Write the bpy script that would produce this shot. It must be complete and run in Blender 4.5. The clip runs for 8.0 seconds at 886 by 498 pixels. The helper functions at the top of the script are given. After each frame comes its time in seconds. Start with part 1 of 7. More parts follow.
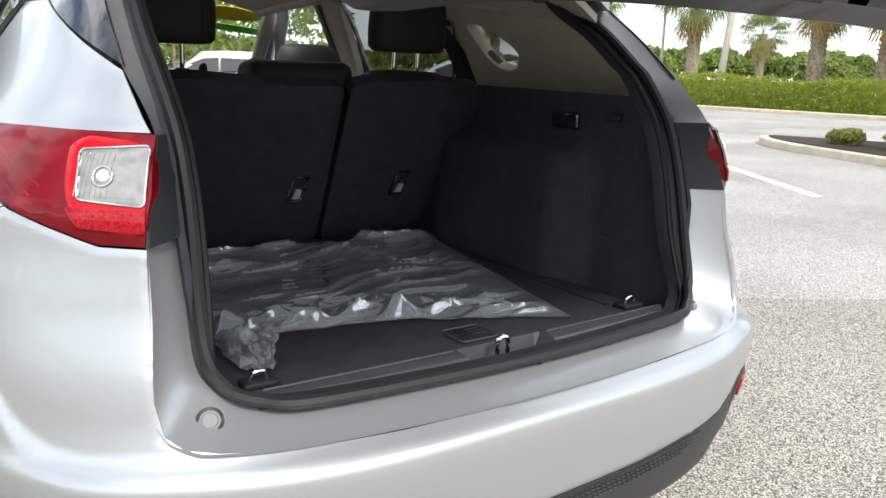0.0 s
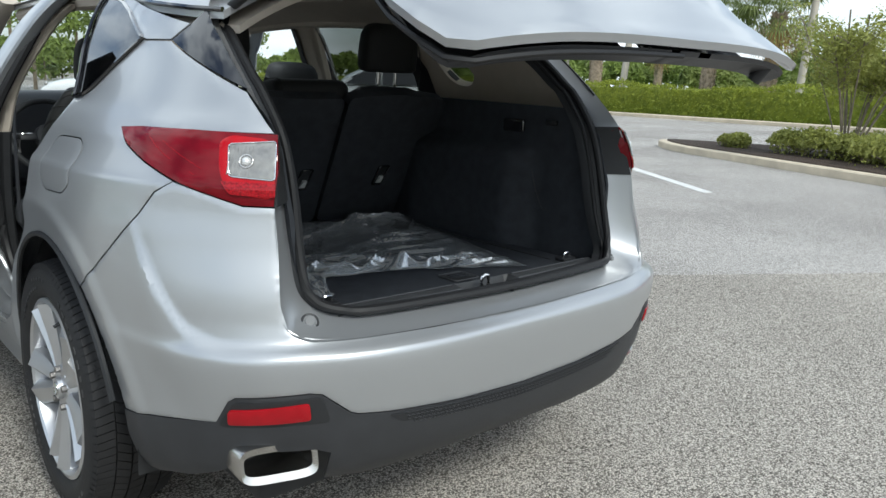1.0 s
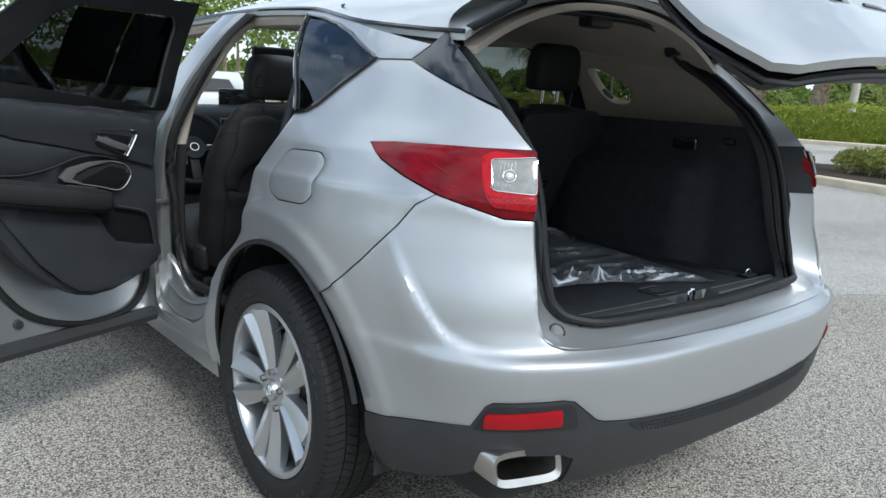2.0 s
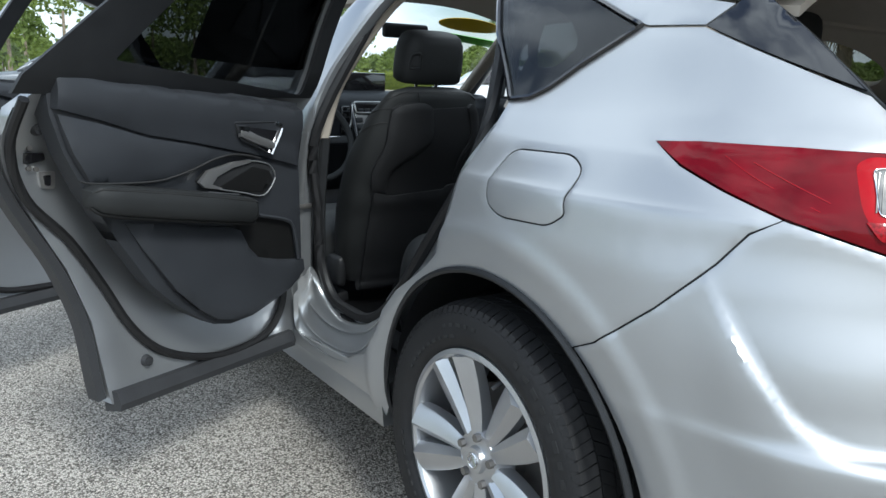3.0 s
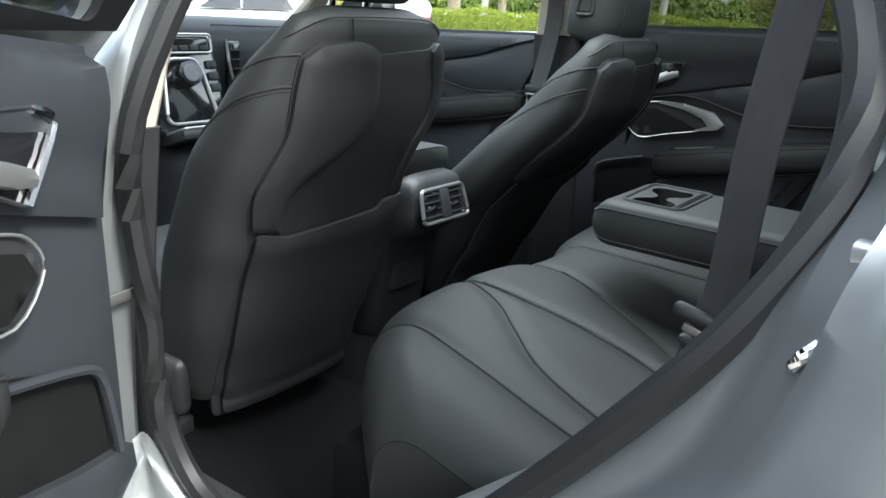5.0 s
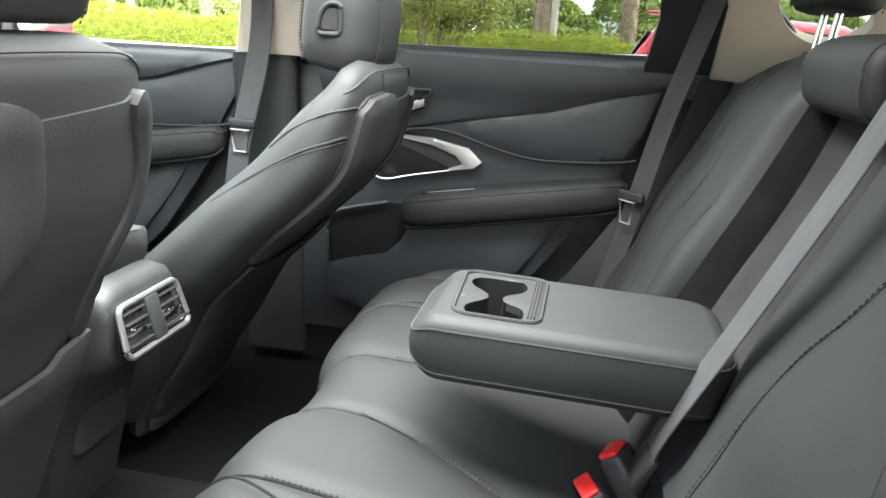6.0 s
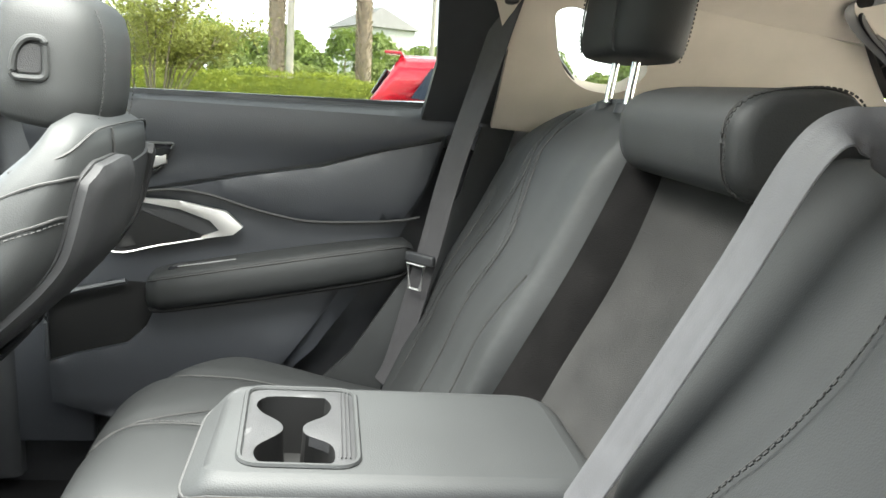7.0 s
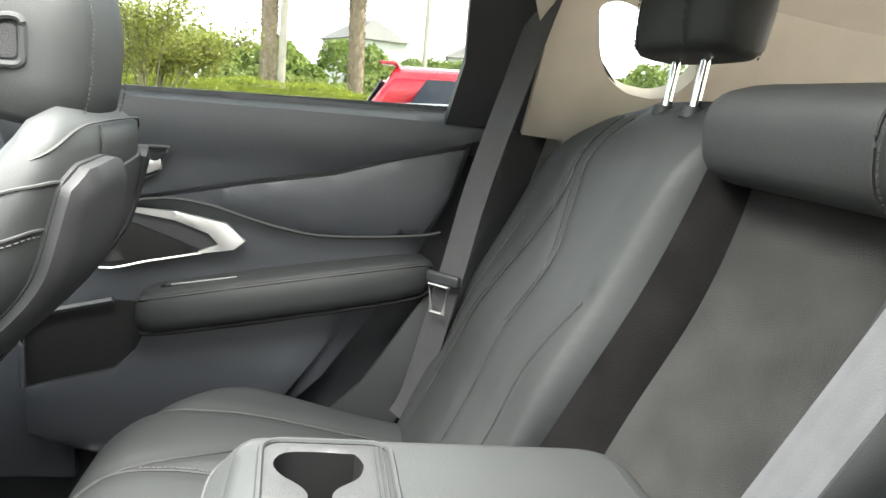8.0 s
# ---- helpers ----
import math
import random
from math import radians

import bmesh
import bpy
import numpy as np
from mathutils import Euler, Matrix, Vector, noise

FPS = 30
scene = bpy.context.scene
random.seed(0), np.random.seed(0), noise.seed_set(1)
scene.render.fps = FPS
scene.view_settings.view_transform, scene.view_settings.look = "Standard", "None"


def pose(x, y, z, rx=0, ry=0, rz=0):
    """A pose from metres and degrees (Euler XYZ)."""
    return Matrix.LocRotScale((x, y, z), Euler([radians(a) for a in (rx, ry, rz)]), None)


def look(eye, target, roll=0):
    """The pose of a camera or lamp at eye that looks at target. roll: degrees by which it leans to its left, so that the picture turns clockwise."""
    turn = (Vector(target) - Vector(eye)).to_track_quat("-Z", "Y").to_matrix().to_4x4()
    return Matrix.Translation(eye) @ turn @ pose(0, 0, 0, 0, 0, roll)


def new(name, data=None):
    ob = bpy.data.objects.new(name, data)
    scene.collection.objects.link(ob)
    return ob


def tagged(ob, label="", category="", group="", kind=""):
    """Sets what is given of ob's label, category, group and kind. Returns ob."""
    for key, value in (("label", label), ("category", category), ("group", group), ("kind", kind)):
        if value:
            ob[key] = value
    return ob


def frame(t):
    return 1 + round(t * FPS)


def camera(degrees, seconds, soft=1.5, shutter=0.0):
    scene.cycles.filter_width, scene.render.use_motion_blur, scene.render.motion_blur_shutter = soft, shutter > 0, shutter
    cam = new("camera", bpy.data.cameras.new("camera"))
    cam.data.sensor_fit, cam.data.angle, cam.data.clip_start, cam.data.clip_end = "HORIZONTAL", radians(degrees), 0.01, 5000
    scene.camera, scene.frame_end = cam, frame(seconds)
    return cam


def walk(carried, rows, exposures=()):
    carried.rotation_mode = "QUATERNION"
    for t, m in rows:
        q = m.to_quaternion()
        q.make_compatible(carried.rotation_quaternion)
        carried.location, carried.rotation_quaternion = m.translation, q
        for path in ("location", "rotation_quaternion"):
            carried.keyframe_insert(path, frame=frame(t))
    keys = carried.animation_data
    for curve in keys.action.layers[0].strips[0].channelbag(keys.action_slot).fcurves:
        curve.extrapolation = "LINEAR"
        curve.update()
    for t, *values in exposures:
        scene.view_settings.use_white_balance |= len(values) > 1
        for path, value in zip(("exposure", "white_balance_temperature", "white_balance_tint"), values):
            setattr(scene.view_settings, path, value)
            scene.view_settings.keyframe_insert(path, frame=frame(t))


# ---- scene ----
cam = camera(59.5, 8.0)
PATH = [
    (0, (-0.902, -1.886, 1.235), (0.206, -0.282, 0.789), 1.5),
    (0.5, (-1.215, -2.116, 1.235), (0.013, -0.600, 0.792), 1.7),
    (1, (-1.463, -2.280, 1.266), (-0.176, -0.810, 0.840), 1.8),
    (1.5, (-1.735, -2.193, 1.262), (-0.452, -0.712, 0.859), 2.1),
    (2, (-1.894, -2.014, 1.258), (-0.666, -0.485, 0.866), 2.3),
    (2.2, (-1.901, -1.883, 1.240), (-0.704, -0.331, 0.844), 2.1),
    (3.3, (-1.929, -1.059, 1.233), (-0.825, 0.547, 0.780), 1.9),
    (3.5, (-1.874, -0.891, 1.223), (-0.757, 0.700, 0.754), 1.8),
    (4, (-1.778, -0.517, 1.208), (-0.565, 0.989, 0.700), 1.6),
    (4.2, (-1.722, -0.371, 1.211), (-0.465, 1.094, 0.690), 1.8),
    (5.3, (-1.271, 0.272, 1.188), (0.417, 1.170, 0.602), 3.3),
    (5.5, (-1.186, 0.376, 1.195), (0.581, 1.112, 0.616), 3.6),
    (6, (-1.006, 0.502, 1.220), (0.892, 0.834, 0.683), 3.9),
    (6.5, (-0.849, 0.544, 1.237), (1.096, 0.498, 0.773), 4.2),
    (7, (-0.769, 0.572, 1.230), (1.167, 0.273, 0.826), 4.3),
    (7.5, (-0.695, 0.596, 1.215), (1.231, 0.205, 0.845), 4.6),
    (8, (-0.615, 0.612, 1.206), (1.323, 0.286, 0.836), 5.1),
]
EXPOSURES = [(0, 1.3, 6450, 8), (0.5, 0.9, 6080, 4), (1, 0.65, 6080, 4), (2.2, 0.65, 5830, 4), (3.3, 0.98, 5850, 4), (4.2, 1.5, 5750, 3), (5.3, 2.92, 6350, 3), (6, 3.9, 6800, 5), (7, 4.34, 6950, 5), (8, 4.46, 7000, 6)]
walk(cam, [(t, look(eye, target, roll)) for t, eye, target, roll in PATH], EXPOSURES)

# ---- light ----
SUN_AZ, SUN_EL = 186.0, 44.0
world = bpy.data.worlds.new("sky")
scene.world = world
world.use_nodes = True
wn, wl = world.node_tree.nodes, world.node_tree.links
sky = wn.new("ShaderNodeTexSky")
sky.sky_type = "NISHITA"
sky.sun_disc = False
sky.sun_elevation = radians(SUN_EL)
sky.sun_rotation = radians(SUN_AZ)
sky.dust_density = 2.0
geo = wn.new("ShaderNodeTexCoord")
cl = wn.new("ShaderNodeTexNoise")
cl.inputs["Scale"].default_value = 2.6
cl.inputs["Detail"].default_value = 8
cl.inputs["Roughness"].default_value = 0.55
mp = wn.new("ShaderNodeMapping")
mp.inputs["Scale"].default_value = (1, 1, 2.6)
ramp = wn.new("ShaderNodeValToRGB")
ramp.color_ramp.elements[0].position, ramp.color_ramp.elements[1].position = 0.38, 0.58
mixc = wn.new("ShaderNodeMix")
mixc.data_type = "RGBA"
mixc.inputs["B"].default_value = (9.3, 9.6, 10.0, 1)
wl.new(geo.outputs["Generated"], mp.inputs["Vector"])
wl.new(mp.outputs["Vector"], cl.inputs["Vector"])
wl.new(cl.outputs["Fac"], ramp.inputs["Fac"])
wl.new(ramp.outputs["Color"], mixc.inputs["Factor"])
wl.new(sky.outputs["Color"], mixc.inputs["A"])
bg = wn["Background"]
bg.inputs["Strength"].default_value = 0.10
wl.new(mixc.outputs["Result"], bg.inputs["Color"])
sun = new("sun", bpy.data.lights.new("sun", "SUN"))
sun.data.energy = 1.6
sun.data.angle = radians(14)
sun.data.color = (1.0, 0.95, 0.87)
sun.matrix_world = look((0, 0, 30), (-30 * math.cos(radians(SUN_EL)) * math.sin(radians(SUN_AZ)), -30 * math.cos(radians(SUN_EL)) * math.cos(radians(SUN_AZ)), 30 - 30 * math.sin(radians(SUN_EL))))


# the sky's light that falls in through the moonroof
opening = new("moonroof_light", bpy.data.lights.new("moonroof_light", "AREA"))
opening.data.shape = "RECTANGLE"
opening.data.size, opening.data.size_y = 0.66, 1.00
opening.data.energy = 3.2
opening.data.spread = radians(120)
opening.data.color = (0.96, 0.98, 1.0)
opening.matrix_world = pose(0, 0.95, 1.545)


# ---- materials ----
def mat(name, color, rough=0.5, metal=0.0, vary=0.08, vscale=8.0, bump=0.0, bscale=400.0, coat=0.0, trans=0.0, ior=1.45, spec=0.5, alpha=1.0, sheen=0.0, color2=None, rvary=0.06, voronoi=False, bdist=0.002):
    """A surface: base colour that drifts at two scales, roughness that drifts with it, and fine relief."""
    m = bpy.data.materials.new(name)
    m.use_nodes = True
    nt = m.node_tree
    b = nt.nodes["Principled BSDF"]
    tc = nt.nodes.new("ShaderNodeTexCoord")
    n1 = nt.nodes.new("ShaderNodeTexNoise")
    n1.inputs["Scale"].default_value = vscale
    n1.inputs["Detail"].default_value = 6
    nt.links.new(tc.outputs["Object"], n1.inputs["Vector"])
    r = nt.nodes.new("ShaderNodeValToRGB")
    c = Vector(color)
    lo = c * (1 - vary) if color2 is None else Vector(color2)
    hi = c * (1 + vary) if color2 is None else c
    r.color_ramp.elements[0].color = (*lo, 1)
    r.color_ramp.elements[1].color = (*hi, 1)
    r.color_ramp.elements[0].position, r.color_ramp.elements[1].position = 0.3, 0.7
    nt.links.new(n1.outputs["Fac"], r.inputs["Fac"])
    nt.links.new(r.outputs["Color"], b.inputs["Base Color"])
    mr = nt.nodes.new("ShaderNodeMapRange")
    mr.inputs["To Min"].default_value = max(0.0, rough - rvary)
    mr.inputs["To Max"].default_value = min(1.0, rough + rvary)
    nt.links.new(n1.outputs["Fac"], mr.inputs["Value"])
    nt.links.new(mr.outputs["Result"], b.inputs["Roughness"])
    b.inputs["Metallic"].default_value = metal
    b.inputs["Coat Weight"].default_value = coat
    b.inputs["Coat Roughness"].default_value = 0.04
    b.inputs["Transmission Weight"].default_value = trans
    b.inputs["IOR"].default_value = ior
    b.inputs["Specular IOR Level"].default_value = spec
    b.inputs["Alpha"].default_value = alpha
    b.inputs["Sheen Weight"].default_value = sheen
    if bump:
        if voronoi:
            n2 = nt.nodes.new("ShaderNodeTexVoronoi")
            out = n2.outputs["Distance"]
        else:
            n2 = nt.nodes.new("ShaderNodeTexNoise")
            n2.inputs["Detail"].default_value = 3
            out = n2.outputs["Fac"]
        n2.inputs["Scale"].default_value = bscale
        nt.links.new(tc.outputs["Object"], n2.inputs["Vector"])
        bp = nt.nodes.new("ShaderNodeBump")
        bp.inputs["Strength"].default_value = bump
        bp.inputs["Distance"].default_value = bdist
        nt.links.new(out, bp.inputs["Height"])
        nt.links.new(bp.outputs["Normal"], b.inputs["Normal"])
    return m


def grazing(nt, low, gain, power=4.0):
    """A gloss share that grows at grazing angles."""
    lw = nt.nodes.new("ShaderNodeLayerWeight")
    lw.inputs["Blend"].default_value = 0.5
    pw = nt.nodes.new("ShaderNodeMath")
    pw.operation = "POWER"
    pw.inputs[1].default_value = power
    ma = nt.nodes.new("ShaderNodeMath")
    ma.operation = "MULTIPLY_ADD"
    ma.inputs[1].default_value, ma.inputs[2].default_value = gain, low
    ma.use_clamp = True
    nt.links.new(lw.outputs["Facing"], pw.inputs[0])
    nt.links.new(pw.outputs["Value"], ma.inputs[0])
    return ma.outputs["Value"]


def clear(name, tint, rough=0.02, gloss=0.12, dim=0.0):
    """A thin pane: what lies behind, tinted, under a gloss that grows at grazing angles."""
    m = bpy.data.materials.new(name)
    m.use_nodes = True
    nt = m.node_tree
    nt.nodes.remove(nt.nodes["Principled BSDF"])
    t = nt.nodes.new("ShaderNodeBsdfTransparent")
    t.inputs["Color"].default_value = (*tint, 1)
    g = nt.nodes.new("ShaderNodeBsdfGlossy")
    g.inputs["Roughness"].default_value = rough
    g.inputs["Color"].default_value = (0.9, 0.92, 0.95, 1)
    fac = grazing(nt, 0.03, gloss * 5)
    mx = nt.nodes.new("ShaderNodeMixShader")
    nt.links.new(fac, mx.inputs["Fac"])
    nt.links.new(t.outputs["BSDF"], mx.inputs[1])
    nt.links.new(g.outputs["BSDF"], mx.inputs[2])
    nt.links.new(mx.outputs["Shader"], nt.nodes["Material Output"].inputs["Surface"])
    return m



def leaf(name, color, color2, scale=9.0, through_=0.45):
    """Foliage: colour that drifts from leaf to leaf, and light that shines through."""
    m = mat(name, color, 0.55, 0, 0.3, scale, color2=color2)
    nt = m.node_tree
    b = nt.nodes["Principled BSDF"]
    col = b.inputs["Base Color"].links[0].from_socket
    t = nt.nodes.new("ShaderNodeBsdfTranslucent")
    mx = nt.nodes.new("ShaderNodeMixShader")
    mx.inputs["Fac"].default_value = through_
    nt.links.new(col, t.inputs["Color"])
    nt.links.new(b.outputs["BSDF"], mx.inputs[1])
    nt.links.new(t.outputs["BSDF"], mx.inputs[2])
    nt.links.new(mx.outputs["Shader"], nt.nodes["Material Output"].inputs["Surface"])
    return m


PAINT = mat("silver_paint", (0.45, 0.463, 0.478), 0.36, 0.66, 0.015, 3.0, 0.05, 2500, coat=0.5, rvary=0.02, bdist=0.0002)
JAMB = mat("jamb_paint", (0.40, 0.413, 0.427), 0.30, 0.76, 0.03, 5.0, 0.05, 1800, coat=0.3, bdist=0.0002)
BLACKP = mat("black_plastic", (0.020, 0.021, 0.023), 0.50, 0, 0.15, 20, 0.25, 900, bdist=0.0006)
CLAD = mat("grey_cladding", (0.030, 0.031, 0.034), 0.52, 0, 0.12, 14, 0.25, 1200, bdist=0.0006)
RUBBER = mat("seal_rubber", (0.010, 0.010, 0.011), 0.55, 0, 0.15, 30, 0.1, 500)
GLOSSB = mat("gloss_black", (0.012, 0.012, 0.014), 0.08, 0, 0.1, 10, coat=1.0, rvary=0.02)
LEATHER = mat("black_leather", (0.0225, 0.0237, 0.0242), 0.60, 0, 0.12, 6, 0.18, 620, voronoi=True, bdist=0.0008, rvary=0.05, spec=0.31)
SHELLP = mat("grained_shell", (0.021, 0.0213, 0.0225), 0.55, 0, 0.12, 9, 0.4, 760, voronoi=True, bdist=0.0009, spec=0.35)
DOORT = mat("door_trim_leather", (0.0260, 0.0281, 0.0325), 0.47, 0, 0.10, 7, 0.2, 520, voronoi=True, bdist=0.001, spec=0.5)
THREAD = mat("thread", (0.02, 0.02, 0.02), 0.7)
# one suede in two tones: the lit panel here
SUEDE_LIT = mat("suede_lit", (0.0118, 0.0114, 0.0110), 0.92, 0, 0.50, 13, 0.5, 900, sheen=0.10, spec=0.15)
# near-black of the speaker grille; elsewhere it paints shade into recesses
BLACK_SHADE = mat("black_and_shade", (0.006, 0.006, 0.006), 0.65, 0, 0.1, 20, spec=0.25)
# the same suede darkened, for the recess side that lies in shade
SUEDE_SHADED = mat("suede", (0.0044, 0.0041, 0.0041), 0.95, 0, 0.40, 18, 0.5, 900, spec=0.10)
CARPET = mat("carpet", (0.007, 0.007, 0.0075), 0.95, 0, 0.35, 160, 0.8, 1100, spec=0.15, bdist=0.004)
CARGO = mat("cargo_trim", (0.032, 0.035, 0.041), 0.75, 0, 0.2, 25, 0.4, 900, spec=0.3)
SILL = mat("sill_plastic", (0.060, 0.062, 0.066), 0.42, 0, 0.12, 20, 0.2, 900, bdist=0.0006)
LEVER = mat("bright_lever", (0.72, 0.72, 0.72), 0.30, 0.3, 0.03, 8)
BEIGE = mat("beige_trim", (0.46, 0.412, 0.35), 0.8, 0, 0.05, 12, 0.25, 800, spec=0.3)
TIP = mat("brushed_steel", (0.50, 0.49, 0.47), 0.24, 1.0, 0.08, 14, rvary=0.06)
STOP = mat("grey_rubber", (0.16, 0.165, 0.17), 0.5, 0, 0.1, 30)
CHROME = mat("chrome", (0.72, 0.72, 0.73), 0.10, 1.0, 0.02, 5, rvary=0.03)
GUNM = mat("dull_satin_metal", (0.30, 0.30, 0.30), 0.40, 0.9, 0.04, 8)
SATIN = mat("satin_silver", (0.62, 0.61, 0.60), 0.34, 0.9, 0.03, 8)
ALLOY = mat("alloy_wheel", (0.56, 0.57, 0.59), 0.34, 0.85, 0.03, 9, coat=0.3)
TYRE = mat("tyre", (0.013, 0.013, 0.014), 0.66, 0, 0.25, 18, 0.3, 350)
STEEL = mat("brake_steel", (0.25, 0.24, 0.23), 0.45, 0.8, 0.2, 12)
RED = mat("red_lens", (0.33, 0.004, 0.010), 0.14, 0, 0.12, 20, coat=0.2, spec=0.3)
DKRED = mat("dark_red_lens", (0.15, 0.003, 0.008), 0.10, 0, 0.30, 14, coat=0.15, spec=0.2)
FACET = mat("faceted_red_lens", (0.30, 0.004, 0.010), 0.14, 0, 0.5, 220, coat=0.2, spec=0.3)
BRED = mat("bright_red_lens", (0.42, 0.004, 0.010), 0.18, 0, 0.1, 25, coat=0.1, spec=0.25)
WLENS = mat("clear_lamp", (0.27, 0.265, 0.25), 0.16, 0.3, 0.18, 60, 0.10, 140, coat=1.0)
BUCKLE = mat("red_button", (0.62, 0.02, 0.02), 0.35)
BELT = mat("belt_webbing", (0.030, 0.029, 0.031), 0.6, 0, 0.12, 40, 0.2, 700, spec=0.5)
BELTG = mat("pale_belt_webbing", (0.055, 0.055, 0.059), 0.6, 0, 0.10, 40, 0.2, 700, spec=0.5)
PANE = clear("window_glass", (0.95, 0.965, 0.96))
TINT = clear("tinted_glass", (0.24, 0.25, 0.26), gloss=0.16)
TINT2 = clear("privacy_glass", (0.43, 0.445, 0.44))
ROOFG = clear("moonroof_glass", (0.26, 0.28, 0.28))
SCREEN = clear("windscreen", (0.95, 0.965, 0.96))


# ---- mesh helpers ----
def thing(name, at, label, category, group="", kind=""):
    e = new(name)
    e.empty_display_size = 0.1
    e.location = at
    bpy.context.view_layer.update()
    return tagged(e, label, category, group, kind)


def finish(bm, sharp=35.0):
    bmesh.ops.recalc_face_normals(bm, faces=bm.faces)
    for f in bm.faces:
        f.smooth = True
    for e in bm.edges:
        if len(e.link_faces) == 2 and e.calc_face_angle(0.0) > radians(sharp):
            e.smooth = False


def part(name, bm, material, parent=None, label="", sharp=35.0, raw=False):
    """Links a bmesh as one mesh object under a thing or under a part."""
    if not raw:
        finish(bm, sharp)
    me = bpy.data.meshes.new(name)
    bm.to_mesh(me)
    bm.free()
    me.materials.append(material)
    ob = new(name, me)
    if parent is not None:
        ob.parent = parent
        up, m = parent, Matrix.Identity(4)
        while up is not None:
            m = up.matrix_basis @ m if up.parent is None else m
            up = up.parent
        ob.matrix_parent_inverse = m.inverted() if parent.parent is None else Matrix.Identity(4)
    if label:
        ob["label"] = label
    return ob


def structure(name, bm, material, label, category, sharp=35.0):
    return tagged(part(name, bm, material, None, "", sharp), label, category, "", "structure")


def bm_of(verts, faces):
    bm = bmesh.new()
    vs = [bm.verts.new(v) for v in verts]
    for f in faces:
        if len(set(f)) > 2:
            try:
                bm.faces.new([vs[i] for i in f])
            except ValueError:
                pass
    return bm


def rbox(c, s, r=0.01, seg=2, rot=None):
    """A box with rounded edges: centre, full sizes, radius."""
    bm = bmesh.new()
    bmesh.ops.create_cube(bm, size=1.0)
    bmesh.ops.scale(bm, vec=Vector(s), verts=bm.verts)
    r = min(r, 0.49 * min(s))
    if r > 0:
        bmesh.ops.bevel(bm, geom=bm.edges[:], offset=r, segments=seg, profile=0.5, affect="EDGES")
    if rot is not None:
        bmesh.ops.transform(bm, matrix=rot, verts=bm.verts)
    bmesh.ops.translate(bm, vec=Vector(c), verts=bm.verts)
    return bm


def cyl(a, b, r1, r2=None, n=20, caps=True):
    a, b = Vector(a), Vector(b)
    r2 = r1 if r2 is None else r2
    q = (b - a).to_track_quat("Z", "Y")
    vs, fs = [], []
    for p, r in ((a, r1), (b, r2)):
        for i in range(n):
            t = 2 * math.pi * i / n
            vs.append(p + q @ Vector((r * math.cos(t), r * math.sin(t), 0)))
    for i in range(n):
        j = (i + 1) % n
        fs.append((i, j, n + j, n + i))
    if caps:
        fs += [tuple(range(n))[::-1], tuple(range(n, 2 * n))]
    return bm_of(vs, fs)


def join(*bms):
    out = bmesh.new()
    for b in bms:
        me = bpy.data.meshes.new("tmp")
        b.to_mesh(me)
        b.free()
        out.from_mesh(me)
        bpy.data.meshes.remove(me)
    return out


def moved(bm, m):
    bmesh.ops.transform(bm, matrix=m, verts=bm.verts)
    return bm


def loft(rings, caps=True, closed=True):
    """A skin over rings of equal count."""
    n = len(rings[0])
    vs = [v for r in rings for v in r]
    fs = []
    for k in range(len(rings) - 1):
        for i in range(n if closed else n - 1):
            j = (i + 1) % n
            fs.append((k * n + i, k * n + j, (k + 1) * n + j, (k + 1) * n + i))
    if caps and closed:
        fs.append(tuple(range(n))[::-1])
        fs.append(tuple(range((len(rings) - 1) * n, len(rings) * n)))
    return bm_of(vs, fs)


def spline(pts, n=8, closed=False):
    """Points of a smooth curve through pts."""
    p = [Vector(q) for q in pts]
    out = []
    m = len(p)
    for i in range(m if closed else m - 1):
        a, b = p[i], p[(i + 1) % m]
        z = p[i - 1] if (i > 0 or closed) else a
        c = p[(i + 2) % m] if (i + 2 < m or closed) else b
        for k in range(n):
            t = k / n
            out.append(0.5 * ((2 * a) + (b - z) * t + (2 * z - 5 * a + 4 * b - c) * t * t + (3 * a - z - 3 * b + c) * t ** 3))
    if not closed:
        out.append(p[-1])
    return out


def tube(pts, r, n=8, closed=False, flat=1.0, up=(0, 0, 1), caps=True):
    """A round or flattened rod along points."""
    pts = [Vector(p) for p in pts]
    rings = []
    up = Vector(up)
    for i, p in enumerate(pts):
        a = pts[i - 1] if (i or closed) else p
        b = pts[(i + 1) % len(pts)] if (i + 1 < len(pts) or closed) else p
        t = (b - a).normalized()
        s = t.cross(up)
        s = s.normalized() if s.length > 1e-4 else t.orthogonal().normalized()
        u = s.cross(t)
        rings.append([p + s * (r * math.cos(2 * math.pi * k / n)) + u * (r * flat * math.sin(2 * math.pi * k / n)) for k in range(n)])
    if closed:
        rings.append(rings[0])
    bm = loft(rings, caps and not closed)
    if closed:
        bmesh.ops.remove_doubles(bm, verts=bm.verts, dist=1e-5)
    return bm


def sring(c, a, b, ax, ay, n=28, p=3.2):
    """A rounded rectangle ring: centre, half sizes, two axes, squareness."""
    c, ax, ay = Vector(c), Vector(ax).normalized(), Vector(ay).normalized()
    out = []
    for i in range(n):
        t = 2 * math.pi * (i + 0.5) / n
        x, y = math.cos(t), math.sin(t)
        out.append(c + ax * (a * math.copysign(abs(x) ** (2 / p), x)) + ay * (b * math.copysign(abs(y) ** (2 / p), y)))
    return out


def inside(p, poly):
    x, y = p
    c = False
    for i in range(len(poly)):
        (x1, y1), (x2, y2) = poly[i - 1], poly[i]
        if (y1 > y) != (y2 > y) and x < (x2 - x1) * (y - y1) / (y2 - y1) + x1:
            c = not c
    return c


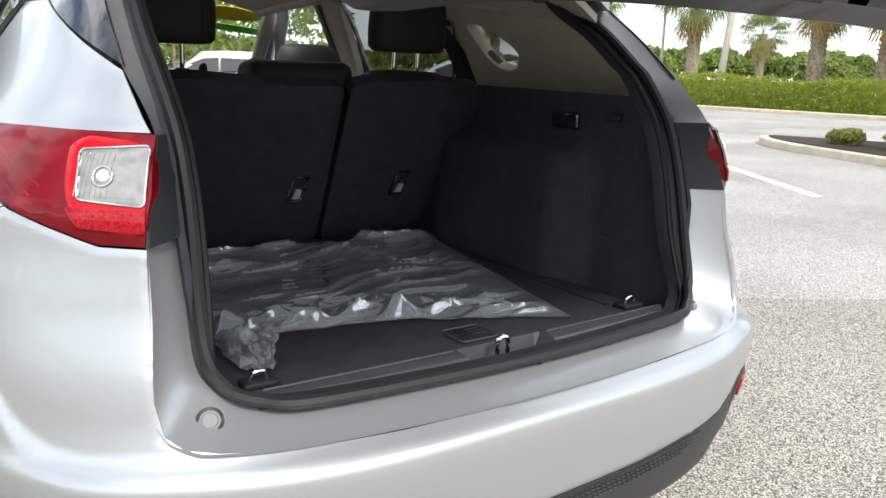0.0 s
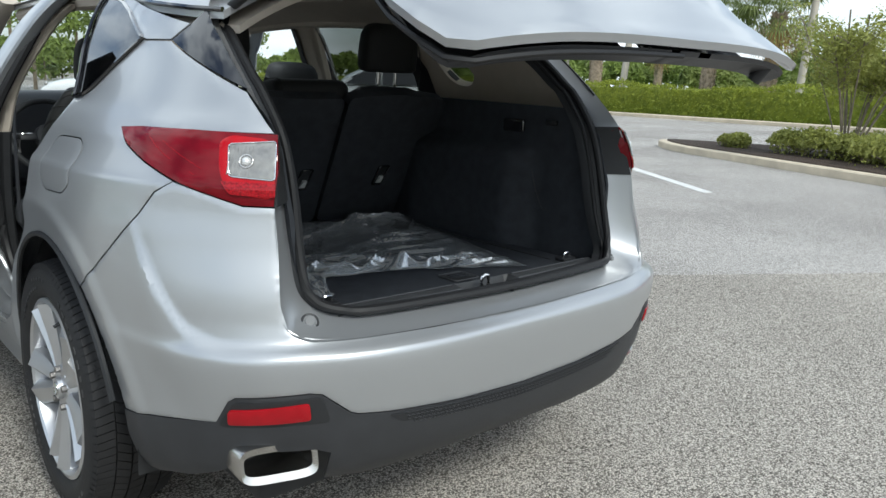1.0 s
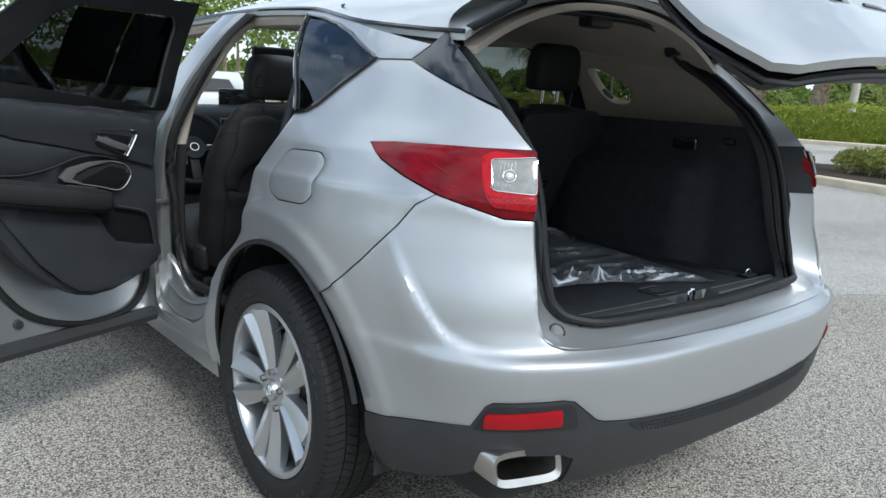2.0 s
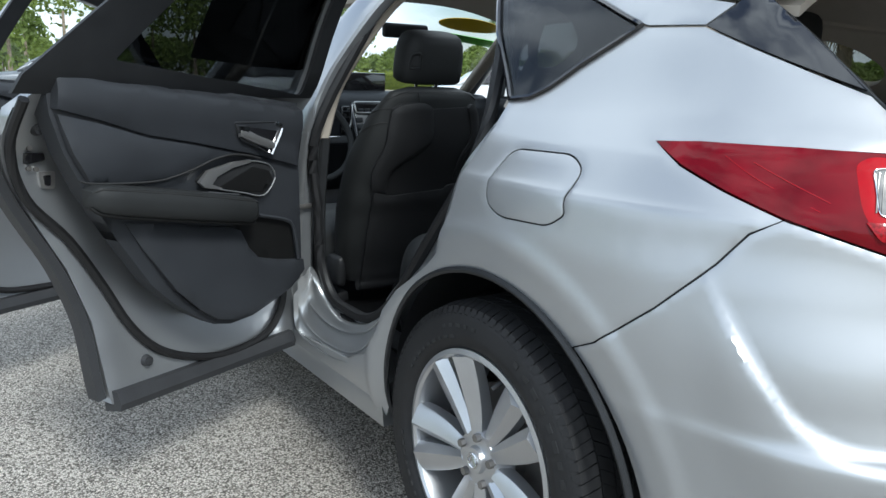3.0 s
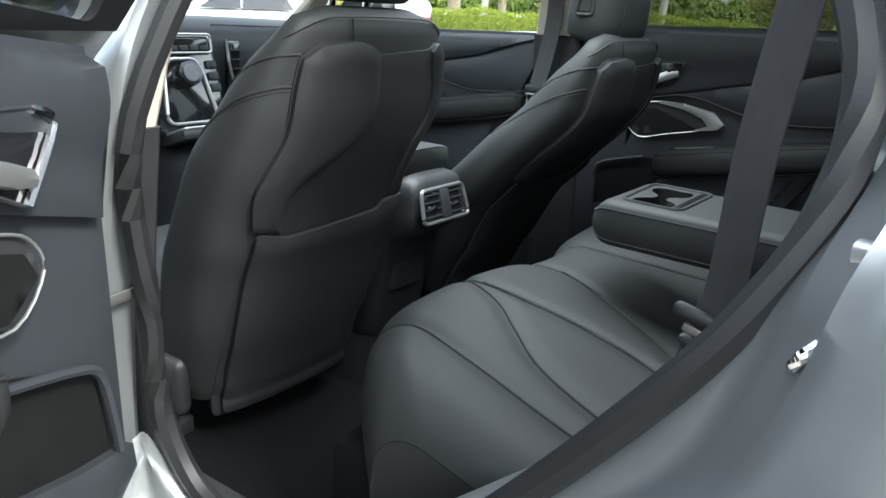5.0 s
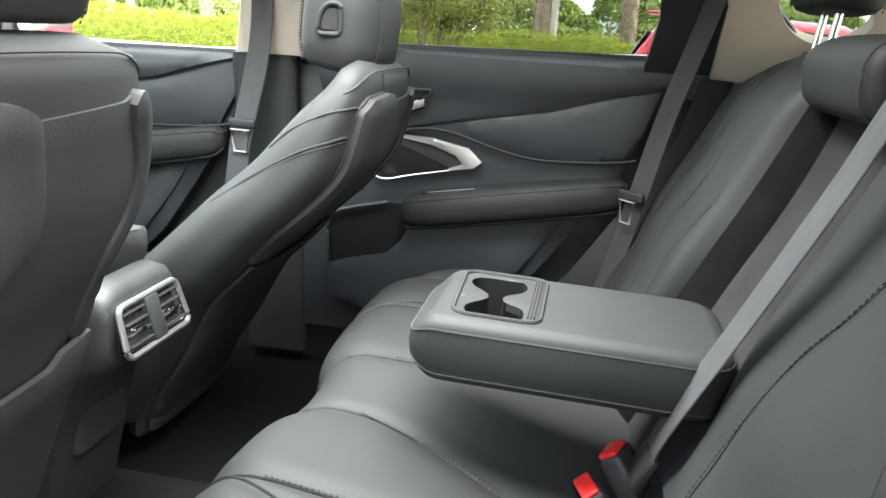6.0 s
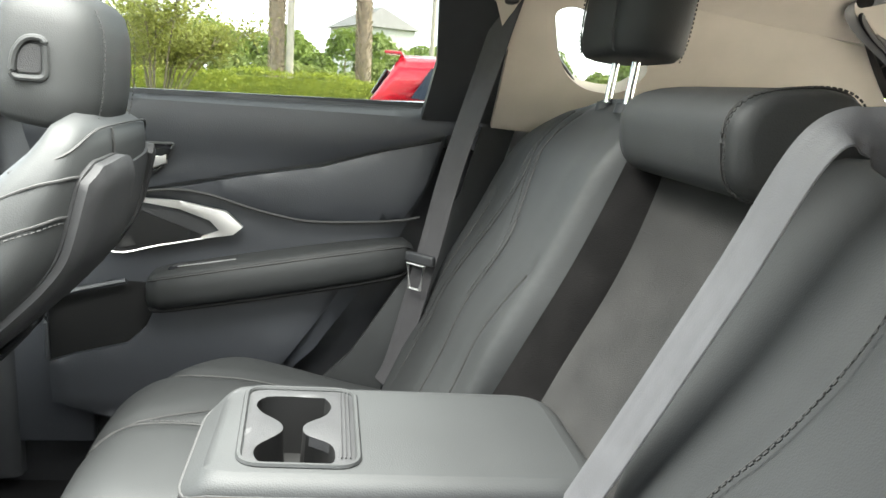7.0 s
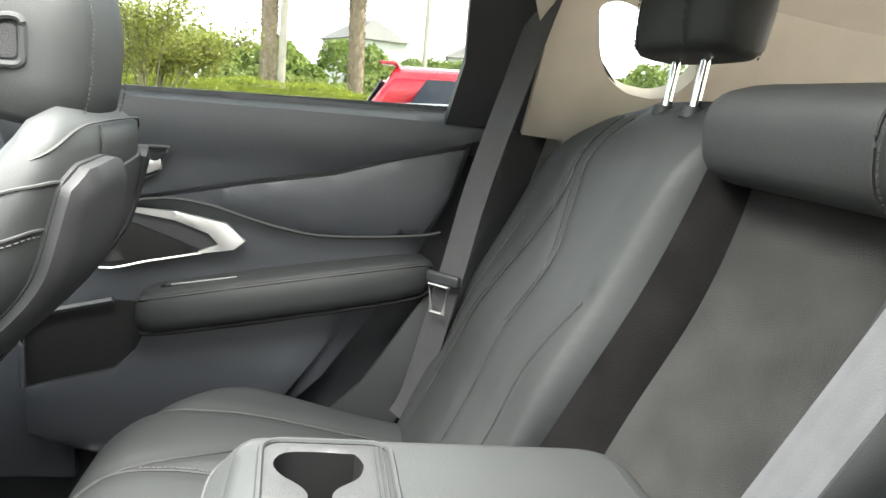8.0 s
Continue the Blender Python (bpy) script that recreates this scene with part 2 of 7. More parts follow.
def resample(poly, step):
    out = []
    for i in range(len(poly)):
        a, b = Vector(poly[i]), Vector(poly[(i + 1) % len(poly)])
        n = max(1, int(math.ceil((b - a).length / step)))
        out += [a.lerp(b, k / n) for k in range(n)]
    return out


def rounded(poly, r, n=4):
    """Rounds the corners of a polygon."""
    out = []
    m = len(poly)
    for i in range(m):
        p, a, b = Vector(poly[i]), Vector(poly[i - 1]), Vector(poly[(i + 1) % m])
        da, db = (a - p), (b - p)
        k = min(r, 0.45 * da.length, 0.45 * db.length)
        s, e = p + da.normalized() * k, p + db.normalized() * k
        out += [(s * (1 - t) ** 2 + p * 2 * t * (1 - t) + e * t * t) for t in [q / n for q in range(n + 1)]]
    return [tuple(v) for v in out]


from mathutils.geometry import delaunay_2d_cdt


def patch(poly, fn, step=0.03, thick=0.004, off=0.0, holes=(), rim=0.0, creases=()):
    """A plate cut to the outline poly with holes, bent onto the surface fn(a, b), which gives place and normal. rim: rounds the edge inwards; creases: lines that the mesh follows."""
    rings = [resample(poly, step)] + [resample(h, step) for h in holes]
    vs, es = [], []
    for r in rings:
        k = len(vs)
        vs += r
        es += [(k + i, k + (i + 1) % len(r)) for i in range(len(r))]
    lo = (min(v[0] for v in rings[0]), min(v[1] for v in rings[0]))
    hi = (max(v[0] for v in rings[0]), max(v[1] for v in rings[0]))
    bnd = [np.array([tuple(v) for v in r]) for r in rings]
    edge_b = allb = np.concatenate(bnd)
    for line in creases:
        k = len(vs)
        pts = [Vector(line[0]).lerp(Vector(line[1]), i / 60) for i in range(61)] if len(line) == 2 else [Vector(p) for p in line]
        pts = [p for p in pts if inside(p, rings[0]) and not any(inside(p, h) for h in rings[1:]) and np.min(np.hypot(edge_b[:, 0] - p[0], edge_b[:, 1] - p[1])) > .006]
        vs += pts
        es += [(k + i, k + i + 1) for i in range(len(pts) - 1) if (pts[i] - pts[i + 1]).length < step * 2.2]
        if pts:
            allb = np.concatenate([allb, np.array([tuple(p) for p in pts])])
    y, row = lo[1] + step * 0.5, 0
    while y < hi[1]:
        x = lo[0] + step * (0.5 if row % 2 else 0.25)
        while x < hi[0]:
            if np.min(np.hypot(allb[:, 0] - x, allb[:, 1] - y)) > step * 0.45 and inside((x, y), rings[0]) and not any(inside((x, y), h) for h in rings[1:]):
                vs.append(Vector((x, y)))
            x += step
        y += step * 0.87
        row += 1
    v2, e2, f2 = delaunay_2d_cdt([Vector(v) for v in vs], es, [], 0, 1e-6)[:3]
    keep = []
    for f in f2:
        c = sum((v2[i] for i in f), Vector((0, 0))) / 3
        if inside(c, rings[0]) and not any(inside(c, h) for h in rings[1:]):
            keep.append(f)
    top, bot = [], []
    for v in v2:
        p, nn = fn(v[0], v[1])
        q = off
        if rim:
            d = float(np.min(np.hypot(edge_b[:, 0] - v[0], edge_b[:, 1] - v[1])))
            if d < rim:
                q = off - rim * 0.35 * (1 - d / rim) ** 2
        top.append(p + nn * q)
        bot.append(p + nn * (off - thick))
    n = len(v2)
    faces = [tuple(f) for f in keep]
    count = {}
    for f in faces:
        for i in range(3):
            count[(f[i], f[(i + 1) % 3])] = 1
    fs = faces + [tuple(i + n for i in f[::-1]) for f in faces]
    for a, b in list(count):
        if (b, a) not in count:
            fs.append((b, a, a + n, b + n))
    bm = bm_of(top + bot, fs)
    loose = [v for v in bm.verts if not v.link_faces]
    bmesh.ops.delete(bm, geom=loose, context="VERTS")
    return bm


def curve_of(pairs):
    x = [a for a, _ in pairs]
    y = [b for _, b in pairs]
    d = [(y[i + 1] - y[i]) / (x[i + 1] - x[i]) for i in range(len(x) - 1)]
    m = [d[0]] + [0 if d[i] * d[i + 1] <= 0 else 2 * d[i] * d[i + 1] / (d[i] + d[i + 1]) for i in range(len(d) - 1)] + [d[-1]]

    def f(v):
        v = min(max(v, x[0]), x[-1])
        i = 0
        while i < len(x) - 2 and v > x[i + 1]:
            i += 1
        h = x[i + 1] - x[i]
        s = (v - x[i]) / h
        return (2 * s ** 3 - 3 * s * s + 1) * y[i] + (s ** 3 - 2 * s * s + s) * h * m[i] + (3 * s * s - 2 * s ** 3) * y[i + 1] + (s ** 3 - s * s) * h * m[i + 1]
    return f


def smooth01(t):
    t = min(1.0, max(0.0, t))
    return t * t * (3 - 2 * t)


# ---- the car's skin: half width and tail, by height ----
half_w = curve_of([(.15, .80), (.22, .84), (.32, .885), (.42, .905), (.60, .918), (.77, .928), (.90, .930), (.97, .923), (1.026, .9135), (1.031, .9085), (1.114, .857), (1.120, .852), (1.145, .830), (1.19, .79), (1.345, .70), (1.45, .63), (1.52, .565), (1.60, .50)])
tail_y = curve_of([(.15, .76), (.22, .80), (.30, .85), (.36, .915), (.43, .945), (.52, .964), (.60, .980), (.645, .985), (.662, .983), (.670, .978), (.684, .953), (.694, .943), (.71, .936), (.74, .926), (.80, .915), (.9, .90), (1.05, .905), (1.12, .89), (1.20, .85), (1.30, .77), (1.40, .68), (1.50, .58), (1.60, .47)])
RU = 0.92
ARCH = (-0.02, 0.37, 0.455)


def square_of(z):
    return 3.5 - 0.5 * smooth01((z - 0.75) / 0.25)


def half_at(y, z):
    if y >= 0:
        return half_w(z)
    q = min(1.0, -y / tail_y(z))
    n = square_of(z)
    return half_w(z) * max(0.0, 1 - q ** n) ** (1 / n)


LEDGE = curve_of([(-.98, .70), (-.80, .685), (-.71, .715), (-.64, .79), (-.56, .90), (-.50, 1.0)])


def skin_point(u, z):
    """The skin at u metres round the car from the tail's middle (left side positive) and height z."""
    s = -1.0 if u >= 0 else 1.0
    a = abs(u) / RU
    if a < math.pi / 2:
        n, w, t = square_of(z), half_w(z), tail_y(z)
        r = ((math.cos(a) / t) ** n + (math.sin(a) / w) ** n) ** (-1 / n)
        x, y = r * math.sin(a), -r * math.cos(a)
    else:
        y = (a - math.pi / 2) * RU
        x = half_w(z) * (1 - 0.10 * smooth01((y - 2.2) / 1.4))
    if -0.93 < y < -0.5:
        d = LEDGE(y) - z
        k = 0.012 * smooth01((-0.50 - y) / 0.12) * smooth01((y + 0.93) / 0.10) * smooth01((d + 0.006) / 0.026) * (1 - smooth01((d - 0.04) / 0.20))
        x, y = x + k * 0.85, y - k * 0.5
    if -0.7 < y < 0.7:
        d = math.hypot(y - ARCH[0], z - ARCH[1]) - ARCH[2]
        if d < 0.12:
            x += 0.007 * smooth01((0.12 - d) / 0.04) - 0.16 * max(0.0, 0.078 - max(d, 0.0))
    return Vector((s * x, y, z))


def skin(u, z):
    e = 0.004
    p = skin_point(u, z)
    n = (skin_point(u + e, z) - skin_point(u - e, z)).cross(skin_point(u, z + e) - skin_point(u, z - e)).normalized()
    if n.dot(Vector((p.x, p.y - (1.5 if p.y > 0 else 0.4), 0))) < 0 and abs(p.y) < 0.9 and abs(p.x) < 0.3:
        n = -n
    if p.x * n.x < 0 and abs(p.x) > 0.4:
        n = -n
    if p.y < -0.6 and abs(p.x) < 0.5 and n.y > 0:
        n = -n
    return p, n


def uy(y, z):
    """Where the left side's skin stands at y: (u, z)."""
    if y >= 0:
        return (RU * math.pi / 2 + y, z)
    return (RU * math.atan2(half_at(y, z), -y), z)


def ux(x, z):
    """Where the tail's skin stands at x to the left: (u, z)."""
    n, t = square_of(z), tail_y(z)
    y = t * max(0.0, 1 - (abs(x) / half_w(z)) ** n) ** (1 / n)
    return (math.copysign(RU * math.atan2(abs(x), y), x), z)


def flip(poly):
    return [(-a, b) for a, b in poly][::-1]


def arch_pts(a0, a1, n=14, r=None):
    r = ARCH[2] if r is None else r
    return [(ARCH[0] + r * math.cos(radians(a0 + (a1 - a0) * k / n)), ARCH[1] + r * math.sin(radians(a0 + (a1 - a0) * k / n))) for k in range(n + 1)]


# ---- the car: outside ----
car = thing("car", (0, 1.3, 0), "silver compact SUV with open rear door, front door and tailgate", "car")


def side_poly(pts):
    return [uy(y, z) for y, z in pts]


FUEL = rounded([(-.03, 1.094), (-.205, 1.098), (-.25, 1.072), (-.235, 1.01), (-.245, .985), (-.205, .957), (-.06, .952), (-.008, .975), (.0, 1.03)], 0.035, 5)
LAMP_LOW = [(-.745, .985), (-.702, 1.003), (-.616, 1.032), (-.52, 1.066), (-.434, 1.099), (-.365, 1.135)]
LAMP_TOP = [(-.365, 1.135), (-.443, 1.142), (-.591, 1.143), (-.742, 1.139)]
SEAM = [(-.616, 1.032), (-.579, 1.004), (-.543, .95), (-.46, .859), (-.349, .766), (-.292, .738)]
WIN_LOW = [(-.203, 1.347), (-.16, 1.313), (-.088, 1.265), (-.028, 1.218), (.02, 1.194), (.085, 1.187)]
WIN_TOP = [(.383, 1.497), (.25, 1.482), (.118, 1.457), (.01, 1.427), (-.083, 1.393), (-.203, 1.347)]


def gap(poly, d):
    """A polygon drawn in by d."""
    c = sum((Vector(p) for p in poly), Vector((0, 0))) / len(poly)
    out = []
    for i in range(len(poly)):
        a, b = Vector(poly[i - 1]), Vector(poly[(i + 1) % len(poly)])
        t = (b - a).normalized()
        n = Vector((-t.y, t.x))
        if n.dot(c - Vector(poly[i])) < 0:
            n = -n
        out.append(tuple(Vector(poly[i]) + n * d))
    return out


def quarter(side):
    f = (lambda p: p) if side > 0 else flip
    qp = [(.085, 1.187), (.073, 1.121), (.100, 1.03), (.120, .94), (.165, .83), (.205, .795), (.25, .762), (.35, .695), (.425, .62), (.475, .53), (.54, .455), (.66, .40), (.90, .378), (1.13, .372), (1.13, .25), (.50, .25), (.462, .30)]
    qp += arch_pts(-3, 126, 24)
    qp += SEAM[::-1] + LAMP_LOW[3:] + LAMP_TOP[1:]
    qp += [(-.637, 1.227), (-.499, 1.281), (-.339, 1.342), (-.217, 1.344)] + WIN_LOW
    hole = side_poly(FUEL)
    folds = [[uy(-.75 + .88 * i / 60, z) for i in range(61)] for z in (1.026, 1.031, 1.114, 1.120)] if side > 0 else []
    p = part("rear_quarter_panel", patch(f(gap(side_poly(qp), .0018)), skin, 0.015 if side > 0 else 0.04, 0.006, holes=[f(hole)] if side > 0 else [], rim=0.004, creases=folds), PAINT, car)
    if side > 0:
        part("fuel_door", patch(gap(hole, 0.0035), skin, 0.015, 0.004, 0.0005, rim=0.004, creases=folds), PAINT, p)
        part("fuel_recess", patch(gap(hole, -0.008), skin, 0.03, 0.004, -0.010), BLACKP, p)
    win = gap(side_poly(WIN_LOW + [(.25, 1.34), (.383, 1.497)] + WIN_TOP[1:-1]), 0.006)
    part("quarter_window", patch(f(win), skin, 0.04, 0.004, -0.002), TINT2 if side < 0 else TINT, p, "tinted fixed quarter window")
    edge = [skin(u, z)[0] + skin(u, z)[1] * 0.003 for u, z in resample(gap(win, -0.004), 0.02)]
    edge = [Vector((v.x if side > 0 else -v.x, v.y, v.z)) for v in edge]
    part("window_seal", tube(edge, 0.006, 6, True), GLOSSB, p)
    dp = [(-.339, 1.342), (-.372, 1.383), (-.388, 1.420), (-.502, 1.340), (-.595, 1.267), (-.634, 1.231), (-.499, 1.281)]
    part("rear_pillar_panel", patch(f(gap(side_poly(dp), 0.002)), skin, 0.025, 0.006, 0.001, rim=0.004), GLOSSB, p, "gloss black rear pillar panel")
    cs = [(.414, 1.515), (.25, 1.497), (.118, 1.473), (-.025, 1.447), (-.2, 1.415), (-.372, 1.383), (-.339, 1.342), (-.217, 1.344)] + WIN_TOP[::-1]
    part("upper_window_trim", patch(f(gap(side_poly(cs), 0.0015)), skin, 0.025, 0.008, 0.004, rim=0.006), PAINT, p)
    return p


def lamp(side):
    f = (lambda q: q) if side > 0 else flip
    out = [ux(.612, 1.139), ux(.63, 1.06), ux(.645, .984)] + side_poly(LAMP_LOW) + side_poly(LAMP_TOP[1:-1])
    base = part("tail_lamp", patch(f(gap(out, 0.002)), skin, 0.02, 0.03, 0.004, rim=0.010), DKRED, car, "wraparound tail lamp, red with clear inset")
    ring = [ux(.622, 1.125), side_poly([(-.682, 1.132)])[0], side_poly([(-.668, 1.12)])[0], side_poly([(-.697, 1.055)])[0], side_poly([(-.722, 1.016)])[0], ux(.642, .997)]
    part("red_lens", patch(f(rounded(ring, 0.030, 6)), skin, 0.010, 0.004, 0.0068, rim=0.008), BRED, base, "bright red lens frame")
    clr = [ux(.620, 1.120), side_poly([(-.690, 1.112)])[0], side_poly([(-.717, 1.046)])[0], ux(.640, 1.040)]
    clr = rounded(clr, 0.008)
    lens = part("clear_lens", patch(f(clr), skin, 0.008, 0.004, 0.0085, rim=0.003), WLENS, base, "clear reversing lamp inset")
    cl_edge = [skin(u, z) for u, z in resample(f(clr), .01)]
    part("lens_frame", tube([p + n * .0088 for p, n in cl_edge], .0013, 6, True), CHROME, base)
    low = rounded([side_poly([(-.706, 1.036)])[0], side_poly([(-.727, 1.010)])[0], ux(.643, 1.005), ux(.640, 1.034)], .005)
    part("faceted_lens", patch(f(low), skin, .010, .004, .0085, rim=.003), FACET, base, "faceted red lens below the clear inset")
    for line in ([(-.50, 1.118), (-.565, 1.085), (-.655, 1.046)], [(-.545, 1.112), (-.60, 1.088), (-.662, 1.060)]):
        guide = [skin(*f([uy(y, z)])[0]) for y, z in line]
        part("light_guide", tube(spline([p + n * .0042 for p, n in guide], 6), .0009, 5), RED, base)
    for q in range(7):
        yy = -.697 - .0055 * q
        rb_ = [skin(*f([uy(yy - .016 * (1.112 - z) / .064, z)])[0]) for z in (1.108, 1.08, 1.05)]
        part("lens_rib", tube([p + n * .0088 for p, n in rb_], .0011, 5), WLENS, base)
    p, n = skin(*f([side_poly([(-.733, 1.078)])[0]])[0])
    dome = bmesh.new()
    bmesh.ops.create_uvsphere(dome, u_segments=18, v_segments=10, radius=.0105)
    bmesh.ops.translate(dome, vec=p + n * .006, verts=dome.verts)
    part("bulb", dome, LEVER, base, "silver bulb")
    part("bulb_ring", tube([p + n * 0.010 + Matrix.Rotation(2 * math.pi * k / 20, 3, n) @ (n.orthogonal().normalized() * 0.0145) for k in range(20)], 0.0014, 6, True), SATIN, base)
    return base


def seam_back(side):
    f = (lambda q: q) if side > 0 else flip
    ln = side_poly([(-.655, 1.03)] + SEAM[:-1] + [(-.30, .745)])
    band = [(u - .02, z + .012) for u, z in ln] + [(u + .02, z - .012) for u, z in ln[::-1]]
    part("panel_joint", patch(f(band), skin, .02, .003, -.008), BLACKP, car)


quarter(1), quarter(-1)
seam_back(1), seam_back(-1)
lamp(1), lamp(-1)

# bumper: upper painted skin and lower cladding, each one piece round the tail
top_l = [ux(.30, .692), ux(.468, .695), ux(.585, .696), ux(.628, .703), ux(.652, .722), ux(.660, .77), ux(.650, .87), ux(.646, .980)]
side_l = side_poly(LAMP_LOW[:3]) + side_poly(SEAM[1:]) + side_poly(arch_pts(126, 168, 8)[1:])
low_l = side_poly([(-.52, .474), (-.66, .496), (-.752, .508), (-.768, .535), (-.786, .566), (-.80, .574)]) + [ux(.625, .583), ux(.60, .578), ux(.535, .524), ux(.515, .516), ux(.44, .507), ux(.22, .489)]
half = top_l + side_l + low_l
bumper = part("rear_bumper", patch(gap([ux(0, .692)] + half + [ux(0, .482)] + flip(half), .0018), skin, 0.010, 0.006, holes=[], rim=0.006), PAINT, car)
cl = [ux(.22, .488), ux(.44, .506), ux(.515, .515), ux(.535, .523), ux(.60, .577), ux(.625, .582)] + side_poly([(-.80, .573), (-.786, .565), (-.768, .534), (-.752, .507), (-.66, .495), (-.52, .473), (-.462, .462)])
cl += side_poly([(-.458, .40), (-.468, .330), (-.50, .318)]) + side_poly([(-.64, .338), (-.72, .368)]) + [ux(.735, .40), ux(.70, .435), ux(.60, .435), ux(.565, .42), ux(.55, .33), ux(.45, .31), ux(.22, .315)]
valance = part("lower_bumper", patch([ux(0, .481)] + cl + [ux(0, .318)] + flip(cl), skin, 0.028, 0.012, 0.002, rim=0.008), CLAD, car, "dark grey plastic lower bumper")
gr = [ux(.435, .500), ux(.25, .487), ux(0, .477), ux(-.25, .487), ux(-.435, .500), ux(-.40, .476), ux(-.25, .459), ux(0, .447), ux(.25, .459), ux(.40, .476)]
grille = part("bumper_mesh", patch(gr, skin, 0.02, 0.004, 0.004), BLACKP, valance, "honeycomb mesh strip")
cells = []
for r in range(3):
    for k in range(-30, 31):
        x = 0.0135 * k + (0.0067 if r % 2 else 0)
        if abs(x) < 0.40 - 0.012 * r:
            zc = 0.476 - 0.0105 * r + 0.026 * (abs(x) / 0.435) ** 1.3 * 1.0 - 0.004
            p, n = skin(*ux(x, zc))
            if x < 0:
                p.x, n.x = abs(p.x), -n.x if n.x < 0 else n.x
            t = Vector((0, 0, 1)).cross(n).normalized()
            cells.append(tube([p + n * 0.0055 + t * (0.0055 * math.cos(math.pi / 3 * q)) + Vector((0, 0, 0.0045 * math.sin(math.pi / 3 * q))) for q in range(6)], 0.0011, 4, True))
tagged(part("mesh_cell", join(*cells), CLAD, valance), kind="stuff")
for f in ((lambda q: q), flip):
    rp = rounded([ux(.624, .563), uy(-.784, .546), uy(-.777, .509), ux(.617, .520)], 0.008)
    part("reflector", patch(f(rp), skin, 0.012, 0.012, 0.010, rim=0.006), RED, valance, "red rear reflector")
    sur = rounded([ux(.60, .575), uy(-.795, .565), uy(-.755, .50), ux(.575, .507)], 0.014)
    part("reflector_recess", patch(f(sur), skin, 0.02, 0.004, 0.0035, rim=0.003), BLACKP, valance)
    s = -1 if f(rp) == rp else 1
    rings = []
    xo = .674 if s < 0 else .640
    for y, k, dz in ((-.70, .92, .004), (-.80, .98, 0), (-.840, 1.0, 0), (-.846, .97, 0), (-.840, .86, 0), (-.80, .82, 0), (-.70, .80, 0)):
        rings.append(sring((s * xo, y + (0 if s < 0 else .03), .412 + dz), .090 * k, .044 * k if k > .9 else .030 * k, (1, -.30 * s * -1, 0), (0, .16, 1), 28, 4.5))
    ex = part("exhaust_tip", loft(rings, caps=False), TIP, car, "squared steel exhaust tip")
    part("exhaust_inside", rbox((s * .662, -.72, .412), (.14, .02, .06), 0.004), BLACKP, ex)

# the tailgate's opening: painted landing, seal and inner lip
RA = [(0, -.43, 1.57), (-.25, -.425, 1.565), (-.45, -.405, 1.535), (-.565, -.38, 1.475), (-.606, -.40, 1.412), (-.621, -.502, 1.338), (-.628, -.60, 1.262), (-.628, -.640, 1.228), (-.614, -.745, 1.138), (-.632, -.768, 1.06), (-.645, -.788, .982), (-.65, -.804, .871), (-.66, -.826, .771), (-.652, -.845, .722), (-.626, -.868, .702), (-.585, -.888, .695), (-.468, -.922, .694), (-.25, -.944, .691), (0, -.952, .690)]
RB = [(0, -.40, 1.545), (-.25, -.395, 1.54), (-.42, -.37, 1.508), (-.525, -.33, 1.455), (-.562, -.36, 1.40), (-.580, -.45, 1.335), (-.586, -.54, 1.262), (-.586, -.58, 1.228), (-.580, -.655, 1.138), (-.578, -.69, 1.06), (-.578, -.712, .982), (-.580, -.735, .871), (-.577, -.757, .787), (-.558, -.772, .750), (-.534, -.789, .731), (-.497, -.810, .721), (-.44, -.838, .717), (-.25, -.858, .716), (0, -.868, .715)]


def full(ring):
    return ring + [(-x, y, z) for x, y, z in ring[-2:0:-1]]


def drawn(ring, d, dy):
    out = []
    for i, (x, y, z) in enumerate(ring):
        a, b = ring[max(0, i - 1)], ring[min(len(ring) - 1, i + 1)]
        tx, tz = b[0] - a[0], b[2] - a[2]
        l = math.hypot(tx, tz)
        nx, nz = -tz / l, tx / l
        if nx * (-x) + nz * (1.1 - z) < 0:
            nx, nz = -nx, -nz
        d_ = d * (.22 + .78 * smooth01((z - .71) / .12)) if d > .02 else d
        out.append((x + nx * d_ if 0 < i < len(ring) - 1 else 0, y + dy, z + nz * d_))
    return out


RC, RD, RE = drawn(RB, .030, .004), drawn(RB, .040, .022), drawn(RB, .044, .042)
ring3 = lambda r: spline(full(r), 5, True)
part("tailgate_landing", loft([[p for p in ring3(RA)], ring3([(x * .6 + X * .4, y * .6 + Y * .4 + .012, z * .6 + Z * .4) for (x, y, z), (X, Y, Z) in zip(RA, RB)]), ring3(RB)], caps=False), PAINT, car)
part("opening_frame", loft([ring3(RB), ring3(drawn(RB, .012, -.010)), ring3(RC), ring3(RD), ring3(RE)], caps=False), BLACKP, car, "black plastic frame round the tailgate opening")
part("tailgate_seal", tube(ring3(drawn(RB, .016, -.016)), .011, 8, True), RUBBER, car, "black rubber tailgate seal")
part("seal_lip", tube(ring3(drawn(RB, .036, .006)), .006, 6, True), RUBBER, car)
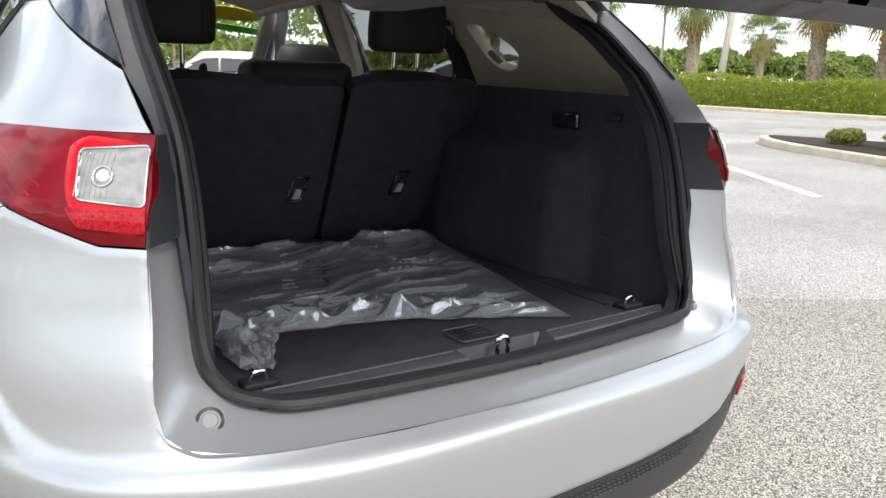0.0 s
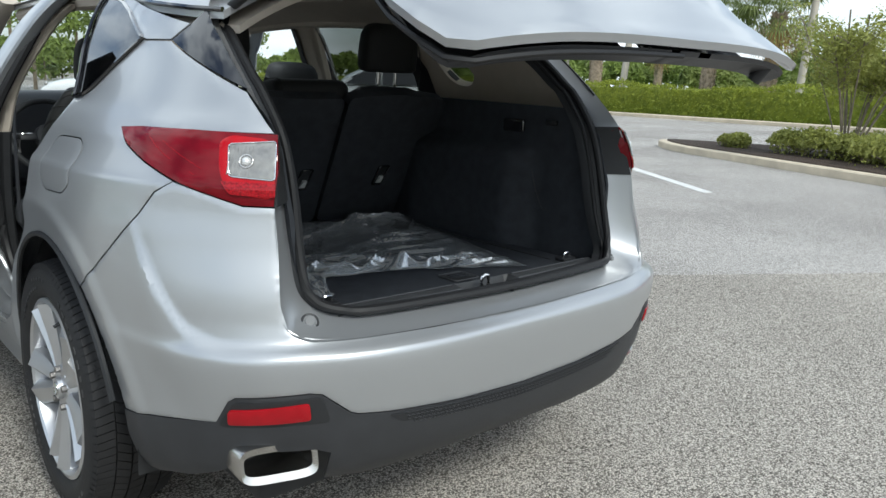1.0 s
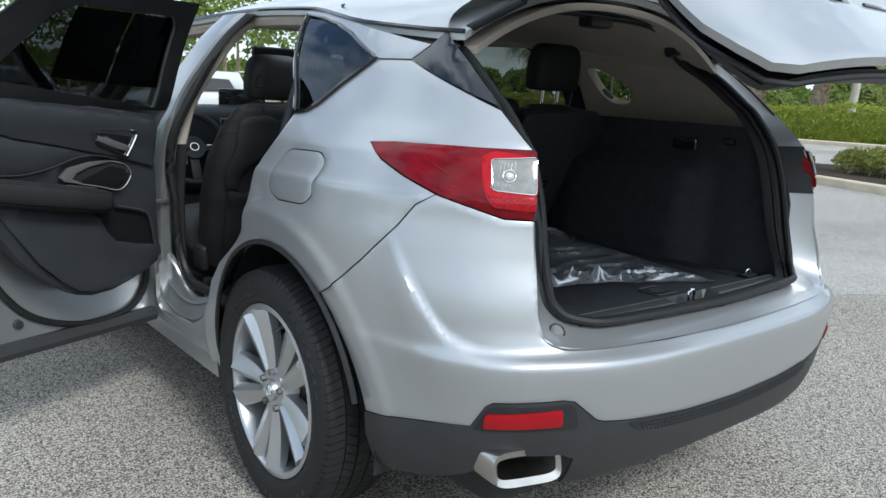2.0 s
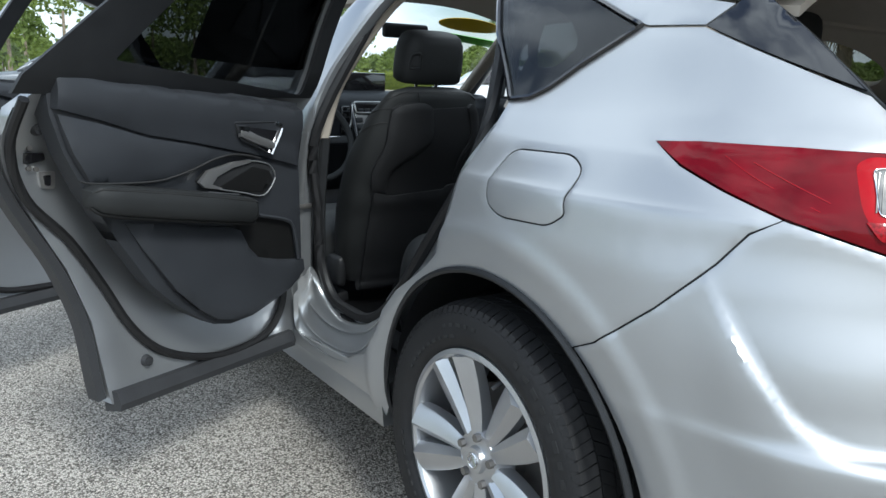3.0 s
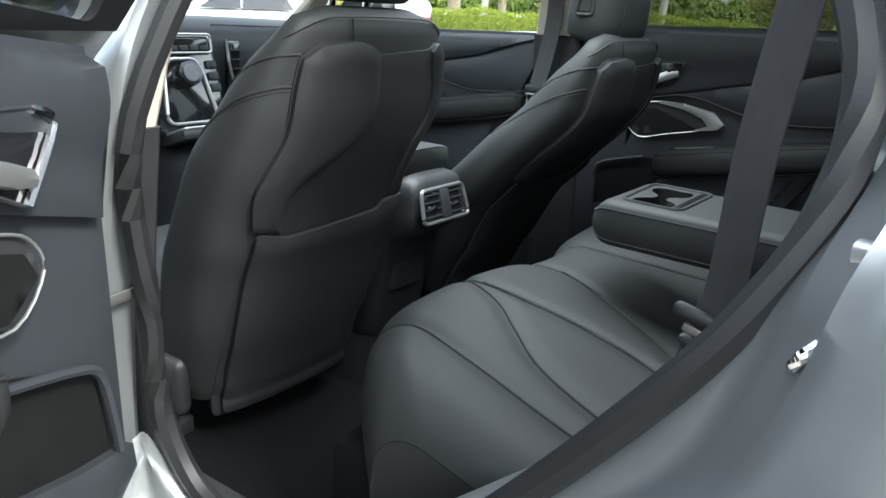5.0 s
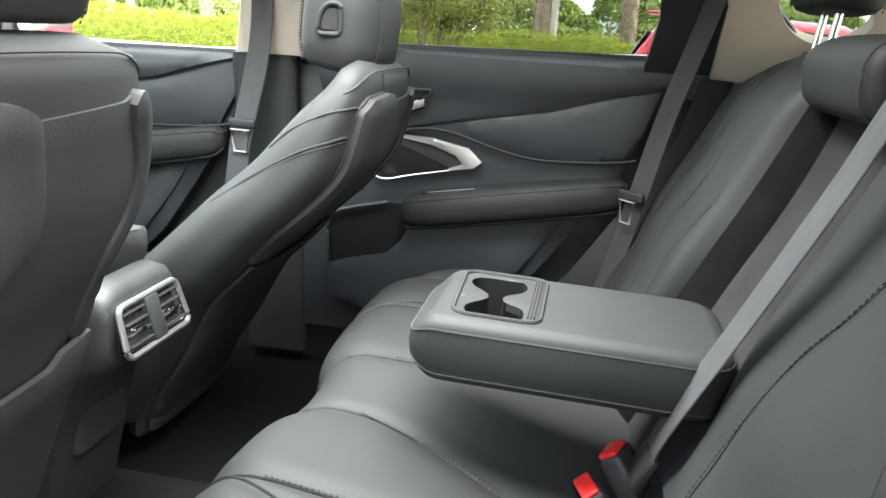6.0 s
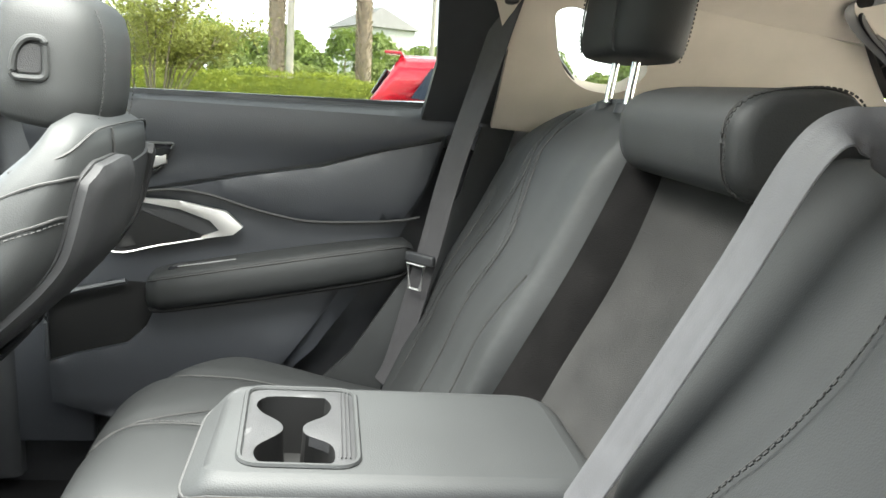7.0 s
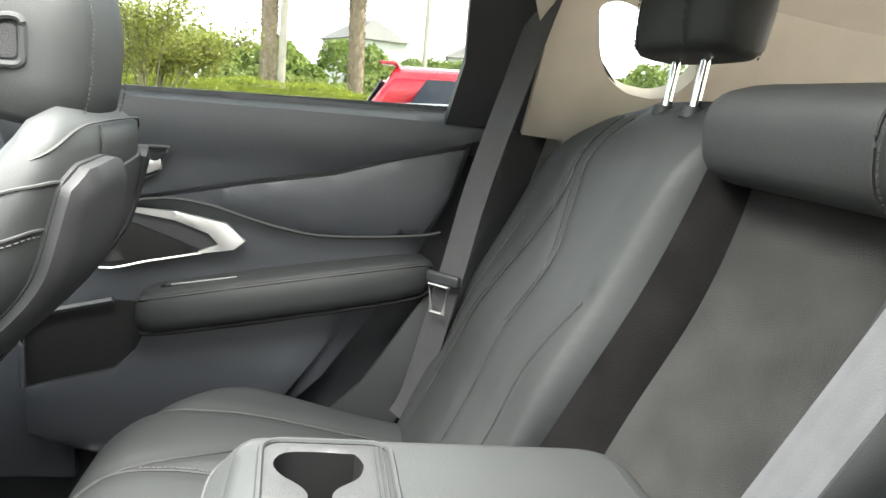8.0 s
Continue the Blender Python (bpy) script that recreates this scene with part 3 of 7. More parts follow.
for s in (-1, 1):
    b = Vector((s * .574, -.808, .712)) if s < 0 else Vector((.552, -.800, .710))
    n = Vector((s * .20, -.72, .66)).normalized()
    stop = part("bump_stop", join(cyl(b - n * .012, b + n * .012, .024, .022, 24), cyl(b + n * .012, b + n * .015, .013, .011, 20)), STOP, car, "round grey rubber bump stop")
    part("bump_stop_ring", tube([b + n * .011 + Matrix.Rotation(2 * math.pi * k / 24, 3, n) @ (n.orthogonal().normalized() * .0185) for k in range(24)], .003, 6, True), BLACKP, stop)
    # dark backing of the lamp on the landing
    lb = [Vector((s * x, y, z)) for x, y, z in ((.612, -.742, 1.136), (.58, -.665, 1.132), (.576, -.70, 1.06), (.577, -.722, .984), (.643, -.785, .984), (.63, -.766, 1.06))]
    ctr = sum(lb, Vector()) / 6
    bm = bm_of([v + Vector((-s * .002, -.004, 0)) for v in lb] + [v + Vector((s * .01, .01, 0)) for v in lb], [(0, 1, 2, 5), (5, 2, 3, 4)] + [(i, (i + 1) % 6, 6 + (i + 1) % 6, 6 + i) for i in range(6)] + [(11, 8, 7, 6), (10, 9, 8, 11)])
    part("lamp_backing", bm, BLACKP, car, sharp=60)

# roof
roof_edge = curve_of([(-.40, 1.415), (-.025, 1.455), (.414, 1.522), (1.0, 1.545), (1.75, 1.53)])
roof_top = curve_of([(-.44, 1.568), (0, 1.612), (.6, 1.648), (1.2, 1.652), (1.75, 1.60)])


def roof_pt(k, y, drop=0.0):
    e = roof_edge(y)
    w = min(half_at(y, e), half_w(e))
    return Vector((w * k, y, e + (roof_top(y) - e) * max(0.0, 1 - abs(k) ** 2.4) - drop))


ys = [-.44 + (1.75 + .44) * i / 22 for i in range(23)]
ks = [-1 + 2 * i / 28 for i in range(29)]
roof_o = [(-1, -.44), (1, -.44), (1, 1.75), (-1, 1.75)]
moon = rounded([(-.60, .32), (.60, .32), (.60, 1.50), (-.60, 1.50)], .08, 5)
up_at = lambda f: (lambda a, b: (f(a, b), Vector((0, 0, 1))))
part("roof", patch(roof_o, up_at(roof_pt), .06, .02, 0, holes=[moon]), PAINT, car)
part("moonroof", patch(gap(moon, .006), up_at(roof_pt), .08, .005, -.002), ROOFG, car, "tinted glass moonroof")
for s in (-1, 1):
    part("roof_gutter", tube([roof_pt(s, y) + Vector((s * .003, 0, .002)) for y in ys], .007, 6), GLOSSB, car)
lined = lambda a, b: Vector((roof_pt(a, b).x * .93, b, roof_pt(a, b).z - .052))
part("headliner", patch(roof_o, up_at(lined), .06, .02, .02, holes=[gap(moon, .02)]), BEIGE, car, "light beige headliner")
part("moonroof_frame", loft([[roof_pt(a, b, .006) for a, b in resample(moon, .06)], [lined(a * .98, .91 + (b - .91) * .98) for a, b in resample(moon, .06)]], caps=False), BLACKP, car, "black frame of the moonroof")

# sills, pillars and door frames of the left side; closed doors of the right side
def strip(pts, w, t, side=-1, n=6):
    """A pillar along points (x, y, z): breadth w along y, thickness t across."""
    out = []
    for p in spline(pts, n):
        out.append(sring(p, t / 2, w / 2, (1, 0, 0), (0, 1, 0), 16, 4))
    return loft(out)


part("centre_pillar", strip([(-.80, 1.17, .34), (-.845, 1.165, .50), (-.845, 1.15, .80), (-.825, 1.13, 1.05), (-.775, 1.10, 1.22), (-.66, 1.03, 1.42), (-.57, .97, 1.53)], .20, .07), JAMB, car)
part("pillar_trim", strip([(-.765, 1.19, .40), (-.775, 1.19, .75), (-.765, 1.17, 1.02)], .19, .05), BLACKP, car, "black lower trim of the centre pillar")
part("pillar_trim", strip([(-.765, 1.17, 1.02), (-.72, 1.14, 1.20), (-.60, 1.06, 1.42), (-.53, 1.0, 1.5)], .17, .05), BEIGE, car, "beige upper trim of the centre pillar")
sill = [(-.885, .64, .30), (-.885, .64, .34), (-.865, .64, .375), (-.80, .64, .435), (-.74, .64, .44), (-.70, .64, .36), (-.72, .64, .25), (-.88, .64, .25)]
part("door_sill", loft([[Vector((x, y, z)) for x, _, z in sill] for y in (.475, .8, 1.2, 2.3)]), JAMB, car)
part("sill_plate", loft([[Vector((x, y, z)) for x, z in ((-.815, .458), (-.80, .466), (-.73, .462), (-.70, .40), (-.72, .38), (-.80, .44))] for y in (.45, .8, 1.2, 2.2)]), BLACKP, car, "black plastic sill plate")
# jamb behind the door, from the sill over the wheel house to the roof
jb_o = [(-.915, .455, .56), (-.915, .43, .60), (-.925, .30, .715), (-.925, .175, .83), (-.915, .125, .94), (-.885, .103, 1.03), (-.835, .078, 1.12), (-.785, .09, 1.187), (-.66, .25, 1.36), (-.575, .40, 1.505)]
jb_o = [(-(half_w(z) - .007), y - .012, z) for x, y, z in jb_o]
jb_m = [(x + .045, y + .06, z - .005) for x, y, z in jb_o]
jb_i = [(x + .11, y + .135, z - .005) for x, y, z in jb_o]
jb_e = [(x + .118, y + .135 + .055 * smooth01((1.02 - z) / .2), z - .008) for x, y, z in jb_o]
jb_j = [(x + .14, y + .145 + .055 * smooth01((1.02 - z) / .2), z - .01) for x, y, z in jb_o]
part("door_jamb", loft([spline(r, 5) for r in (jb_o, [(x + .012, y + .035, z) for x, y, z in jb_o], jb_m, [(x + .058, y + .085, z) for x, y, z in jb_o], [(x + .068, y + .082, z) for x, y, z in jb_o], [(x + .085, y + .11, z) for x, y, z in jb_o], [(x + .093, y + .108, z) for x, y, z in jb_o], jb_i, jb_e, jb_j)], closed=False), JAMB, car, sharp=80)
# stepped pressing of the sill that runs from the centre pillar round into the jamb
press = [[(-.83, 1.035, .58), (-.80, .99, .51), (-.79, .89, .468), (-.79, .80, .466), (-.79, .69, .50), (-.785, .585, .56), (-.77, .53, .63), (-.755, .48, .705)],
         [(-.845, 1.03, .59), (-.824, .982, .502), (-.822, .892, .462), (-.822, .80, .46), (-.822, .686, .49), (-.822, .576, .554), (-.815, .510, .622), (-.795, .475, .69)],
         [(-.85, 1.02, .60), (-.85, 1.034, .486), (-.85, .956, .446), (-.85, .813, .436), (-.85, .656, .473), (-.85, .571, .525), (-.848, .511, .590), (-.83, .47, .665)],
         [(-.88, 1.04, .56), (-.88, 1.02, .43), (-.88, .884, .391), (-.88, .715, .400), (-.88, .607, .438), (-.88, .534, .502), (-.879, .49, .563), (-.865, .452, .640)],
         [(-.901, 1.05, .50), (-.901, 1.03, .385), (-.901, .853, .366), (-.901, .718, .376), (-.901, .617, .404), (-.901, .541, .449), (-.901, .488, .518), (-.901, .452, .584)]]
rings = []
for a, b in zip(press, press[1:]):
    rings += [spline(a, 6), spline([(x * .75 + X * .25 - .004, y * .8 + Y * .2, z * .75 + Z * .25 + .001) for (x, y, z), (X, Y, Z) in zip(a, b)], 6), spline([(x * .35 + X * .65 + .007, y * .4 + Y * .6, z * .35 + Z * .65 - .002) for (x, y, z), (X, Y, Z) in zip(a, b)], 6)]
rings.append(spline(press[-1], 6))
part("sill_pressing", loft(rings, caps=False, closed=False), JAMB, car, "silver stepped door sill", sharp=70)
part("weld_bead", tube([v + Vector((-.003, .003, .002)) for v in spline(press[2], 6)][8:-7], .0032, 6), JAMB, car)
part("weld_bead", tube([v + Vector((-.003, .003, .002)) for v in spline(press[3], 6)][8:-7], .0032, 6), JAMB, car)
for s in (-1, 1):
    part("arch_lip", tube([Vector((s * (half_w(z) - .004), y, z)) for y, z in arch_pts(-12, 165, 40, .451)], .008, 6), BLACKP, car, "black wheel arch lip")
seal_path = [(-.79, 1.03, 1.40), (-.83, 1.015, 1.05), (-.825, 1.02, .80), (-.815, 1.02, .62), (-.80, .96, .505), (-.80, .83, .485), (-.80, .70, .50), (-.802, .58, .575), (-.81, .45, .71), (-.812, .33, .855), (-.80, .245, .975), (-.775, .20, 1.09), (-.735, .215, 1.20), (-.63, .32, 1.36), (-.555, .43, 1.47)]
seal_path[0] = (-.66, .965, 1.40)
part("door_seal", tube(spline(seal_path, 6) , .017, 8), RUBBER, car, "black rubber door seal")
st = part("door_striker", tube(spline([(-.83, .185, .985), (-.848, .190, .980), (-.848, .198, .966), (-.83, .20, .960)], 5), .005, 8), CHROME, car)
part("striker_plate", rbox((-.825, .197, .972), (.010, .016, .032), .003, 2, Matrix.Rotation(radians(-28), 3, "X").to_4x4()), SATIN, st)
part("jamb_plug", cyl((-.815, .175, 1.047), (-.824, .157, 1.049), .011, .009), JAMB, car)
part("door_check", join(tube([(-.83, 1.08, .80), (-.87, 1.055, .80), (-.92, 1.03, .80)], .006, 8), cyl((-.835, 1.075, .80), (-.85, 1.07, .80), .014)), BLACKP, car, "black door check strap")

# wheel houses and the floor under the car
for s in (-1, 1):
    for yc in (0.0, 2.75):
        arc = [(yc + (-.02 if yc == 0 else 0) + .47 * math.cos(radians(a)), .37 + .47 * math.sin(radians(a))) for a in range(-10, 191, 10)]
        part("wheel_house", loft([[Vector((s * x, y, z)) for y, z in arc] for x in (.865, .75, .56)] + [[Vector((s * .55, yc + (y - yc) * .1, .37 + (z - .37) * .1)) for y, z in arc]], closed=False), BLACKP, car, sharp=80)
part("underbody", rbox((0, 1.35, .285), (1.30, 4.1, .11), .02), BLACKP, car)
part("underbody_side", rbox((-.72, 1.35, .285), (.20, 1.75, .09), .02), BLACKP, car)
part("underbody_side", rbox((.76, 1.35, .285), (.22, 1.75, .09), .02), BLACKP, car)
part("silencer", rbox((0, -.55, .33), (.9, .30, .14), .05, 3), STEEL, car)

# right side: closed doors seen from inside through their windows
win_rr_o = [(1.12, 1.165), (.36, 1.205), (.16, 1.25), (.36, 1.47), (.5, 1.495), (1.02, 1.50)]
dr = [(1.14, .40), (.66, .40), (.47, .53), (.35, .69), (.165, .83), (.075, 1.12), (.09, 1.187), (.40, 1.512), (1.06, 1.525)]
fw = [(2.15, 1.12), (1.30, 1.155), (1.20, 1.50), (1.55, 1.495), (1.8, 1.38)]
df = [(2.45, .40), (1.15, .40), (1.07, 1.525), (1.6, 1.53), (1.9, 1.40), (2.3, 1.12), (2.45, 1.05)]
for nm, outl, win, g in (("rear_door", dr, win_rr_o, TINT2), ("front_door", df, fw, PANE)):
    d = part(nm, patch(flip(side_poly(outl)), skin, 0.05, 0.01, holes=[flip(side_poly(win))]), PAINT, car, "closed silver " + nm.replace("_", " "))
    part("door_glass", patch(flip(gap(side_poly(win), -0.01)), skin, 0.06, 0.004, -0.012), g, d)
# front: wings, bonnet, windscreen
for f in ((lambda q: q), flip):
    wing = [(2.44, 1.02), (2.44, .40), (2.35, .28)] + [(2.75 + .44 * math.cos(radians(a)), .37 + .44 * math.sin(radians(a))) for a in range(170, 9, -16)] + [(3.25, .30), (3.5, .45), (3.5, .85), (3.2, .96), (2.8, 1.01)]
    part("front_wing", patch(f(side_poly(wing)), skin, 0.06, 0.008), PAINT, car)
hood = [[Vector((k * (.86 - .10 * (i / 8) ** 2), 2.42 + .13 * i, 1.045 + .07 * (1 - k * k) - .16 * (i / 8) ** 2)) for k in ks] for i in range(9)]
part("bonnet", loft([t + [v - Vector((0, 0, .02)) for v in t][::-1] for t in hood]), PAINT, car)
nose = []
for z, d, w in ((.24, .10, .84), (.30, .17, .88), (.45, .21, .895), (.62, .22, .90), (.78, .19, .895), (.88, .12, .87), (.91, .04, .82), (.885, -.03, .76)):
    nose.append([Vector((w * k, 3.46 + d * (1 - abs(k) ** 2.6), z + (.07 * (1 - k * k) if z > .8 else 0))) for k in ks])
part("front_bumper", loft(nose + [[v - Vector((0, .012, 0)) for v in r] for r in nose[::-1]], caps=False, closed=False), PAINT, car)


def wind(k, t):
    return Vector((k * (.60 + .13 * t), 1.72 + .86 * t - .10 * k * k * t, 1.60 - .03 * k * k - .50 * t))


ws = [[wind(-1 + 2 * i / 12, j / 10) for i in range(13)] for j in range(11)]
part("windscreen", loft([t + [v - Vector((0, .004, .004)) for v in t][::-1] for t in ws]), SCREEN, car)
for s in (-1, 1):
    part("front_pillar", loft([sring(wind(s * 1.03, t / 8) + Vector((s * .02, 0, 0)), .035, .03, (1, 0, 0), (0, .5, 1), 12, 3) for t in range(9)]), PAINT, car)
    part("front_pillar_trim", loft([sring(wind(s * .97, t / 8) + Vector((0, -.03, -.02)), .035, .02, (1, 0, 0), (0, .5, 1), 12, 3) for t in range(9)]), BEIGE, car)
    part("roof_rail_trim", tube([roof_pt(s * .93, y, .05) for y in ys[4:]], .03, 8), BEIGE, car)


# wheels
def wheel(side, yc):
    s = side
    R = 0.371
    prof = [(.258, .095), (.272, .110), (.285, .115), (.300, .1185), (.304, .1175), (.335, .117), (.350, .110), (.358, .100), (.3625, .088)]
    prof += [(.3635, .05), (.3635, 0)]
    prof = prof + [(r, -x) for r, x in prof[-2::-1]] + [(.25, 0)]
    n = 72
    rings = []
    xc = s * .815

    def at(r, x, a):
        return Vector((xc + s * x, yc + r * math.cos(a), .371 + r * math.sin(a)))
    for i in range(n):
        rings.append([at(r, x, 2 * math.pi * i / n) for r, x in prof])
    rings.append(rings[0])
    tyre = loft(rings, caps=False)
    bmesh.ops.remove_doubles(tyre, verts=tyre.verts, dist=1e-5)
    # tread: two shoulder rows, two ribs and a middle rib, cut by slanted slots
    vs, fs = [], []
    for x0, x1, m, slant, fill, drop in ((.064, .106, 98, .030, .87, .010), (.024, .060, 84, -.05, .90, 0), (-.019, .019, 64, .03, .92, 0), (-.060, -.024, 84, -.05, .90, 0), (-.106, -.064, 98, .030, .87, .010)):
        for i in range(m):
            a0 = 2 * math.pi * i / m
            a1 = a0 + 2 * math.pi / m * fill
            k = len(vs)
            o = drop if x0 > 0 else 0
            q = drop if x0 < 0 else 0
            for rr in (0, 1):
                for x, a, dr in ((x0, a0, q), (x1, a0 + slant, o), (x1, a1 + slant, o), (x0, a1, q)):
                    vs.append(at((R if rr else .358) - dr, x, a))
            fs += [(k + 4, k + 5, k + 6, k + 7), (k, k + 1, k + 5, k + 4), (k + 1, k + 2, k + 6, k + 5), (k + 2, k + 3, k + 7, k + 6), (k + 3, k, k + 4, k + 7)]
            if drop:
                e, w = (x1, 1) if x0 > 0 else (x0, -1)
                aa, ab = (a0 + slant, a1 + slant) if x0 > 0 else (a0, a1)
                b0 = len(vs)
                vs += [at(.361, e, aa), at(.361, e, ab), at(.346, e + w * .0075, ab - .01), at(.346, e + w * .0075, aa + .01), at(.340, e + w * .004, ab - .01), at(.340, e + w * .004, aa + .01)]
                fs += [(b0, b0 + 1, b0 + 2, b0 + 3), (b0 + 3, b0 + 2, b0 + 4, b0 + 5)]
    tread = bm_of(vs, fs)
    # raised lettering on the sidewall, as plain bars
    bars = []
    for a_c, cnt, r0, hgt, wid in ((2.05, 8, .322, .013, .030), (.55, 9, .292, .007, .020), (3.9, 8, .322, .013, .030), (5.3, 10, .292, .007, .020), (1.2, 5, .318, .008, .022)):
        for i in range(cnt):
            a = a_c + i * (wid + .007) / r0
            w2 = wid * (.5 + .16 * ((i * 7) % 3)) / r0 / 2
            p = [at(r0 + hgt * e1, .1186 + .0003, a + w2 * e2) for e1, e2 in ((-.5, -1), (.5, -1), (.5, 1), (-.5, 1))]
            bars.append(bm_of(p + [v - Vector((s * .003, 0, 0)) for v in p], [(0, 1, 2, 3), (0, 4, 5, 1), (1, 5, 6, 2), (2, 6, 7, 3), (3, 7, 4, 0)]))
    rim_prof = [(.262, .098), (.262, .107), (.250, .110), (.243, .104), (.236, .07), (.228, -.09), (.24, -.10), (.262, -.098)]
    rim = []
    for i in range(65):
        a = 2 * math.pi * i / 64
        rim.append([Vector((xc + s * x, yc + r * math.cos(a), .371 + r * math.sin(a))) for r, x in rim_prof])
    rim = loft(rim, caps=False)
    bmesh.ops.remove_doubles(rim, verts=rim.verts, dist=1e-5)
    w = part("wheel", rim, ALLOY, car, "silver ten-spoke alloy wheel with black tyre", 30)
    ty = part("tyre", tyre, TYRE, w, "black all-season tyre with tread", 28)
    tagged(part("tread", tread, TYRE, w, "", 20), kind="stuff")
    tagged(part("sidewall_lettering", join(*bars), BLACKP, w), kind="stuff")
    for k in range(10):
        a = 2 * math.pi * (k + .25) / 10 + (.10 if k % 2 else -.10)
        lean = .35 if k % 2 else -.35
        secs = []
        for t in range(7):
            q = t / 6
            r = .062 + (.243 - .062) * q
            hw = .019 + .016 * math.sin(math.pi * min(1, q * .62)) + .004 * q ** 3
            aa = a + (-.05 if k % 2 else .05) * (1 - q)
            x = .082 + .024 * q ** 1.5
            c = Vector((xc + s * x, yc + r * math.cos(aa), .371 + r * math.sin(aa)))
            tdir = Vector((0, -math.sin(aa), math.cos(aa)))
            X = Vector((s, 0, 0))
            secs.append([c - tdir * hw - X * .030, c - tdir * hw * .97 + X * (.004 - .012 * q), c - tdir * hw * .86 + X * (.006 - .010 * q), c + tdir * hw * lean + X * .014, c + tdir * hw * .86 + X * (.006 - .010 * q), c + tdir * hw * .97 + X * (.004 - .012 * q), c + tdir * hw - X * .030])
        part("spoke", loft(secs), ALLOY, w, sharp=25)
    hub = part("hub", join(cyl((xc + s * .045, yc, .371), (xc + s * .092, yc, .371), .082, .066, 32), cyl((xc + s * .09, yc, .371), (xc + s * .104, yc, .371), .034, .030, 28)), ALLOY, w)
    part("hub_badge", join(tube([Vector((xc + s * .105, yc + .017 * math.cos(t * .3142), .371 + .017 * math.sin(t * .3142))) for t in range(20)], .003, 6, True), tube([(xc + s * .105, yc - .012, .36), (xc + s * .105, yc, .385), (xc + s * .105, yc + .012, .36)], .003, 6)), CHROME, w)
    for k in range(5):
        a = 2 * math.pi * (k + .3) / 5
        part("wheel_nut", cyl((xc + s * .07, yc + .057 * math.cos(a), .371 + .057 * math.sin(a)), (xc + s * .105, yc + .057 * math.cos(a), .371 + .057 * math.sin(a)), .0115, .010, 6), STEEL, w)
    part("brake_disc", join(cyl((xc - s * .01, yc, .371), (xc + s * .012, yc, .371), .165, None, 40), cyl((xc + s * .0, yc, .371), (xc + s * .04, yc, .371), .08, None, 24)), STEEL, w)
    part("brake_caliper", rbox((xc, yc + .15, .42), (.09, .08, .16), .02), BLACKP, w)
    a = 1.9
    part("tyre_valve", cyl((xc + s * .09, yc + .23 * math.cos(a), .371 + .23 * math.sin(a)), (xc + s * .115, yc + .215 * math.cos(a), .371 + .215 * math.sin(a)), .006, .005, 8), BLACKP, w)
    return w


for side in (-1, 1):
    for yc in (0.0, 2.75):
        wheel(side, yc)


# sticker on the windscreen's upper edge
YELLOW = mat("yellow_sticker", (0.75, 0.50, 0.02), 0.5)
GREEN = mat("green_sticker", (0.18, 0.62, 0.06), 0.5)
stick = lambda k, t: (wind(k, t), Vector((0, .50, .86)))
oval = [(.66 + .29 * math.cos(q * .2094), .215 + .055 * math.sin(q * .2094)) for q in range(30)]
yel = part("windscreen_sticker", patch(oval, stick, .03, .002, .004), YELLOW, car, "yellow oval model year sticker")
part("green_sticker", patch([(.52, .30), (.97, .315), (.97, .375), (.52, .355)], stick, .04, .002, .004), GREEN, car, "green sticker strip")
txt = bpy.data.curves.new("year_text", "FONT")
txt.body, txt.size, txt.align_x, txt.align_y, txt.extrude = "2024", .085, "CENTER", "CENTER", .0006
txt.materials.append(GLOSSB)
yt = new("year_text", txt)
wc, wx, wu = wind(.66, .215), Vector((-1, .02, .02)).normalized(), -(wind(.66, .27) - wind(.66, .16)).normalized()
wn_ = wx.cross(wu).normalized()
m4 = Matrix((wx, wn_.cross(wx), wn_)).transposed().to_4x4()
m4.translation = wc + Vector((0, .50, .86)) * .006
yt.parent = yel
yt.matrix_parent_inverse = Matrix.Identity(4)
yt.matrix_basis = m4


# ---- the car: inside ----
def groove(x, z, lines, w, d):
    """Depth of stitched seams at (x, z): lines of points, half width, depth."""
    out = 0.0
    for ln in lines:
        best = 9.0
        for (ax, az), (bx, bz) in zip(ln, ln[1:]):
            dx, dz = bx - ax, bz - az
            t = max(0.0, min(1.0, ((x - ax) * dx + (z - az) * dz) / (dx * dx + dz * dz)))
            best = min(best, math.hypot(x - ax - t * dx, z - az - t * dz))
        out = max(out, d * math.exp(-(best / w) ** 2))
    return out


def flat2(pts, n=6):
    return [(v.x, v.y) for v in spline([(a, b, 0) for a, b in pts], n)]


def with_normal(f):
    def g(a, b):
        e = 0.003
        p = f(a, b)
        return p, ((f(a + e, b) - f(a - e, b)).cross(f(a, b + e) - f(a, b - e))).normalized()
    return g


def stitches(parent, pts, gapw=0.007, r=0.0011):
    """A row of separate stitches along a smooth line."""
    path = spline(pts, 10)
    segs, run, k = [], 0.0, 0
    for a, b in zip(path, path[1:]):
        l = (b - a).length
        t = (b - a).normalized() if l > 1e-6 else Vector((1, 0, 0))
        while run < l:
            p = a + t * run
            segs.append(tube([p - t * gapw * .3, p + t * gapw * .3], r, 4))
            run += gapw
        run -= l
    part("stitching", join(*segs), THREAD, parent)


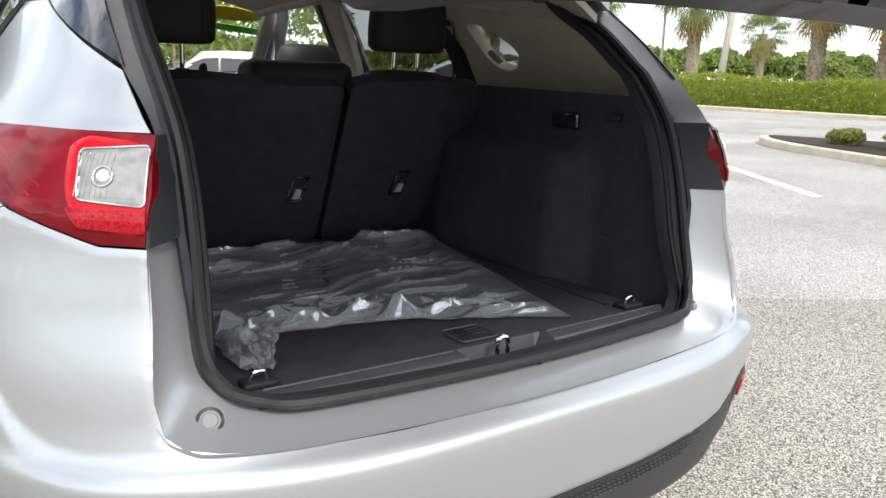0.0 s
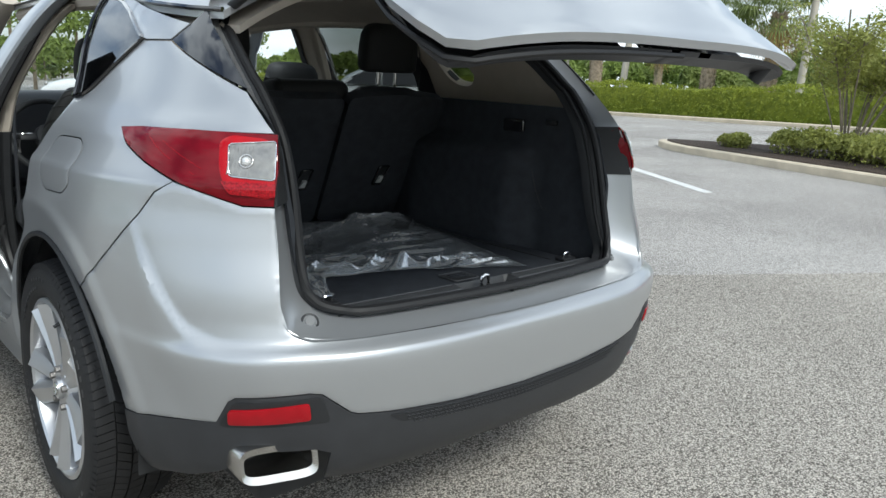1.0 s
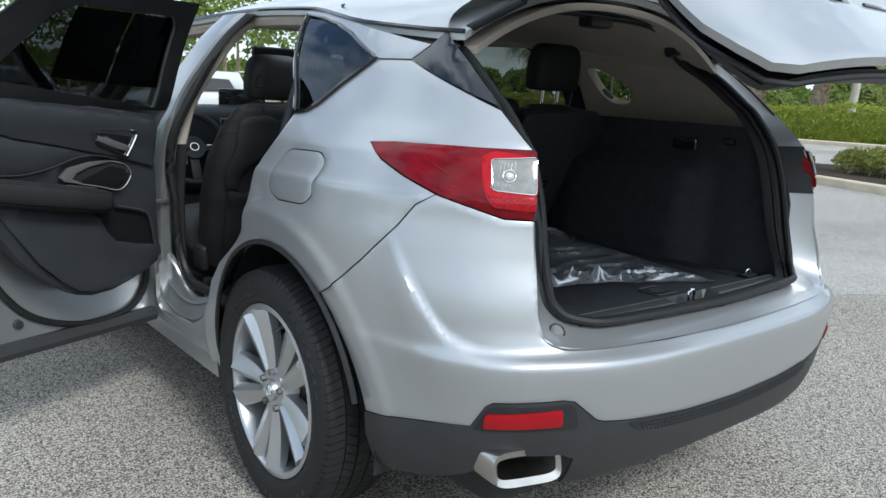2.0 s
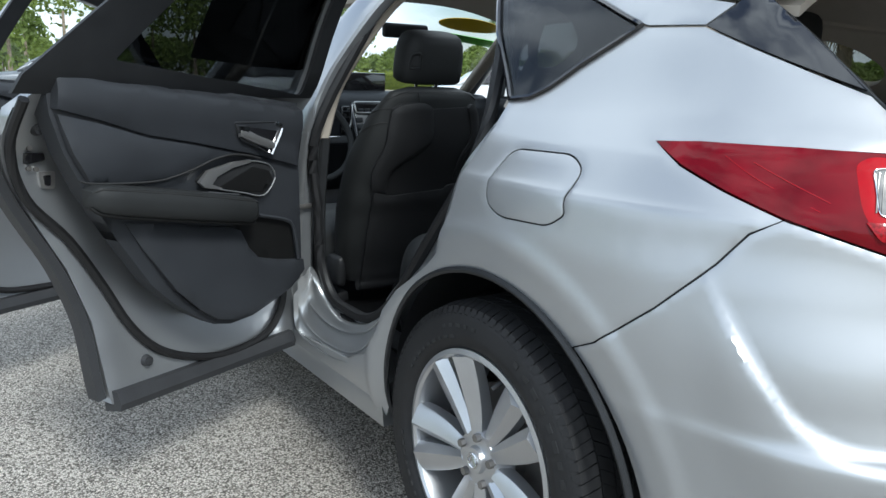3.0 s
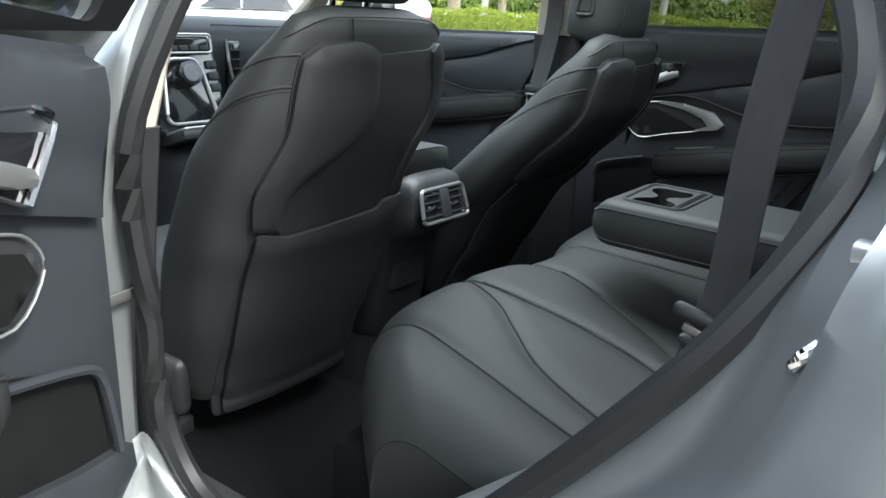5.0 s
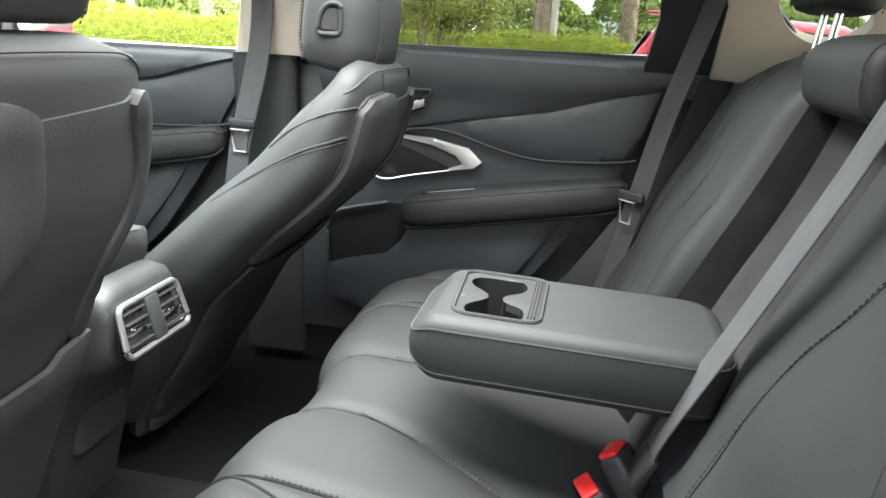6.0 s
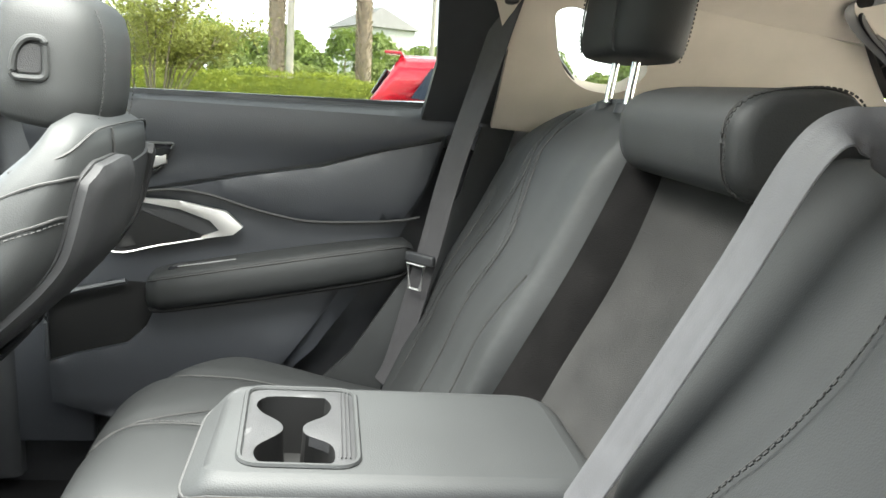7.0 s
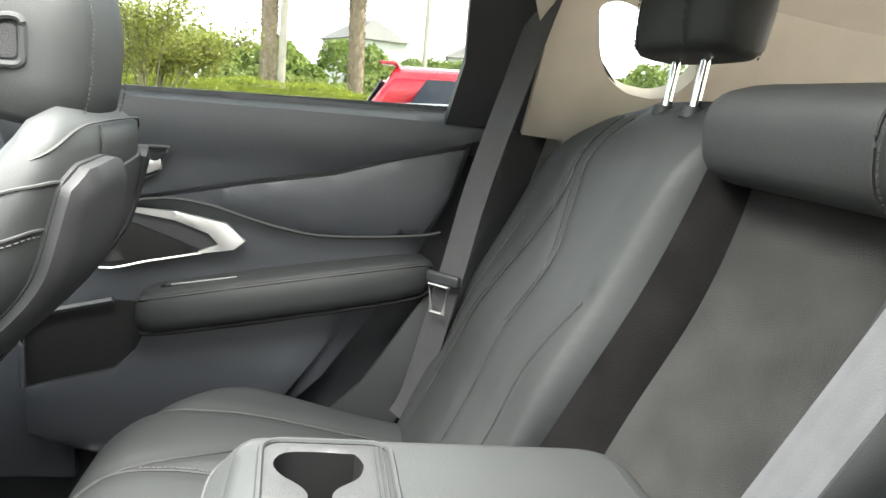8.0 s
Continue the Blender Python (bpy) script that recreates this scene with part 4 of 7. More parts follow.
part("cabin_floor", rbox((.02, 1.35, .350), (1.62, 2.1, .03), .01), CARPET, car, "black carpeted cabin floor")
tun = [[Vector((x, y, z)) for x, z in ((-.20, .36), (-.12, .42), (-.06, .44), (.06, .44), (.12, .42), (.20, .36))] for y in (.86, 1.2, 2.2)]
part("floor_tunnel", loft(tun, closed=False), CARPET, car)
part("heel_board", rbox((0, .80, .45), (1.30, .10, .24), .03), CARPET, car)

# rear bench
L_LINES = [flat2([(-.285, .90), (-.299, .805), (-.304, .716), (-.292, .60), (-.30, .487), (-.358, .40)]), flat2([(-.27, .895), (-.349, .746), (-.405, .674), (-.46, .59), (-.50, .42)]), flat2([(-.53, .90), (-.513, .79), (-.53, .686), (-.56, .42)]), flat2([(-.10, .90), (-.096, .755), (-.131, .65), (-.18, .552), (-.278, .41)])]
R_LINES = [[(-x, y) for x, y in ln] for ln in L_LINES]


def bench_z(x, y):
    front = .900 - .028 * math.exp(-(x / .11) ** 4) - .10 * max(0.0, (abs(x) - .42) / .20) ** 2
    z = .655 + .075 * smooth01((y - .38) / .42)
    d = front - y
    if d < .09:
        q = min(1.0, (.09 - d) / .09)
        z -= .085 * (1 - math.sqrt(max(0.0, 1 - q * q)))
    if abs(x) > .60:
        q = min(1.0, (abs(x) - .60) / .085)
        z -= .06 * (1 - math.sqrt(max(0.0, 1 - q * q)))
    z += .012 * math.sin(min(1.0, max(0.0, (abs(x) - .12) / .40)) * math.pi) - .006 * math.exp(-(x / .10) ** 2)
    return z - groove(x, y, L_LINES if x < 0 else R_LINES, .018, .0065), front


nx, ny = 221, 64
grid = []
for i in range(nx):
    x = -.685 + 1.37 * i / (nx - 1)
    col = []
    fr = bench_z(x, .5)[1]
    for j in range(ny):
        y = .33 + (fr - .33) * (1 - (1 - j / (ny - 1)) ** 1.5)
        col.append(Vector((x, y, bench_z(x, y)[0])))
    for k, (dy, dz) in enumerate(((.006, -.03), (.0, -.08), (-.02, -.14), (-.05, -.20))):
        b = col[ny - 1]
        col.append(Vector((x, b.y + dy, b.z + dz + .004 * (k == 1))))
    grid.append(col)
bench = part("rear_bench", loft(grid, closed=False), LEATHER, car, "black leather rear bench cushion with stitched seams", 70)
for s in (-1, 1):
    for k in (0, 3):
        stitches(bench, [Vector((s * abs(x), y, bench_z(s * abs(x) + .007, y)[0] + .004)) for x, y in L_LINES[k][6:-3:5]])
for ln in L_LINES + R_LINES:
    part("seam", tube([Vector((x, y, bench_z(x, y)[0] + .0012)) for x, y in ln if y < bench_z(x, y)[1] - .01], .0020, 5), THREAD, bench)
part("bench_end", loft([[v + Vector((0, 0, -.001)) for v in grid[0]], [Vector((v.x + .01, v.y, .45)) for v in grid[0]]], closed=False), LEATHER, bench)


# rear backrests
def back_y(x, z):
    return .352 - .45 * (z - .85)


BR = [flat2([(.49, 1.215), (.50, 1.16), (.475, 1.088), (.50, 1.013), (.545, .93), (.58, .85), (.60, .70)]), flat2([(.44, 1.215), (.455, 1.15), (.40, 1.06), (.37, 1.0), (.39, .90), (.40, .70)]), flat2([(.215, 1.0), (.255, .93), (.275, .863), (.285, .70)]), flat2([(.60, 1.05), (.62, .93), (.64, .80)])]


def back_fn(lines, mid, hw, dy=0.0):
    def f(x, z):
        q = (abs(x) - mid) / hw
        y = back_y(x, z) + .022 * max(0.0, 1 - q * q) + (.014 if dy == 0 or x < -.42 else .006) * smooth01((abs(q) - .55) / .4) + dy - .05 * smooth01((abs(q) - .93) / .07 * .5)
        y += .008 * smooth01((z - .80) / .1) * smooth01((1.05 - z) / .15)
        t = (z - 1.13) / .10
        if t > 0:
            y -= .05 * min(1.0, t) ** 2
        y -= groove(x, z, lines, .016, .0065)
        return Vector((x, y, z))
    return with_normal(lambda a, b: f(a, b))


def backrest(name, poly, lines, mid, hw, label, dy=0.0):
    fn = back_fn(lines, mid, hw, dy)

    def g(a, b):
        p, n = fn(a, b)
        return p, n if n.y > 0 else -n
    return part(name, patch(rounded(poly, .03), g, .0095, .05, 0, rim=.022), LEATHER, car, label, 60)


right_b = [(.155, 1.17), (.150, 1.10), (.140, 1.01), (.158, .91), (.165, .85), (.19, .76), (.21, .63), (.64, .63), (.655, .72), (.67, .86), (.672, 1.04), (.655, 1.13), (.60, 1.19), (.55, 1.215), (.45, 1.235), (.30, 1.24), (.20, 1.235)]
left_b = [(-.105, 1.20), (-.30, 1.212), (-.45, 1.208), (-.55, 1.195), (-.60, 1.175), (-.655, 1.13), (-.672, 1.04), (-.67, .86), (-.655, .72), (-.64, .63), (-.20, .63), (-.175, .80), (-.16, .88), (-.13, .95), (-.115, 1.05), (-.105, 1.15)]
rb = backrest("rear_backrest", right_b, BR, .42, .25, "black leather rear backrest with stitched seams")
LB = [flat2([(-.33, 1.235), (-.325, 1.10), (-.317, 1.054), (-.30, 1.0), (-.27, .93), (-.25, .80), (-.26, .66)]), flat2([(-.50, 1.2), (-.475, 1.088), (-.50, 1.013), (-.55, .93), (-.59, .75)])]
lb = backrest("rear_backrest", left_b, LB, .40, .29, "black leather rear backrest with stitched seams", -.045)
for ob, lines, s in ((rb, BR[0], 1), (rb, BR[1], 1), (lb, LB[0], -1)):
    stitches(ob, [Vector((x - .007, back_fn([], .42, .25, 0.0 if s > 0 else -.045)(x, z)[0].y + .003, z)) for x, z in lines[3:-3:5]])
for ob, lines, mid, hw_, dy_ in ((rb, BR, .42, .25, 0.0), (lb, LB, .40, .29, -.045)):
    f0 = back_fn([], mid, hw_, dy_)
    for ln in lines:
        part("seam", tube([f0(x, z)[0] + Vector((0, -.0056, 0)) for x, z in ln[1:-1]], .0018 if ob is rb else .0011, 5), THREAD, ob)
# recess behind the folded armrest
def recess_y(z):
    return .305 - .44 * (z - .849)


part("armrest_recess", patch([(-.21, .62), (.125, .62), (.112, .76), (.108, .90), (.098, 1.02), (.112, 1.12), (.140, 1.19), (-.15, 1.19)], lambda a, b: (Vector((a, recess_y(b) - .006 * (1 - ((a + .03) / .16) ** 2), b)), Vector((0, .915, .40))), .02, .02), SUEDE_LIT, car, "suede-like panel of the armrest recess, in its lit tone", 60)
wall_in = spline([(.112, recess_y(.62) - .012, .62), (.108, recess_y(.76) - .004, .76), (.106, recess_y(.90) - .002, .90), (.096, recess_y(1.02) - .002, 1.02), (.112, recess_y(1.12) - .002, 1.12), (.140, recess_y(1.19) - .002, 1.19)], 6)
wall_out = spline([(.222, recess_y(.62) + .036, .62), (.190, recess_y(.76) + .036, .76), (.166, recess_y(.90) + .037, .90), (.150, recess_y(1.02) + .037, 1.02), (.156, recess_y(1.12) + .036, 1.12), (.180, recess_y(1.19) + .03, 1.19)], 6)
rows = [[a.lerp(b, t) + Vector((-.006, .004, 0)) * math.sin(math.pi * t) for a, b in zip(wall_in, wall_out)] for t in (0, .25, .5, .75, 1)]
# the side's shade is put into its colour, darker than the panel
part("recess_side", loft(rows + [[v - Vector((0, .01, 0)) for v in r] for r in rows[::-1]], caps=False), SUEDE_SHADED, car, "suede-like side of the armrest recess, in a shaded tone", 60)
# centre head restraint, lying as a roll over the recess
rings = []
for x, k in ((-.146, .72), (-.142, .90), (-.132, .97), (-.122, 1.0), (-.06, 1.0), (.05, 1.0), (.115, 1.0), (.135, .96), (.150, .82), (.156, .55)):
    rings.append(sring((x, .164, 1.202), .068 * k, .051 * k, (0, .99, -.12), (0, .12, .99), 30, 2.9))
roll = part("centre_head_restraint", loft(rings), LEATHER, car, "black leather centre head restraint", 60)
seam = sring((-.126, .164, 1.202), .0685, .0515, (0, .99, -.12), (0, .12, .99), 48, 2.9)
part("cover_seam", tube([v + Vector((.003, 0, 0)) for v in seam], .0016, 5, True), THREAD, roll)
stitches(roll, [v * 1 + (v - Vector((-.126, .164, 1.202))) * .012 + Vector((-.004, 0, 0)) for v in seam + seam[:1]], .006)

# armrest, folded down
flatz = lambda zz: (lambda a, b: (Vector((a, b, zz + .02 * (b - .6) - .022 * smooth01((b - .645) / .05) ** 2)), Vector((0, 0, 1))))
arm_o = rounded([(-.152, .30), (.083, .30), (.083, .694), (-.150, .694)], .055, 8)
tray_o = rounded([(-.118, .535), (.058, .535), (.058, .648), (-.116, .640)], .020, 6)
hole = flat2([(.041, .60), (.038, .628), (.018, .637), (-.002, .630), (-.020, .614), (-.033, .607), (-.046, .607), (-.058, .614), (-.078, .628), (-.098, .629), (-.114, .618), (-.115, .59), (-.112, .560), (-.094, .555), (-.072, .560), (-.056, .580), (-.045, .586), (-.033, .586), (-.022, .580), (-.005, .564), (.018, .559), (.038, .566)], 3)


def arm_side(z, d):
    """A ring round the armrest at height z, drawn in by d; the front end is lower on top and higher below."""
    k = (z - .845) / .045
    return [Vector((a, b, z + .02 * (b - .6) - .0225 * k * smooth01((b - .645) / .05) ** 2)) for a, b in gap(arm_o, d)]


arm = part("centre_armrest", join(patch(gap(arm_o, .021), flatz(.889), .016, .010, 0, holes=[gap(tray_o, .004)], rim=0), loft([arm_side(.889, .021), arm_side(.8878, .014), arm_side(.885, .008), arm_side(.881, .003), arm_side(.874, 0), arm_side(.842, -.002), arm_side(.818, 0), arm_side(.810, .004), arm_side(.807, .012)], caps=False)), LEATHER, car, "black leather centre armrest with cupholders, folded down", 62)
for z in (.875, .818):
    part("armrest_piping", tube(arm_side(z, .0006), .0017, 6, True), THREAD, arm)
tray = part("cup_tray", patch(tray_o, flatz(.8905), .012, .012, 0, holes=[hole], rim=.005), SHELLP, arm, "black plastic tray with two cupholders")
# well and floor coloured far darker than the tray, for the shade down inside
part("cup_well", loft([[Vector((a, b, .8885)) for a, b in hole], [Vector((a, b, .83)) for a, b in gap(hole, .003)], [Vector((a, b, .822)) for a, b in gap(hole, .005)]], caps=False), BLACK_SHADE, arm)
part("cup_floor", patch(hole, lambda a, b: (Vector((a, b, .824)), Vector((0, 0, 1))), .03, .004), BLACK_SHADE, arm)
part("tray_edge", tube([Vector((a, b, .890 + .02 * (b - .6))) for a, b in gap(tray_o, -.002)], .003, 6, True), LEATHER, arm)
for q in range(3):
    part("tray_rib", tube([(-.105 + .155 * w, .541 + .004 * q, .8905) for w in (0, 1)], .0008, 5), SHELLP, arm)
part("cup_paper", rbox((-.046, .597, .832), (.030, .018, .002), .0005, 1, Matrix.Rotation(.5, 4, "Y")), SATIN, arm)


def head_restraint(c, hw, hh, hd, lean, name, posts=True, logo=False, label=""):
    """A head restraint on two posts: centre, half sizes, lean back."""
    up = Vector((0, -math.sin(lean), math.cos(lean)))
    fw = Vector((0, math.cos(lean), math.sin(lean)))
    rings = []
    for q, k, d in ((-1.0, .80, .55), (-.97, .90, .80), (-.85, .98, .95), (-.4, 1, 1), (.1, .985, 1), (.5, .95, .95), (.8, .86, .85), (.93, .74, .68), (1.0, .55, .42)):
        rings.append(sring(Vector(c) + up * hh * q, hw * k, hd * d, (1, 0, 0), fw, 36, 3.0))
    hr = part(name, loft(rings), LEATHER, car, label, 60)
    for s in (-1, 1):
        a = Vector(c) + Vector((s * hw * .33, 0, 0)) - up * hh * .95
        part("post", cyl(a, a - up * .085, .0065, None, 12), CHROME, hr, "chrome post")
        part("post_collar", cyl(a - up * .066, a - up * .080, .016, .018, 16), BLACKP, hr)
        b = [Vector(c) + up * hh * q + Vector((s * hw * .62, 0, 0)) - fw * hd * w for q, w in ((-.93, .86), (-.6, .965), (0, .985), (.5, .93), (.8, .78))]
        stitches(hr, b, .006, .0010)
        b = [Vector(c) + up * hh * q + Vector((s * hw * .55, 0, 0)) + fw * hd * w for q, w in ((-.93, .86), (-.6, .985), (0, 1.01), (.5, .95), (.8, .80))]
        part("cover_seam", tube(spline(b, 5), .0016, 5), THREAD, hr)
        stitches(hr, [v + Vector((s * .006, .001, 0)) for v in b], .006, .0010)
    if logo:
        o = Vector(c) + up * hh * (-.05) - fw * (hd * .96) + Vector((-hw * .72, 0, 0))
        nrm = (-fw + Vector((-.55, 0, 0))).normalized()
        ax = Vector((0, 0, 1)).cross(nrm).normalized() * -1
        o = o + Vector((0, .010, 0))
        if c[0] > 0:
            o, nrm = Vector(c) + Vector((-hw * .975, .004, -.004)), Vector((-.99, -.12, 0)).normalized()
            ax = Vector((0, 0, 1)).cross(nrm).normalized() * -1
        sh = rounded([(-.020, -.024), (.020, -.024), (.018, .008), (.006, .026), (-.016, .026)], .010, 4)
        part("head_restraint_button", tube([o + ax * x + up * z + nrm * .004 for x, z in sh], .0045, 8, True), LEATHER, hr)
        part("button_face", bm_of([o + ax * x * .7 + up * z * .7 + nrm * .005 for x, z in sh] , [tuple(range(len(sh)))]), SHELLP, hr)
    return hr


head_restraint((.352, .140, 1.376), .125, .088, .055, .10, "rear_head_restraint", label="black leather rear head restraint on chrome posts")
head_restraint((-.352, .140, 1.376), .125, .088, .055, .10, "rear_head_restraint", label="black leather rear head restraint on chrome posts")


# front seats
recline = curve_of([(.35, -.55), (.50, -.40), (.60, -.20), (.736, .0), (.86, .42), (.94, .71), (1.03, .95), (1.10, .98), (1.2, .93), (1.45, .74)])


def front_seat(xc, dz_head, dy=0.0):
    before = set(bpy.data.objects)
    spec = [(.47, 1.29, .20, .07), (.50, 1.2925, .212, .0875), (.62, 1.2625, .232, .0975), (.74, 1.2275, .243, .1025), (.80, 1.1975, .247, .1025), (.86, 1.171, .248, .099), (.92, 1.141, .248, .099), (1.02, 1.0815, .234, .0835), (1.10, 1.041, .214, .059), (1.15, 1.011, .188, .039), (1.18, 1.001, .165, .029), (1.195, 1.002, .10, .012)]
    yc, hw, hd = (curve_of([(s[0], s[i]) for s in spec]) for i in (1, 2, 3))
    zs = [.47 + (1.195 - .47) * i / 40 for i in range(41)]
    seat = part("front_seat", loft([sring((xc, yc(z), z), hw(z), hd(z), (1, 0, 0), (0, .98, .2), 48, 3.0) for z in zs]), LEATHER, car, "black leather front seat", 60)

    def rear(x, z):
        q = min(.999, abs(x) / max(.02, hw(z)))
        return Vector((xc + x, yc(z) - hd(z) * (1 - q ** 3) ** (1 / 3), z))
    rf = with_normal(rear)
    rn = lambda a, b: (rf(a, b)[0], rf(a, b)[1] if rf(a, b)[1].y < 0 else -rf(a, b)[1])
    def bolster(sgn, a, z):
        """The seat's flank, a degrees from its side towards the back."""
        c, s = math.cos(radians(a)), math.sin(radians(a))
        return Vector((xc + sgn * (hw(z) * c ** (2 / 3) + .0008), yc(z) - .98 * hd(z) * math.copysign(abs(s) ** (2 / 3), s), z - .2 * hd(z) * math.copysign(abs(s) ** (2 / 3), s)))
    shell = [(-.172, 1.122), (-.178, 1.06), (-.180, 1.0), (-.197, .94), (-.200, .898), (-.186, .83), (-.178, .76), (-.176, .62), (-.17, .425), (.18, .425), (.205, .62), (.212, .74), (.190, .84), (.172, .90), (.172, .95), (.205, 1.0), (.210, 1.053), (.190, 1.11), (.155, 1.143), (.134, 1.130), (-.016, 1.122), (-.030, 1.138), (-.07, 1.146), (-.145, 1.141)]
    sh = part("seat_shell", patch(rounded(shell, .012, 3), rn, .018, .03, .008, rim=.010), SHELLP, seat, "grained plastic seat shell", 50)
    ridge = flat2([(-.170, 1.119), (-.176, 1.06), (-.178, 1.0), (-.193, .94), (-.198, .898), (-.184, .835)], 4) + flat2([(-.132, .822), (-.136, .888), (-.112, .93), (-.06, .965), (-.010, 1.006), (-.005, 1.064), (-.016, 1.118), (-.032, 1.136), (-.07, 1.144), (-.143, 1.138)], 4)
    part("shell_ridge", patch(ridge, rn, .014, .02, .024, rim=.022), SHELLP, seat, "", 50)
    ridge2 = flat2([(.136, 1.128), (.155, 1.141), (.188, 1.11), (.208, 1.053), (.203, 1.0), (.170, .95), (.170, .90), (.186, .848), (.150, .846), (.142, .90), (.146, .96), (.165, 1.0), (.168, 1.05), (.150, 1.10)], 4)
    part("shell_ridge", patch(ridge2, rn, .012, .02, .018, rim=.014), SHELLP, seat, "", 50)
    pocket = rounded([(-.178, .830), (-.118, .816), (-.104, .817), (.105, .829), (.118, .845), (.186, .850), (.206, .74), (.198, .62), (.172, .435), (-.155, .435), (-.166, .62), (-.172, .74)], .012, 3)
    part("seat_pocket", patch(pocket, rn, .018, .012, .026, rim=.014), SHELLP, seat, "seat-back map pocket", 50)
    cap = [bolster(-1, -30, 1.12), bolster(-1, 10, 1.152)] + [Vector((xc + x, rear(x, z).y - .001, z)) for x, z in ((-.135, 1.176), (-.07, 1.181), (.06, 1.181), (.135, 1.176))] + [bolster(1, 10, 1.152), bolster(1, -30, 1.12)]
    part("cap_seam", tube(spline(cap, 6), .0016, 5), THREAD, seat)
    part("cap_seam", tube(spline([Vector((xc + x, rear(x, z).y - .002, z)) for x, z in ((-.070, 1.142), (-.073, 1.160), (-.076, 1.178))], 6), .0018, 5), THREAD, seat)
    for sgn in (-1, 1):
        ln = [Vector((xc + sgn * hw(z) * .985 * .95, yc(z) - hd(z) * .42, z)) for z in (.60, .75, .90, 1.0, 1.07)]
        part("seat_seam", tube(spline(ln, 6), .0025, 5), THREAD, seat)
        sp = [bolster(sgn, a, z) for a, z in ((62, 1.122), (40, 1.130), (20, 1.126), (0, 1.112), (-20, 1.08), (-35, 1.04))]
        part("shoulder_seam", tube(spline(sp, 6), .0018, 5), THREAD, seat)
        sp = [bolster(sgn, a, z) for a, z in ((62, 1.080), (40, 1.085), (20, 1.076), (0, 1.052), (-20, 1.0), (-35, .94))]
        part("shoulder_seam", tube(spline(sp, 6), .0018, 5), THREAD, seat)
        sp = [bolster(sgn, a, z - .007) for a, z in ((62, 1.080), (40, 1.085), (20, 1.076), (0, 1.052), (-20, 1.0), (-35, .94))]
        stitches(seat, spline(sp, 4), .007)
        part("seat_hinge", rbox((xc + sgn * .222, 1.30, .50), (.04, .11, .12), .02, 3), BLACKP, seat)
        part("seat_rail", rbox((xc + sgn * .19, 1.53, .385), (.05, .46, .04), .008), BLACKP, seat)
    part("seat_cushion", loft([sring((xc, y, z), w, h, (1, 0, 0), (0, 0, 1), 32, 3.2) for y, z, w, h in ((1.31, .56, .20, .07), (1.34, .57, .25, .10), (1.45, .60, .26, .10), (1.62, .61, .25, .09), (1.68, .60, .22, .05))]), LEATHER, seat, "", 60)
    up = head_restraint((xc + .012, 1.044, 1.298 + dz_head), .127, .089, .072, .16, "front_head_restraint", logo=True, label="black leather front head restraint on chrome posts")
    for ob in set(bpy.data.objects) - before:
        for v in ob.data.vertices:
            z = v.co.z
            v.co.y += dy * recline(z)
            if dy:
                v.co.z = z - .030 * smooth01((z - .60) / .40)
    return seat


front_seat(-.395, 0)
front_seat(.385, -.035, -.12)

# console between the front seats
con = part("centre_console", loft([sring((0, y, z), w, h, (1, 0, 0), (0, 0, 1), 28, 4.5) for y, z, w, h in ((1.130, .775, .092, .050), (1.145, .775, .100, .066), (1.195, .765, .104, .085), (1.215, .72, .098, .135), (1.245, .64, .094, .215), (1.30, .63, .098, .235), (1.55, .60, .12, .22), (1.60, .58, .12, .19), (2.20, .60, .13, .20))]), BLACKP, car, "black centre console with rear air vents", 50)
part("console_armrest", loft([sring((0, y, .868), w, .03, (1, 0, 0), (0, 0, 1), 24, 3.5) for y, w in ((1.17, .08), (1.185, .105), (1.50, .11), (1.53, .09))]), LEATHER, con, "", 60)
vt = Matrix.Translation((0, 1.118, .778)) @ Matrix.Rotation(radians(-16), 4, "X")
fr = rounded([(-.086, -.038), (.086, -.038), (.078, .036), (-.078, .036)], .014, 5)
part("vent_frame", moved(tube([(x, -.004, z) for x, z in fr], .0050, 8, True), vt), GUNM, con, "satin grey metal vent frame")
part("vent_box", moved(rbox((0, .012, 0), (.155, .03, .066), .004), vt), GLOSSB, con)
part("vent_divider", moved(rbox((0, -.004, 0), (.034, .012, .066), .003), vt), BLACKP, con)
for sx in (-1, 1):
    for k in range(4):
        part("vent_slat", moved(rbox((sx * .046, -.003, -.024 + .016 * k), (.056, .012, .003), .001), vt), BLACKP, con)
    part("vent_tab", moved(rbox((sx * .046, -.008, -.004), (.022, .010, .006), .002), vt), CHROME, con)
part("console_pocket", rbox((0, 1.222, .61), (.13, .03, .12), .02, 3), BLACKP, con)

# dashboard, screen and steering wheel
prof = [(2.56, 1.095), (2.40, 1.140), (2.22, 1.152), (2.13, 1.140), (2.088, 1.085), (2.092, .965), (2.12, .90), (2.20, .80), (2.30, .66), (2.54, .66)]
dash = part("dashboard", loft([[Vector((x, v.x + .05 * (abs(x) / .74) ** 3, v.y - .012 * (abs(x) / .74) ** 2)) for v in spline([(y, z, 0) for y, z in prof], 3, True)] for x in (-.74, -.6, -.4, -.2, 0, .2, .4, .6, .74)]), DOORT, car, "black leather-covered dashboard with centre controls", 50)
part("dash_seam", tube([(x, 2.112 + .05 * (abs(x) / .74) ** 3, 1.128 - .012 * (abs(x) / .74) ** 2) for x in (.14, .3, .45, .6, .73)], .002, 5), THREAD, dash)
part("dash_screen", rbox((-.02, 2.20, 1.185), (.26, .02, .11), .006), GLOSSB, dash, "dark display screen")
stk_m = Matrix.Translation((-.02, 2.040, .975)) @ Matrix.Rotation(radians(-18), 4, "X")
